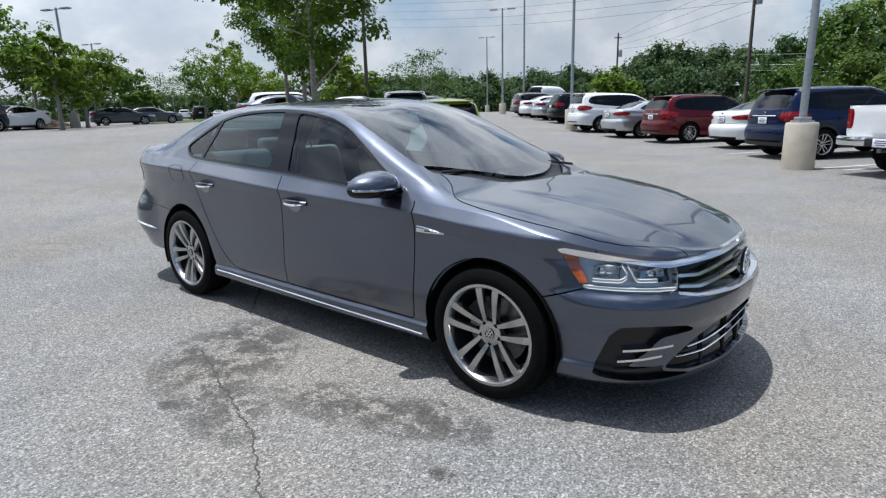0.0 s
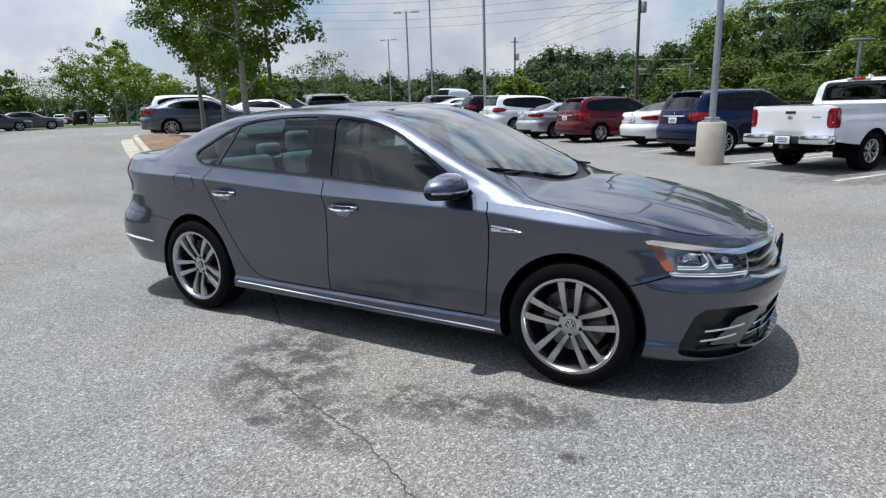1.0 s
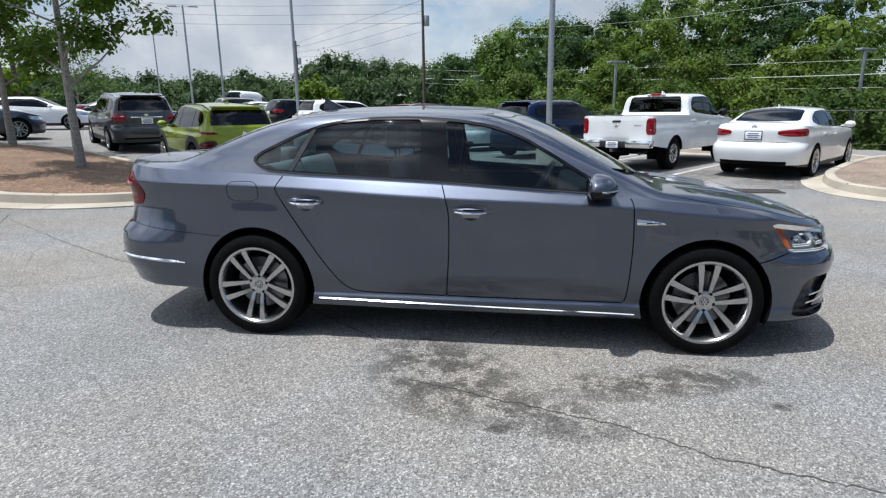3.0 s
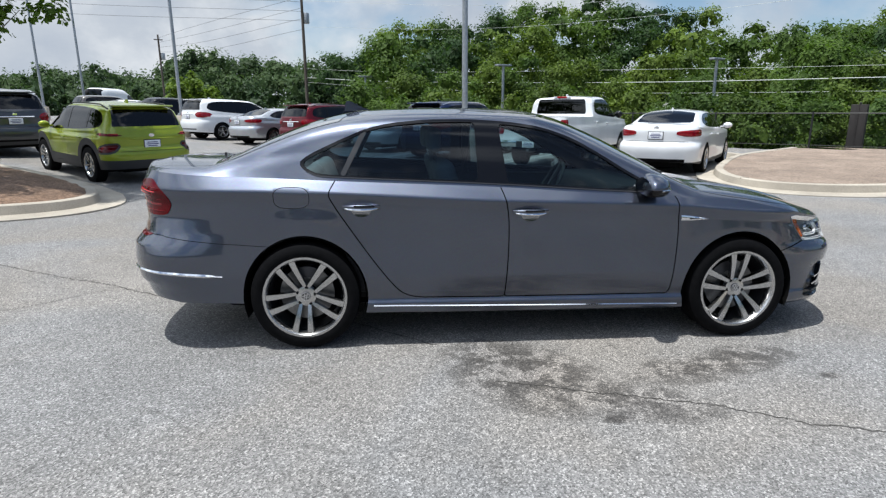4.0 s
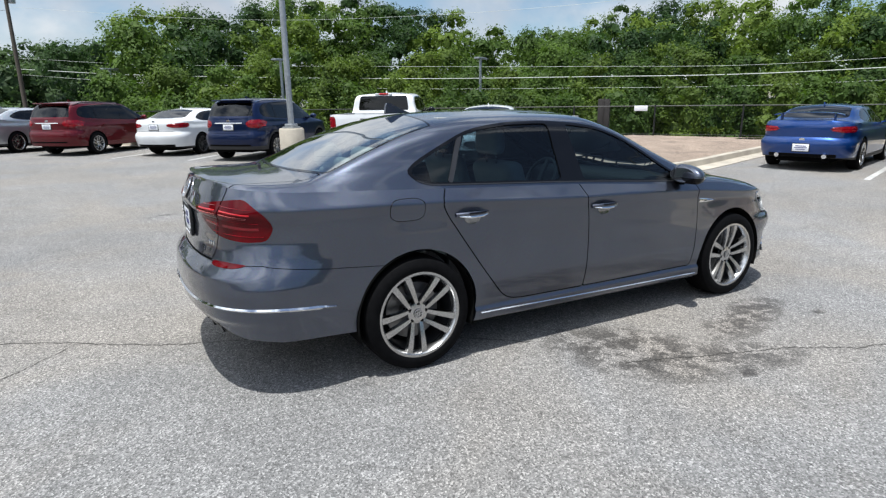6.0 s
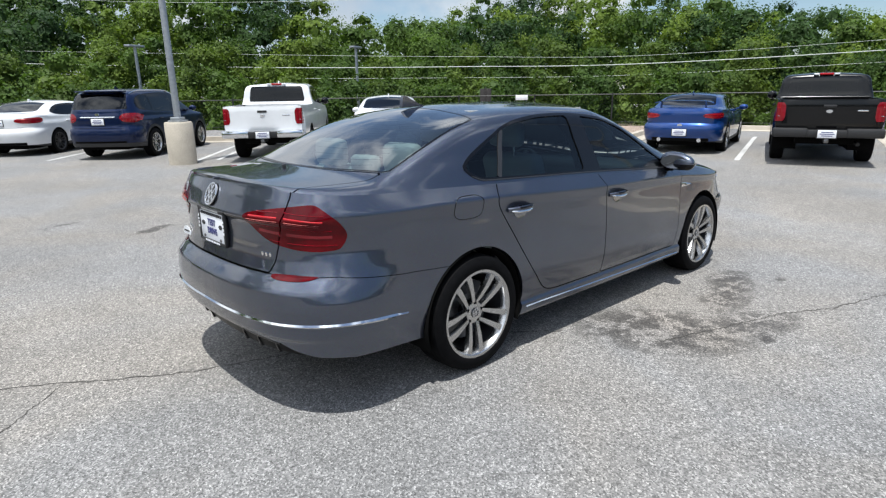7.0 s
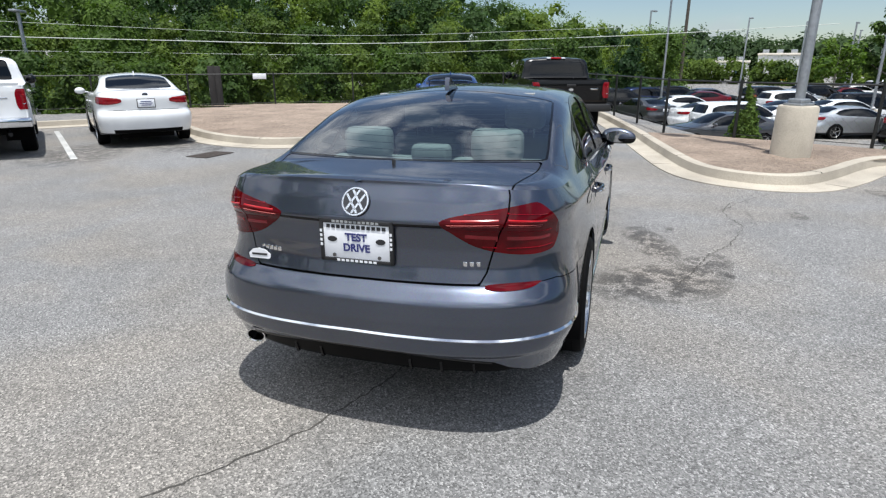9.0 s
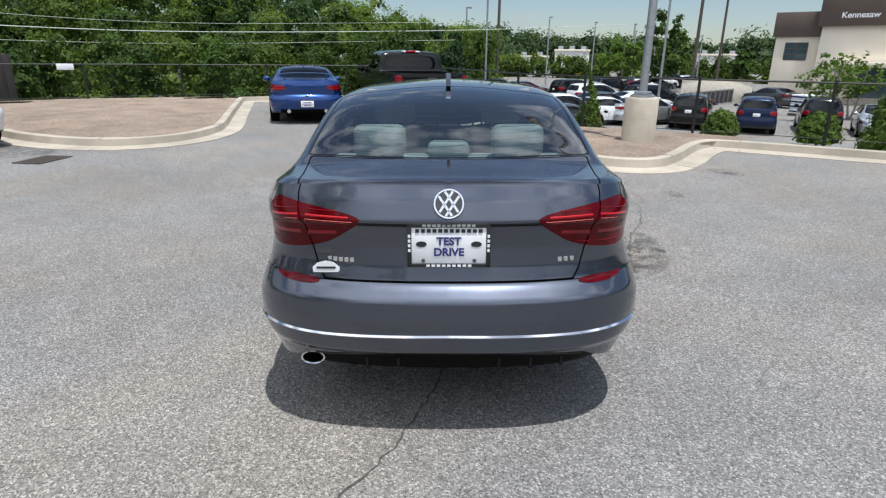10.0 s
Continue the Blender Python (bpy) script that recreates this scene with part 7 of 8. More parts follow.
# ---------------------------------------------------------------- lamp posts, fence, utility lines
def lamp_post(x, y, height, label, arms=2, base=True, radius=0.075, z=None, turn=40):
    """A tall square-armed lot lamp on a round concrete foot."""
    z = ground_z(x, y) if z is None else z
    root = thing("lamp_post", pose(x, y, z, 0, 0, turn), label, "lamp post", "lot lamp posts")
    foot = 0.0
    if base:
        foot = 0.95
        part("concrete_base", lathe([(0.0, -0.1), (0.305, -0.1), (0.305, 0.91), (0.285, 0.95), (0.0, 0.95)], 40), CONCRETE, root, "round weathered concrete foot")
        part("base_cover", add_box(box(-0.16, 0.16, -0.16, 0.16, 0.95, 0.99, 0.008), -0.12, 0.12, -0.12, 0.12, 0.99, 1.06, 0.02), GALV, root)
    part("shaft", lathe([(0.0, foot), (radius, foot), (radius * 0.8, height), (0.0, height)], 14 if height < 6 else 16), GALV, root)
    for k in range(arms):
        s = 1 if k == 0 else -1
        part("arm", tube([(0, 0, height - 0.1), (s * 0.5, 0, height - 0.08)], 0.03, 8), GALV, root)
        head = part("lamp_head", box(min(s * 0.45, s * 1.15), max(s * 0.45, s * 1.15), -0.17, 0.17, height - 0.13, height - 0.03, 0.03), GALV, root)
        part("lens", box(min(s * 0.55, s * 1.05), max(s * 0.55, s * 1.05), -0.12, 0.12, height - 0.138, height - 0.128), PLATE_WHITE, head)
    return root


lamp_post(1.13, 11.05, 10.5, "grey steel lamp post on a round concrete foot")
lamp_post(6.45, -3.62, 10.5, "grey steel lamp post on a round concrete foot in mulch", z=0.02)
lamp_post(-10.2, 23.6, 10.5, "grey steel lamp post on a round concrete foot")
lamp_post(-20.5, 36.5, 10.0, "tall grey twin-head lamp post")
for x, y, top in ((-26.7, 43.2, 9.93), (-44.6, 67.2, 11.0), (-40.5, 12.6, 8.3), (-62, 23, 8.7), (-80, 32, 8.9)):
    lamp_post(x, y, top - ground_z(x, y), "tall grey twin-head lamp post", base=True, radius=0.09, turn=20)


def fence_run(name, points, label, height=1.13, every=2.4):
    """A black chain-link fence: posts, rails and wire mesh."""
    root = thing(name, pose(0, 0, 0), label, "fence", "", "structure")
    p = np.array(points, float)
    seg = np.hypot(*np.diff(p, axis=0).T)
    dist = np.concatenate([[0], np.cumsum(seg)])
    at = lambda d: np.array([np.interp(d, dist, p[:, 0]), np.interp(d, dist, p[:, 1])])
    n = int(dist[-1] / every)
    posts = [at(d) for d in np.linspace(0, dist[-1], n + 1)]
    z = [max(ground_z(*q) + 0.13, q2) for q, q2 in zip(posts, [-9] * len(posts))]
    tops = [(q[0], q[1], zz + height) for q, zz in zip(posts, z)]
    for q, zz in zip(posts, z):
        part("post", tube([(q[0], q[1], zz - 0.3), (q[0], q[1], zz + height + 0.05)], 0.032, 8), FENCE_BLACK, root)
    for dz, r in ((0.0, 0.021), (-height + 0.08, 0.008)):
        part("rail", tube([(a, b, c + dz) for a, b, c in tops], r, 6), FENCE_BLACK, root)
    bm = bmesh.new()
    for (q, zz), (q2, z2) in zip(zip(posts, z), zip(posts[1:], z[1:])):
        wide = np.linalg.norm(q2 - q)
        k = int(wide / 0.16)
        for i in range(-7, k + 1):
            for s in (1, -1):
                u0, u1 = i * 0.16, i * 0.16 + height - 0.06
                if s < 0:
                    u0, u1 = u1, u0
                v0, v1 = 0.04, height - 0.02
                pts = []
                for u, v in ((u0, v0), (u1, v1)):
                    pts.append((u, v))
                (ua, va), (ub, vb) = pts
                def clip(u, v, uo, vo):
                    if u < 0:
                        t = (0 - u) / (uo - u)
                        return 0.0, v + (vo - v) * t
                    if u > wide:
                        t = (wide - u) / (uo - u)
                        return wide, v + (vo - v) * t
                    return u, v
                if (ua < 0 and ub < 0) or (ua > wide and ub > wide):
                    continue
                a1, b1 = clip(ua, va, ub, vb), clip(ub, vb, ua, va)
                def place(t):
                    w = t[0] / wide
                    c = q + (q2 - q) * w
                    return Vector((c[0], c[1], zz + (z2 - zz) * w + t[1]))
                A, B = place(a1), place(b1)
                if (B - A).length < 0.05:
                    continue
                side = Vector((0, 0, 0.0012))
                vs = [bm.verts.new(A - side), bm.verts.new(B - side), bm.verts.new(B + side), bm.verts.new(A + side)]
                bm.faces.new(vs)
    part("wire_mesh", bm, FENCE_BLACK, root, smooth=0)
    return root


fence_run("fence_east", [(20.0, 1.1), (14.2, -0.9), (9.55, -2.15), (7.25, -6.55), (3.4, -13.0), (-3, -24)], "black chain-link fence above the lower lot")
fence_run("fence_north", [(-26, 52), (-8, 34.5), (3.5, 22.8), (13.1, 14.6), (16.3, 11.0), (18.8, 6.0), (20.0, 1.1)], "black chain-link fence along the woods", every=2.9)


def fence_sign(m):
    root = thing("fence_sign", m, "small white notice hung on the black fence", "sign")
    part("panel", box(-0.24, 0.24, -0.006, 0.006, -0.1, 0.1, 0.003), PLATE_WHITE, root)
    for z in (0.03, -0.03):
        part("writing_bar", box(-0.18, 0.18, -0.009, -0.006, z - 0.012, z + 0.012), DASH, root)


def gate_cabinet(m):
    """A tall brown metal gate post pair with a round pale plate."""
    root = thing("fence_cabinet", m, "tall dark brown metal cabinet at the fence with oval plate", "cabinet")
    for x in (-0.34, 0.34):
        part("door", box(x - 0.32, x + 0.32, -0.25, 0.25, -0.2, 1.75, 0.02), BROWN_METAL, root)
    part("seam_post", box(-0.03, 0.03, -0.27, 0.27, -0.2, 1.82, 0.01), BROWN_METAL, root)
    bm = lathe([(0.0, 0.0), (0.1, 0.0), (0.1, 0.02), (0.0, 0.02)], 24)
    bm.transform(pose(0.6, -0.26, 0.75, 90, 0, 0) @ Matrix.Diagonal((0.7, 2.6, 1, 1)))
    part("oval_plate", bm, PLATE_WHITE, root)


# ---------------------------------------------------------------- trees and woods
RNG = np.random.default_rng(7)


def leaves(name, centres, normals, sizes, material, parent=None, aspect=0.62, label=""):
    """Many small folded leaves as one mesh: two triangles hinged on the midrib."""
    n = len(centres)
    nrm = normals / (np.linalg.norm(normals, axis=1)[:, None] + 1e-9)
    other = RNG.normal(size=(n, 3))
    along = np.cross(nrm, other)
    along /= np.linalg.norm(along, axis=1)[:, None] + 1e-9
    across = np.cross(nrm, along)
    s = sizes[:, None]
    tip, root_ = centres + along * s * 0.5, centres - along * s * 0.5
    lift = nrm * s * 0.12
    a, b = centres + across * s * aspect * 0.5 + lift, centres - across * s * aspect * 0.5 + lift
    v = np.stack([root_, a, tip, b], 1).reshape(-1, 3)
    idx = np.arange(n)[:, None] * 4
    tris = np.concatenate([idx + np.array([[0, 1, 2]]), idx + np.array([[0, 2, 3]])], 1).reshape(-1)
    me = bpy.data.meshes.new(name)
    me.vertices.add(len(v))
    me.vertices.foreach_set("co", v.astype(np.float32).ravel())
    me.loops.add(len(tris))
    me.loops.foreach_set("vertex_index", tris.astype(np.int32))
    me.polygons.add(len(tris) // 3)
    me.polygons.foreach_set("loop_start", np.arange(0, len(tris), 3, dtype=np.int32))
    me.update(calc_edges=True)
    me.materials.append(material)
    ob = new(name, me)
    if parent:
        ob.parent = parent
    return tagged(ob, label)


def on_lobes(lobes, count, droop=0.2, depth=0.35, lot=False):
    """Places and facings over the outsides of lobes (x, y, z, rx, rz); lot: mostly on the sides that look at the lot."""
    lobes = np.array(lobes, float)
    weight = lobes[:, 3] ** 2
    pick = RNG.choice(len(lobes), count, p=weight / weight.sum())
    d = RNG.normal(size=(count, 3))
    d /= np.linalg.norm(d, axis=1)[:, None]
    d[:, 2] = np.where(d[:, 2] < -0.35, -d[:, 2], d[:, 2])
    r = 1 - depth * RNG.random(count) ** 1.6
    l = lobes[pick]
    if lot:
        back = (d[:, :2] * l[:, :2]).sum(1) > 0.35 * np.linalg.norm(l[:, :2], axis=1)
        d[:, :2] = np.where(back[:, None], -d[:, :2], d[:, :2])
    bumps = 1 + 0.16 * np.sin(d[:, 0] * 7 + pick) * np.cos(d[:, 1] * 6 + pick * 2)
    c = l[:, :3] + d * np.stack([l[:, 3], l[:, 3], l[:, 4]], 1) * (r * bumps)[:, None]
    facing = d + RNG.normal(scale=0.3, size=(count, 3)) + np.array([0, 0, droop])
    return c, facing


def blob(bm, x, y, z, rx, rz, wob=0.2):
    """A lumpy dark heart inside a crown, so that it is not seen through."""
    b = bmesh.new()
    bmesh.ops.create_icosphere(b, subdivisions=1, radius=1.0)
    k = RNG.random(3) * 6
    for v in b.verts:
        c = v.co
        f = 1 + wob * math.sin(c.x * 4 + k[0]) * math.cos(c.y * 4 + k[1]) + wob * 0.6 * math.sin(c.z * 6 + k[2])
        v.co = Vector((x + c.x * rx * f, y + c.y * rx * f, z + c.z * rz * f))
    merge(bm, b)


def woods(name, trees, leaf, count, material, label):
    """A stand of trees seen from afar as one mass of leaf sprays; trees are (x, y, base z, height, radius)."""
    lobes = []
    for x, y, z, h, r in trees:
        n = int(8 + h * 1.0)
        for i in range(n):
            f = (i + RNG.random()) / n
            a = i * 2.4 + RNG.random()
            wide = r * math.sqrt(max(0.05, 1 - ((f - 0.42) / 0.66) ** 2))
            rx = r * RNG.uniform(0.26, 0.58)
            lobes.append((x + math.cos(a) * wide * RNG.uniform(0.3, 0.85), y + math.sin(a) * wide * RNG.uniform(0.3, 0.85), z + h * (0.1 + 0.9 * f) - rx * 0.75, rx, rx * RNG.uniform(0.7, 1.05)))
    spray = 8
    base, way = on_lobes(lobes, count // spray, 0.3, 0.4, True)
    c = np.repeat(base, spray, 0) + RNG.normal(scale=leaf * 1.1, size=(len(base) * spray, 3)) * np.array([1, 1, 0.8])
    d = np.repeat(way, spray, 0) + RNG.normal(scale=0.4, size=(len(base) * spray, 3))
    ob = leaves(name, c, d, leaf * (0.5 + 0.95 * RNG.random(len(c))), material, None, 0.62)
    tagged(ob, label, "woods", kind="stuff")
    inner, facing = on_lobes([(x, y, z, rx * 0.72, rz * 0.72) for x, y, z, rx, rz in lobes], count // 6, 0.0, 0.6, True)
    h = leaves(name + "_inner_growth", inner, facing, leaf * 3.2 * (0.6 + 0.8 * RNG.random(len(inner))), material, ob, 0.7)
    tagged(h, kind="stuff")


def skyline(az, table):
    return float(np.interp(az, [a for a, _ in table], [e for _, e in table]))


def belt(az0, az1, radius, table, step, spread, share, width, low=-1.9):
    """Trees along an arc about the lot whose tops reach a share of the skyline's angle, as (x, y, base, height, radius)."""
    out = []
    az = az0
    while az < az1:
        r = radius + RNG.uniform(-spread, spread)
        a = radians(az)
        top = 1.5 + r * math.tan(radians(skyline(az, table))) * (share + RNG.uniform(-0.09, 0.05))
        out.append((-1.0 + r * math.cos(a), -2.5 + r * math.sin(a), low, max(2.0, top - low), width * RNG.uniform(0.75, 1.25)))
        az += math.degrees(step / r) * RNG.uniform(0.7, 1.3)
    return out


SKY_NEAR = [(-6, 3.0), (2, 3.4), (6, 4.0), (9, 5.1), (12, 5.6), (22, 7.2), (35, 8.4), (45, 8.7), (46.3, 8.3), (48.5, 6.4), (54, 6.9), (60, 7.3), (62.5, 9.1), (66, 9.5), (72, 10.1), (77, 9.5), (80, 9.0), (84, 8.1), (89, 8.0), (90.5, 7.3), (92, 5.2), (97, 5.0)]
SKY_FAR = [(90, 4.9), (98, 5.0), (104, 4.7), (107, 5.4), (110, 4.2), (112.6, 3.3), (114.4, 3.6), (117, 3.7), (124, 3.2), (131, 3.6), (136, 3.0), (150, 2.4), (175, 2.4)]
SKY_EAST = [(-45, 2.2), (-30, 2.5), (-26.5, 2.4), (-24, 1.5), (-20, 1.9), (-15, 2.2), (-10, 2.1), (-7.3, 2.4), (-5, 2.9), (-3.8, 3.5), (-1.5, 3.0), (0.7, 2.9), (4, 3.7)]
stand_ = belt(0, 96, 54, SKY_NEAR, 2.4, 3.0, 1.03, 3.0) + belt(4, 93, 45, SKY_NEAR, 2.6, 2.5, 0.9, 2.8)
kinds = [(x * 0.31 + y * 0.17 + k * 1.37) % 3 for k, (x, y, *_) in enumerate(stand_)]
for first, material, words in ((0, LEAF_DARK, "dark green oaks in the dense woods beyond the fence"), (1, LEAF_WOOD, "mid-green summer trees in the woods beyond the fence"), (2, LEAF_LIGHT, "yellow-green sunlit trees in the woods beyond the fence")):
    woods("woods", [tree for tree, kind_ in zip(stand_, kinds) if int(kind_) == first], 0.2, 88000, material, words)
stand_ = belt(10, 94, 37, SKY_NEAR, 2.6, 2.0, 0.55, 2.3) + belt(24, 92, 30, SKY_NEAR, 2.2, 1.6, 0.25, 1.7)
for first, material, words in ((0, LEAF_WOOD, "darker undergrowth at the edge of the woods"), (1, LEAF_EDGE, "bright undergrowth at the edge of the woods")):
    woods("woods_edge", stand_[first::2], 0.16, 72000, material, words)
woods("far_woods", belt(91, 146, 150, SKY_FAR, 6.0, 10.0, 1.0, 7.0, -3) + belt(91, 142, 110, SKY_FAR, 5.5, 8.0, 0.75, 5.5, -3), 0.6, 110000, LEAF_HAZED, "distant wooded hills with haze-tinted leaves")
woods("west_woods", belt(146, 180, 170, SKY_FAR, 9.0, 10.0, 0.9, 8.0, -3), 1.0, 16000, LEAF_HAZED, "low distant tree line to the west")
woods("east_woods", belt(-48, 4, 190, SKY_EAST, 8.0, 12.0, 1.0, 9.5, -4) + belt(-2, 7, 125, SKY_EAST, 6.0, 6.0, 0.75, 6.0, -4), 0.85, 55000, LEAF_HAZED, "distant tree line behind the lower lots")
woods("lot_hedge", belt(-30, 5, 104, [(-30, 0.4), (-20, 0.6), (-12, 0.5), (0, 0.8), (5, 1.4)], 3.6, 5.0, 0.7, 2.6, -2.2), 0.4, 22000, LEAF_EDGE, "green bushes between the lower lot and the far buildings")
woods("behind_woods", belt(180, 312, 120, [(180, 3.5), (200, 6.5), (240, 8.5), (280, 8.0), (312, 5.0)], 9.0, 10.0, 0.96, 9.0, -3), 1.3, 30000, LEAF_HAZED, "tree line behind the lot")


def broad_tree(x, y, height, radius, stem, label, material, count, leaf, clear=0.28, stems=1, group="lot trees", z=None, lean=0.0, vase=False):
    """A tree with tapered trunk, limbs and a ragged crown of single leaves."""
    z = ground_z(x, y) + 0.12 if z is None else z
    root = thing("tree", pose(x, y, z), label, "tree", group)
    bm, tips = bmesh.new(), []
    for s in range(stems):
        a0 = s * 6.28 / stems + 0.6
        out = 0.0 if stems == 1 else 0.16
        top = Vector((math.cos(a0) * out * 3 + lean, math.sin(a0) * out * 3, height * 0.86))
        pts, rad = [], []
        for k in range(8):
            f = k / 7
            p = Vector((math.cos(a0) * out * (0.4 + f), math.sin(a0) * out * (0.4 + f), 0)).lerp(top, f)
            p += Vector((RNG.normal() * 0.045, RNG.normal() * 0.045, 0)) * (f * 1.2)
            pts.append(p)
            rad.append(stem * (1.0 - 0.86 * f) * (1.25 if k == 0 else 1.0))
        tube(pts, rad, 9, bm)
        for k in range(int(11 / stems) + 5):
            f = clear + (0.95 - clear) * (k + RNG.random() * 0.6) / (int(11 / stems) + 5)
            base = Vector(pts[min(7, int(f * 7))]).lerp(Vector(pts[min(7, int(f * 7) + 1)]), f * 7 % 1)
            a = k * 2.4 + RNG.random() + s
            reach = radius * (1.0 - 0.55 * ((f - clear) / (1 - clear)) ** 1.4) * RNG.uniform(0.65, 1.05)
            if vase:
                reach = radius * float(np.interp((f - clear) / (1 - clear), [0, 0.25, 0.6, 1.0], [0.75, 0.9, 1.0, 0.5])) * RNG.uniform(0.7, 1.05)
            end = base + Vector((math.cos(a) * reach, math.sin(a) * reach, reach * RNG.uniform(0.45, 0.9)))
            mid = base.lerp(end, 0.5) + Vector((0, 0, -0.06 * reach))
            r0 = stem * 0.36 * (1.1 - f)
            tube([base, mid, end], [r0, r0 * 0.65, r0 * 0.2], 5, bm)
            for t in (0.45, 0.7, 0.9, 1.05):
                tips.append((*(base.lerp(end, t) + Vector(RNG.normal(scale=0.12 * reach, size=3))), reach * 0.34 * RNG.uniform(0.7, 1.2), reach * 0.3))
    part("trunk", bm, BARK, root, "grey-brown trunk and limbs")
    c, d = on_lobes(tips, count, 0.5, 0.75)
    leaves("crown", c, d, leaf * (0.6 + 0.8 * RNG.random(count)), material, root, 0.75, "green leaves")
    return root


for x, y, h, r, n in ((-8.02, 5.98, 7.4, 2.05, 17000), (-12.4, 9.2, 7.0, 1.8, 12000), (-14.8, 10.35, 7.0, 1.8, 12000)):
    broad_tree(x, y, h, r, 0.088, "young leafy tree in the pine straw bed", LEAF_TREE, n, 0.1, 0.25, vase=True)
BRIGHT, MID, DARK = (LEAF_BRIGHT, "bright green feathery tree in a far bed"), (LEAF_TREE, "leafy tree beside the far lot"), (LEAF_WOOD, "dark tall leafy tree far off")
for x, y, h, r, (mat, lab) in ((-40.5, 8.7, 7.5, 2.6, MID), (-43.1, 11.4, 6.8, 2.5, MID), (-33.5, 9.4, 5.8, 1.4, BRIGHT), (-39.3, 12.9, 5.2, 2.2, BRIGHT), (-48.3, 17.1, 5.5, 2.4, DARK), (-70.8, 28.1, 8.5, 3.0, DARK), (-51.8, 21.7, 4.9, 1.8, MID), (-121.5, 61.5, 9.0, 6.0, DARK),
                               (-101.5, 56.1, 13.8, 4.4, DARK), (-56.8, 34.2, 10.5, 2.3, BRIGHT), (-51.7, 32.1, 6.8, 3.0, BRIGHT), (-46.3, 31.3, 5.0, 2.6, BRIGHT), (-58.0, 32.0, 6.0, 3.0, MID), (-30.7, 26.9, 4.8, 2.3, BRIGHT), (-33.0, 31.7, 4.0, 1.8, BRIGHT), (-52, 62, 9.0, 4.5, DARK), (-15, 40, 3.4, 1.6, BRIGHT)):
    broad_tree(x, y, h, r, 0.12, lab, mat, 2300, 0.27, 0.22, group="far lot trees", z=ground_z(x, y) - 0.02)
broad_tree(61.3, -23.3, 8.6, 2.7, 0.25, "large dark tree beyond the lower lot", LEAF_WOOD, 4500, 0.36, 0.15, group="far trees", z=-1.7)
broad_tree(57.7, -18.0, 5.6, 2.2, 0.12, "small round tree in the lower lot", LEAF_TREE, 1500, 0.35, 0.3, group="far trees", z=-1.7)
broad_tree(72, -37, 4.6, 1.6, 0.2, "leafy tree beyond the lower lot", LEAF_WOOD, 1500, 0.5, 0.2, group="far trees", z=-1.7)
broad_tree(29.0, -21.4, 3.9, 1.4, 0.07, "thin young tree by the building", LEAF_TREE, 900, 0.2, 0.35, group="far trees", z=-1.7, stems=3)
broad_tree(31.5, -24.5, 3.6, 1.3, 0.07, "young tree by the building", LEAF_TREE, 1200, 0.2, 0.3, group="far trees", z=-1.7, stems=2)


def shrub(x, y, height, radius, cone, label):
    """A clipped evergreen: a cone or a mound of fine leaves on a short stem."""
    z = ground_z(x, y)
    z = max(z, -0.25)
    root = thing("shrub", pose(x, y, z), label, "shrub", "shrubs below the fence")
    part("stem", tube([(0, 0, -0.4), (0, 0, height * 0.5)], [0.04, 0.02], 7), BARK, root)
    lobes = []
    for k in range(9):
        f = k / 8
        r = radius * ((1.05 - f) if cone else math.sqrt(max(0.1, 1 - (f * 0.95) ** 2))) * 0.75 + 0.05
        for j in range(1 if r < 0.2 else 4):
            a = j * 1.57 + k
            lobes.append((math.cos(a) * r * 0.45, math.sin(a) * r * 0.45, 0.1 + f * (height - 0.2), r * 0.66, height * 0.13))
    heart = bmesh.new()
    for l in lobes:
        blob(heart, l[0], l[1], l[2], l[3] * 0.8, l[4] * 0.8)
    part("inner_growth", heart, LEAF_SHRUB, root, smooth=0)
    c, d = on_lobes(lobes, 2600, 0.2, 0.3)
    leaves("foliage", c, d, 0.075 * (0.6 + 0.8 * RNG.random(2600)), LEAF_SHRUB, root, 0.5)


shrub(9.35, -3.35, 1.35, 0.36, True, "narrow cone-shaped evergreen shrub")
shrub(8.25, -6.0, 0.68, 0.44, False, "rounded evergreen shrub below the fence")
shrub(7.35, -7.6, 0.72, 0.5, False, "rounded evergreen shrub below the fence")
shrub(6.75, -8.6, 1.7, 0.62, True, "cone-shaped evergreen shrub below the fence")


# ---------------------------------------------------------------- utility poles and cables
def utility_pole(x, y, height, label, z=-1.8):
    root = thing("utility_pole", pose(x, y, z, 0, 0, 35), label, "utility pole", "utility poles")
    part("shaft", lathe([(0.0, 0), (0.17, 0), (0.11, height), (0.0, height)], 12), WOOD_POLE, root)
    part("crossarm", box(-0.55, 0.55, -0.06, 0.06, height - 0.7, height - 0.58, 0.01), WOOD_POLE, root)
    for s in (-0.48, -0.2, 0.2, 0.48):
        part("insulator", lathe([(0, 0), (0.05, 0), (0.03, 0.16), (0, 0.16)], 8), PLATE_WHITE, root).location = (s, 0, height - 0.58)
    part("transformer", lathe([(0, 0), (0.26, 0), (0.28, 0.05), (0.28, 0.8), (0.24, 0.9), (0, 0.9)], 18), GALV, root).location = (0.36, 0, height - 3.2)
    return root


utility_pole(-8.3, 52.0, 14.0, "tall weathered wooden utility pole with transformer")
utility_pole(-31.0, 80.0, 13.0, "weathered wooden utility pole far off")
utility_pole(-32.1, 31.35, 11.5, "weathered wooden utility pole behind the trees", z=0.7)
utility_pole(26.0, -72.0, 14.0, "weathered wooden utility pole far off")
for x, y, h in ((55.1, -4.9, 13.0), (50.9, -22.5, 13.5), (68.4, -32.5, 14.0)):
    utility_pole(x, y, h, "wooden utility pole beyond the lower lot")


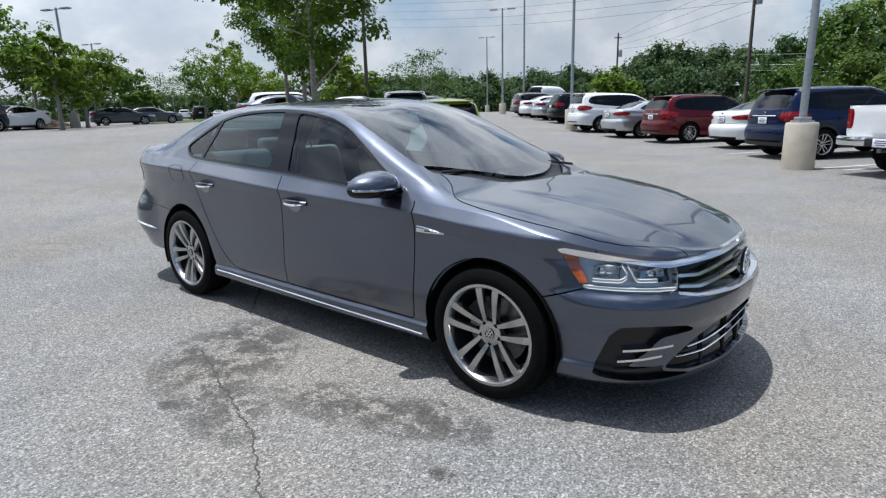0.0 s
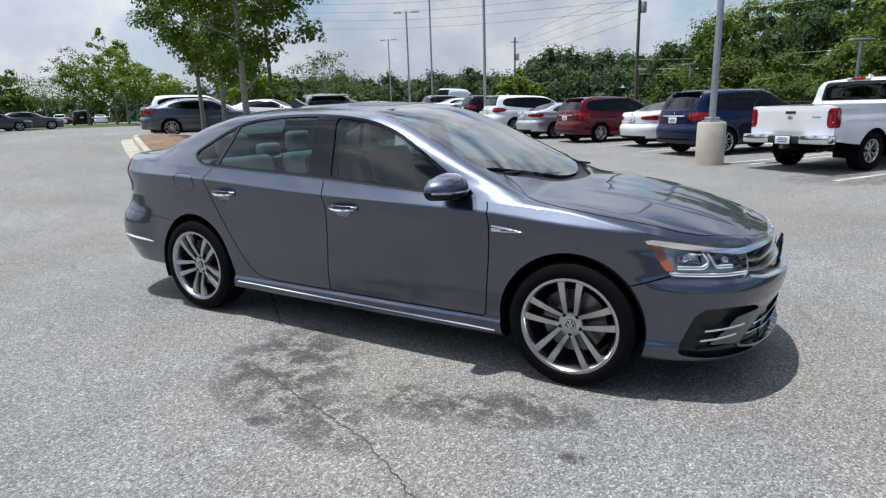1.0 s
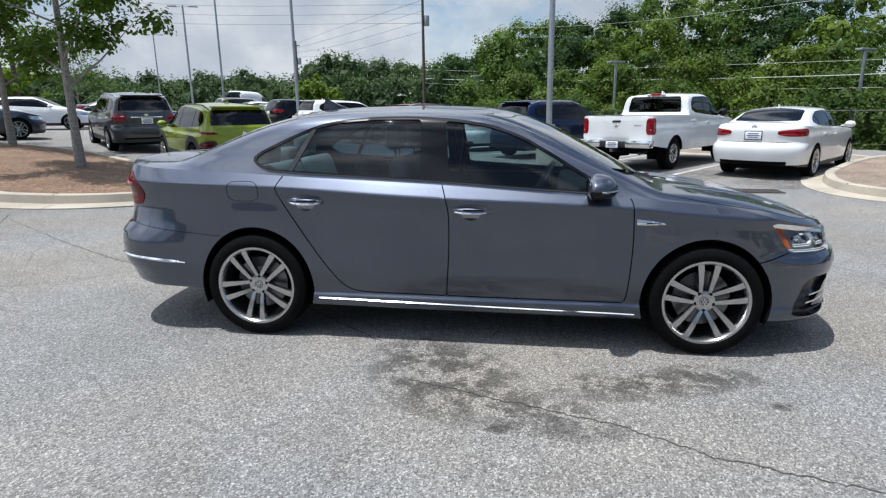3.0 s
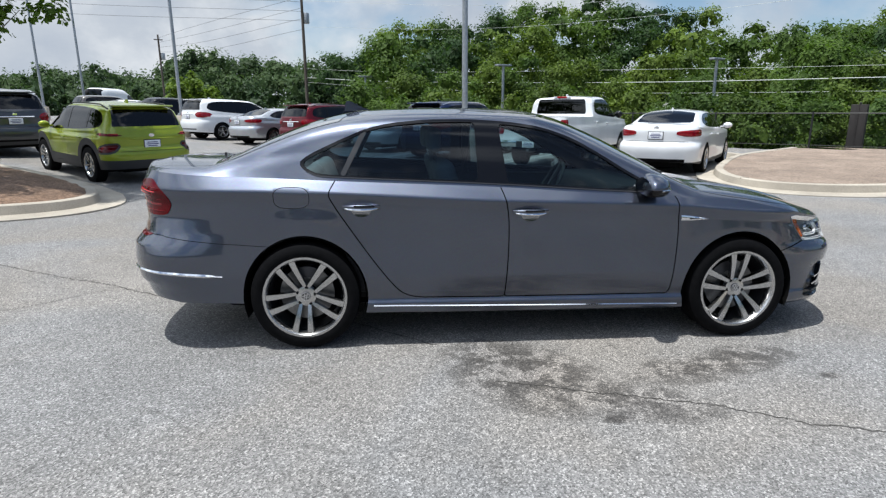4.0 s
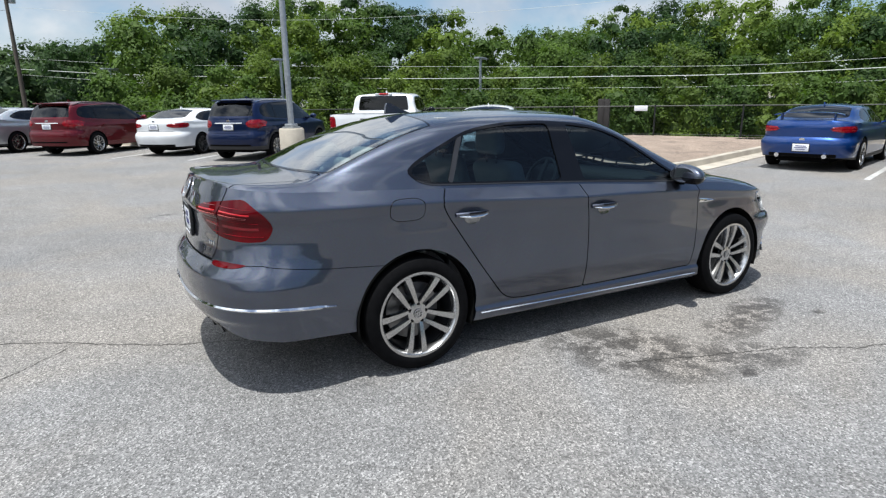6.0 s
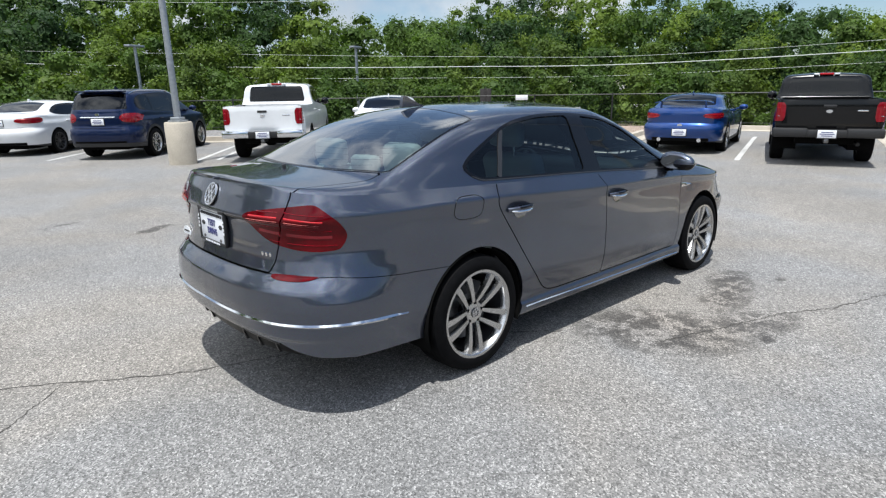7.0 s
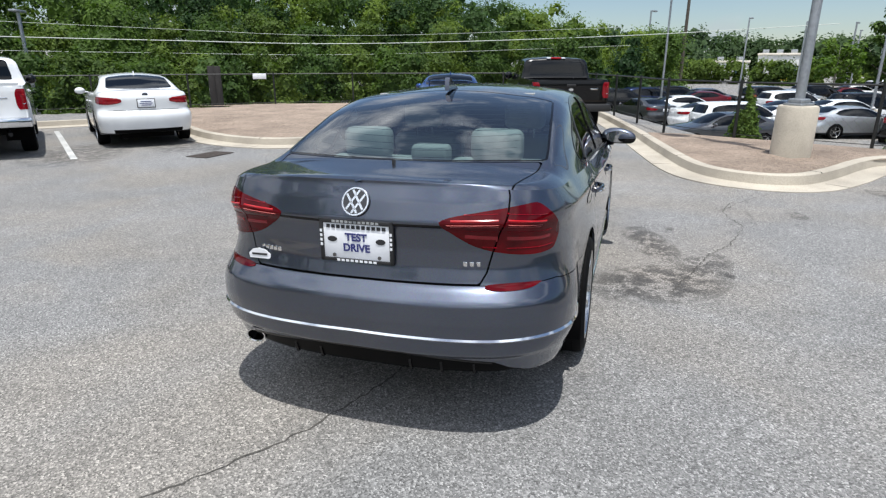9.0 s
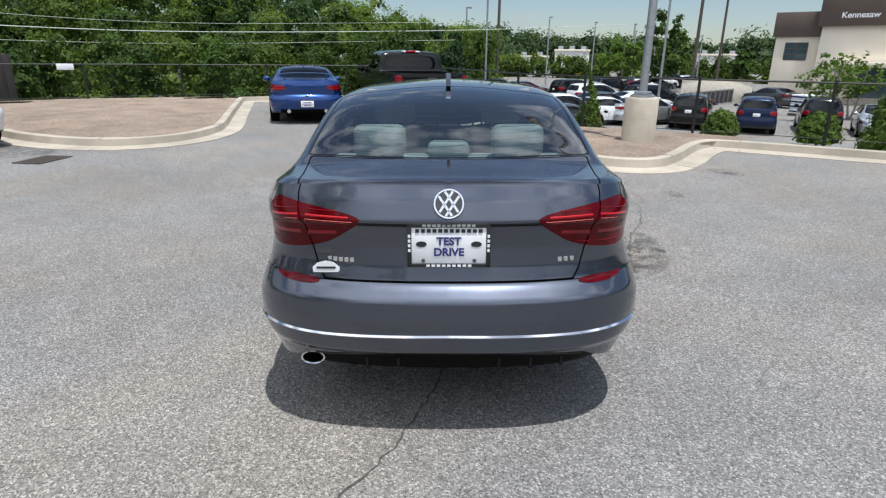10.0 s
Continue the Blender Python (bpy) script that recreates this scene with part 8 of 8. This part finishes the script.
def cable(points, radius, material, label):
    ob = part("cable", tube([tuple(p) for p in spline(points, 12)], radius, 5), material, None)
    tagged(ob, label, "cable", "overhead cables")


cable([(-8.2, 52.0, 4.3), (0, 42.0, 3.5), (12.59, 31.0, 2.95), (20.5, 21.8, 2.75), (26.9, 13.4, 2.7), (36, -0.5, 3.3), (44, -14, 4.2)], 0.02, WIRE, "pale overhead cable strung before the woods")
cable([(-8.2, 52.0, 3.9), (0, 42.0, 3.0), (12.58, 31.0, 2.35), (20.5, 21.8, 2.15), (26.9, 13.4, 2.13), (36, -0.5, 2.7)], 0.009, WIRE, "thin overhead cable strung before the woods")
cable([(-8.2, 52.0, 5.1), (0, 42.0, 4.2), (12.59, 31.0, 3.68), (20.5, 21.8, 3.3), (26.9, 13.4, 3.12), (36, -0.5, 3.8)], 0.008, WIRE, "thin overhead cable strung before the woods")
for dz in (0.0, 0.55):
    cable([(-8.3, 52.0, 8.7 + dz * 4), (4, 41.0, 7.2 + dz * 3), (13.4, 32.8, 6.8 + dz * 2), (24, 20, 6.9 + dz * 2), (40, 0, 8.5 + dz * 2)], 0.008, WIRE, "thin overhead cable above the woods")
for k in range(4):
    cable([(-8.3, 52.0, 11.2 - k * 0.9), (-20.0, 63.0, 10.4 - k * 0.9), (-31.0, 80.0, 10.8 - k * 0.6)], 0.014, WIRE_DARK, "dark overhead cable between poles")
    cable([(-8.3, 52.0, 11.6 - k * 0.8), (-40, 62, 14.5 - k), (-90, 80, 22 - k * 1.4)], 0.014, WIRE_DARK, "dark overhead cable between poles")


def street_lamp(x, y, top, label):
    """A slim street lamp with a flat head, standing below the lot."""
    root = thing("street_lamp", pose(x, y, -1.8, 0, 0, 30), label, "street lamp", "street lamps by the woods")
    h = top + 1.8
    part("shaft", lathe([(0, 0), (0.09, 0), (0.075, h), (0, h)], 10), GALV, root)
    part("lamp_head", box(-0.5, 0.5, -0.16, 0.16, h, h + 0.1, 0.02), GALV, root)


street_lamp(5.6, 29.0, 3.75, "slim grey street lamp with flat head")
street_lamp(15.9, 25.2, 3.8, "slim grey street lamp with flat head")
street_lamp(-2.4, 38.5, 3.65, "slim grey street lamp with flat head")


def lot_lamp(x, y, top, label):
    root = thing("lot_lamp", pose(x, y, -1.8, 0, 0, -20), label, "lamp post", "lamps of the lower lot")
    h = top + 1.8
    part("shaft", lathe([(0, 0), (0.09, 0), (0.075, h), (0, h)], 8), GALV, root)
    part("arm", box(-0.05, 1.0, -0.04, 0.04, h - 0.08, h), GALV, root)
    part("lamp_head", box(0.5, 1.3, -0.15, 0.15, h - 0.06, h + 0.06, 0.02), GALV, root)


for x, y, top in ((55.3, -1.8, 6.2), (69.3, -12.1, 6.3), (73.1, -18.5, 6.0), (62.3, -20.2, 5.25), (66.3, -24.0, 5.2), (79.4, -32.1, 5.3), (78.5, -34.3, 4.8), (84, -27, 5.5)):
    lot_lamp(x, y, top, "single-arm lamp post in the lower lot")
lamp_post(40.2, -2.83, 10.0, "tall grey lamp post in the lower lot", z=-1.7)
lamp_post(33.0, -13.3, 10.5, "tall grey lamp post in the lower lot", z=-1.7)


# ---------------------------------------------------------------- buildings
def window_unit(root, u, w, z0, z1, depth=-0.06, bars=2, rows=2):
    win = part("window", box(u - w / 2, u + w / 2, depth - 0.02, depth, z0, z1), GLASS_BUILD, root)
    for a in np.linspace(u - w / 2, u + w / 2, bars + 1):
        part("mullion", box(a - 0.04, a + 0.04, depth - 0.05, 0.02 + depth, z0, z1), BAND_BROWN, win)
    for z in np.linspace(z0, z1, rows + 1):
        part("transom", box(u - w / 2, u + w / 2, depth - 0.05, 0.02 + depth, z - 0.04, z + 0.04), BAND_BROWN, win)


GLASS_BUILD = principled("building_glass", (0.05, 0.09, 0.11), 0.06, coat=1.0)


def showroom():
    """The cream dealership: a lower wing and a taller front block with a brown band."""
    root = thing("showroom", pose(49.9, -29.0, -1.75, 0, 0, 232), "cream stucco showroom with brown roof band", "building")
    # x runs along the front, away from the corner; -y looks at the lot
    part("wing_wall", box(0, 3.6, 0.0, 14, 0, 5.9, 0.03), STUCCO, root)
    part("wing_band", box(-0.25, 3.6, -0.25, 14, 5.4, 7.4, 0.04), BAND_BROWN, root)
    window_unit(root, 1.7, 1.7, 3.5, 4.9, -0.01, 2, 3)
    part("front_block", box(3.5, 24, -1.2, 14, 0, 6.3, 0.03), STUCCO, root)
    part("front_band", box(3.2, 24, -1.6, 14, 6.15, 9.7, 0.05), BAND_BROWN, root)
    part("canopy", box(5.0, 24, -3.2, -1.2, 3.0, 3.4, 0.05), STUCCO, root)
    for k in range(4):
        window_unit(root, 8 + k * 3.0, 2.6, 0.3, 2.9, -1.21, 2, 2)
    part("ground_course", box(3.4, 24, -1.3, -1.2, 0, 0.6), CONCRETE, root)
    lettering("Kennesaw", 0.62, PLATE_WHITE, root, pose(6.0, -1.63, 6.95, 90, 0, 0), 0.012)


showroom()


def warehouse(x, y, w, d, h, turn, label, doors=3):
    root = thing("warehouse", pose(x, y, -2.2, 0, 0, turn), label, "building", "far buildings")
    part("wall", box(-w / 2, w / 2, 0, d, 0, h, 0.05), GREY_WALL, root)
    part("parapet", box(-w / 2 - 0.15, w / 2 + 0.15, -0.15, d, h, h + 0.45, 0.03), STUCCO, root)
    for k in range(doors):
        u = -w / 2 + w * (k + 0.5) / doors
        window_unit(root, u, w / doors * 0.42, 0.6, h * 0.62, -0.01, 2, 2)
    for k in range(3):
        part("roof_unit", box(-w / 3 + k * w / 3 - 0.6, -w / 3 + k * w / 3 + 0.6, 2, 3.2, h + 0.3, h + 1.2, 0.04), GALV, root)


warehouse(134.5, -17.5, 11, 16, 3.9, -96, "low pale warehouse far beyond the lower lot", 3)
warehouse(140.0, -29.5, 8.0, 12, 5.4, -100, "white two-storey building far beyond the lower lot", 4)
warehouse(138.0, -63.0, 9, 14, 4.8, -115, "low cream building far beyond the lower lot", 3)


def retaining_wall():
    root = thing("dumpster_wall", pose(44.6, -23.8, -1.72, 0, 0, 232), "low pale screen wall beside the drive", "wall")
    part("wall", box(-4.5, 1.0, 0, 0.3, 0, 1.75, 0.02), STUCCO, root)
    part("cap", box(-4.6, 1.1, -0.05, 0.35, 1.75, 1.85, 0.01), CONCRETE, root)


retaining_wall()


def rail_fence():
    """The slatted grey fence across the lower lot."""
    root = thing("slat_fence", pose(37.0, -16.5, -1.7, 0, 0, -43), "grey slatted fence in the lower lot", "fence")
    for k in range(11):
        part("post", box(k - 0.04, k + 0.04, -0.04, 0.04, 0, 1.2), GALV, root)
    for k in range(50):
        part("slat", box(k * 0.2 + 0.03, k * 0.2 + 0.13, -0.015, 0.015, 0.12, 1.1), ALLOY_DARK, root)
    part("rail", box(0, 10, -0.03, 0.03, 1.08, 1.14), GALV, root)


rail_fence()


def bus(x, y):
    root = thing("yellow_van", pose(x, y, -1.8, 0, 0, 100), "tiny yellow van far away on the road", "van")
    part("body", box(-1.5, 1.5, -0.8, 0.8, 0.4, 1.7, 0.12), YELLOW, root)
    for k in range(4):
        part("window", box(-1.2 + k * 0.65, -0.75 + k * 0.65, -0.83, 0.83, 1.05, 1.45), GLASS_BUILD, root)
    for sx in (-1.0, 1.0):
        for sy in (-0.7, 0.7):
            part("wheel", tube([(sx, sy - 0.1, 0.35), (sx, sy + 0.1, 0.35)], 0.35, 12), RUBBER, root)


bus(118, -26)


def pallet(x, y):
    root = thing("bottle_pallet", pose(x, y, -1.7, 0, 0, 20), "shrink-wrapped pallet of blue and white bottles", "pallet")
    part("pallet", box(-0.6, 0.6, -0.5, 0.5, 0, 0.14, 0.01), WOOD_POLE, root)
    for k in range(4):
        part("carton_layer", box(-0.58, 0.58, -0.48, 0.48, 0.15 + k * 0.3, 0.43 + k * 0.3, 0.03), PLATE_WHITE, root)
        part("label_band", box(-0.59, 0.59, -0.49, 0.49, 0.24 + k * 0.3, 0.34 + k * 0.3), PAINT_COUPE, root)


pallet(33.5, -22.8)


# ---------------------------------------------------------------- placing the vehicles
main_sedan(pose(0, 0, 0, -0.8, 0.8, 0))
fence_sign(pose(14.95, 12.45, 1.18, 0, 0, 130))
gate_cabinet(pose(15.3, 14.75, -0.12, 0, 0, 130) @ Matrix.Diagonal((0.36, 0.6, 0.95, 1)))


def stand(x, y, heading, axle):
    """The pose of a car whose rear axle's middle stands at x, y and which points heading degrees to the left of north."""
    a = radians(90 + heading)
    cx, cy = x - math.cos(a) * axle, y - math.sin(a) * axle
    fx, fy = x - 2 * math.cos(a) * axle, y - 2 * math.sin(a) * axle
    z0, z1 = ground_z(x, y), ground_z(fx, fy)
    tilt = math.degrees(math.atan2(z1 - z0, 2 * abs(axle)))
    return Matrix.Translation((cx, cy, (z0 + z1) / 2)) @ pose(0, 0, 0, 0, 0, 90 + heading) @ pose(0, 0, 0, 0, -tilt, 0)


def park(name, spec, paint, label, x, y, heading, **kw):
    return vehicle(name, spec, paint, label, stand(x, y, heading, spec["axles"][0]), **kw)


ROW = "cars parked in the row by the woods"
park("pickup_truck", TRUCK, PAINT_WHITE, "white crew-cab pickup truck with chrome rear bumper", 3.32, 10.75, -38.5, group=ROW, category="pickup", chrome_bumper=True, fine=(260, 18, 18), rims=(8, False, 0.03), rim_metal=ALLOY)
park("sedan", scaled(SEDAN, 1.0, 1.0, 1.0), PAINT_WHITE, "white four-door sedan parked beside the mulch bed", 5.78, 9.22, -39, group=ROW, rims=(5, True, 0.018))
park("suv", scaled(SUV, 1.0, 1.0, 1.0), PAINT_BLUE, "dark blue crossover parked beside the lamp post", 0.67, 14.0, -44, group=ROW, rails=2, rims=(5, True, 0.02))
park("sedan", scaled(SEDAN, 1.0, 1.0, 1.0), PAINT_WHITE, "white sedan with dark rear window in the row", -0.95, 17.2, -42, group=ROW, rims=(5, True, 0.02), rim_metal=ALLOY_DARK)
park("suv", scaled(SUV, 1.04, 1.02, 0.99), PAINT_RED, "dark red crossover in the row", -3.91, 19.25, -40, group=ROW, rails=1, rims=(5, True, 0.022), clad=PAINT_RED)
park("sedan", scaled(SEDAN, 1.0, 1.0, 1.02), PAINT_SILVER, "silver sedan in the row", -6.25, 21.05, -41, group=ROW, rims=(10, False, 0.014))
park("minivan", scaled(SUV, 1.1, 1.07, 1.03, top=[(-2.52, 1.19), (-2.44, 1.4), (-2.34, 1.6), (-2.25, 1.7), (-1.8, 1.755), (-0.8, 1.77), (0.1, 1.75), (0.5, 1.66), (1.0, 1.42), (1.45, 1.15), (1.7, 1.1), (2.2, 1.0), (2.61, 0.88)]), PAINT_WHITE, "white minivan in the row", -8.8, 23.0, -44, group=ROW, rims=(5, False, 0.03), clad=PAINT_WHITE)
park("suv", scaled(SUV, 1.0, 1.0, 0.98), PAINT_BLACK, "black crossover far along the row", -12.6, 27.8, -44, group=ROW, fine=(70, 12, 12))
park("sedan", scaled(SEDAN), PAINT_SILVER, "silver sedan far along the row", -14.8, 30.0, -44, group=ROW, fine=(70, 12, 12))
park("sedan", scaled(SEDAN), PAINT_WHITE, "pale sedan far along the row", -17.0, 32.2, -44, group=ROW, fine=(70, 12, 12))
park("suv", scaled(SUV, 0.95, 1.0, 0.97), PAINT_TAUPE, "brown-grey crossover at the far end of the row", -19.2, 34.4, -44, group=ROW, fine=(70, 12, 12))
VAN = scaled(SUV, 1.15, 1.1, 1.0, top=[(-2.63, 1.2), (-2.61, 1.8), (-2.58, 2.15), (-2.5, 2.25), (-1.5, 2.28), (0.2, 2.25), (0.7, 2.1), (1.2, 1.65), (1.6, 1.2), (2.0, 1.1), (2.4, 1.0), (2.73, 0.88)], dlo=[(0.2, 1.25), (0.25, 1.8), (0.6, 1.85), (1.0, 1.5), (1.2, 1.2)], pillars=[])
park("cargo_van", VAN, PAINT_WHITE, "white cargo van beyond the row", -21.5, 41.0, -10, group="", category="van", fine=(70, 12, 12))
park("pickup_truck", TRUCK, PAINT_BLACK, "black crew-cab pickup truck parked by the fence", 10.75, 0.74, -71, group="cars by the east fence", category="pickup", chrome_bumper=True, fine=(260, 18, 18), rims=(6, False, 0.035), rim_metal=ALLOY_DARK)
park("coupe", scaled(SEDAN, 0.955, 1.01, 0.955, doors=[], pillars=[(-0.55, 0.1)], tails=[(0.42, 0.9), (0.62, 0.94), (0.95, 0.95), (1.1, 0.9), (0.95, 0.82), (0.6, 0.82)], plate=0.5), PAINT_COUPE, "bright blue coupe with boot wing parked by the mulch bed", 11.0, 3.74, -75, group="cars by the east fence", wing=True, rims=(5, True, 0.02), lens=RED_LENS)
KONA = scaled(SUV, 0.9, 0.985, 0.93, tails=[(0.52, 0.98), (0.66, 1.0), (0.98, 1.02), (1.15, 1.0), (0.98, 0.965), (0.66, 0.955)], plate=0.8, clad=0.5, arch=1.5, low_lamps=[(0.60, 0.80), (0.80, 0.79), (1.02, 0.72), (0.98, 0.64), (0.7, 0.66)])
WESTROW = "cars parked west of the sedan"
park("hatchback", KONA, PAINT_LIME, "lime green small crossover with dark cladding", -6.25, 8.6, 46, group=WESTROW, rails=1, rims=(5, True, 0.02), rim_metal=ALLOY, lens=RED_DEEP, fine=(150, 30, 20))
park("suv", scaled(SUV, 1.02, 1.02, 1.0), PAINT_DARK, "charcoal crossover beside the pine straw bed", -11.1, 12.5, 46, group=WESTROW, rails=2, rims=(5, True, 0.022))
park("sedan", scaled(SEDAN, 0.97, 0.98, 1.0), PAINT_GREY, "grey compact sedan behind the tree bed", -18.3, 11.7, -37, group=WESTROW, rims=(5, True, 0.018))
park("suv", scaled(SUV, 1.0, 1.0, 0.95), PAINT_WHITE, "white crossover behind the grey sedan", -21.2, 14.0, -37, group=WESTROW, fine=(70, 12, 12))
park("sedan", scaled(SEDAN), PAINT_WHITE, "white sedan behind the tree bed", -22.5, 19.6, -60, group=WESTROW, fine=(70, 12, 12))
park("sedan", scaled(SEDAN), PAINT_DARK, "dark sedan behind the tree bed", -20.5, 23.5, -60, group=WESTROW, fine=(70, 12, 12))


# cars far off: a few kinds built once, then copied
def far_fleet():
    kinds = []
    for name, spec, paint, label in (("sedan", SEDAN, PAINT_WHITE, "white sedan in a distant lot"), ("sedan", SEDAN, PAINT_DARK, "dark sedan in a distant lot"), ("suv", SUV, PAINT_BLACK, "black crossover in a distant lot"), ("suv", SUV, PAINT_WHITE, "white crossover in a distant lot"),
                                     ("sedan", SEDAN, PAINT_RED, "red sedan in a distant lot"), ("suv", SUV, PAINT_BLUE, "blue crossover in a distant lot"), ("sedan", SEDAN, PAINT_SILVER, "silver sedan in a distant lot")):
        kinds.append((name, spec, paint, label))
    places = [  # kind, x, y, heading, z (None: on the lot)
        (3, 24.6, -4.6, 200, 0), (0, 26.8, -7.2, 200, 0), (1, 22.3, -5.8, 20, 0), (4, 42.5, -6.5, 21, 0), (1, 31.0, -2.2, -60, 0), (2, 25.4, -12.3, -117, 0), (4, 29.4, -13.9, -117, 0), (5, 23.9, -14.9, -117, 0), (2, 24.2, -18.2, -117, 0), (6, 25.0, -21.4, 60, 0),
        (0, 28.6, -4.0, 200, 0), (6, 27.2, -9.6, 200, 0), (1, 31.5, -8.4, 200, 0), (0, 33.0, -11.0, 200, 0), (2, 36.0, -13.0, 200, 0), (1, 40.3, -25.3, -75, 0), (2, 45.0, -9.6, 205, 0), (6, 47.5, -11.8, 205, 0), (2, 50.0, -14.0, 205, 0), (4, 52.0, -16.6, 205, 0),
        (0, 58.0, -19.0, 205, 0), (1, 61.0, -21.6, 205, 0), (3, 66.0, -24.0, 205, 0), (2, 69.0, -26.5, 205, 0), (0, 72.0, -29.0, 205, 0), (6, 75.0, -31.0, 205, 0), (2, 38.0, 1.0, 205, 0), (5, 41.0, -1.0, 205, 0), (2, 44.0, -3.0, 205, 0), (1, 47.0, -5.5, 205, 0), (0, 35.0, -3.0, 200, 0), (3, 37.5, -9.5, 200, 0),
(5, -37.0, 6.8, -150, None), (0, -39.5, 9.6, -150, None), (1, -48.1, 17.6, -22, None), (1, -49.1, 20.4, -22, None), (2, -62.4, 33.9, 60, None), (0, -96.3, 44.4, 60, None), (0, -95.2, 46.8, 60, None), (3, -94.0, 48.9, 60, None), (0, -87.0, 51.0, 60, None), (6, -29, 20.5, -60, None), (1, -52.0, 9.5, -150, None), (2, -49.0, 7.0, -150, None)]
    made = {}
    for k, x, y, heading, z in places:
        name, spec, paint, label = kinds[k]
        m = stand(x, y, heading, spec["axles"][0])
        if k in made:
            copy_thing(made[k], m)
        else:
            made[k] = vehicle(name, spec, paint, label, m, fine=(46, 9, 8), group="cars in distant lots")


far_fleet()
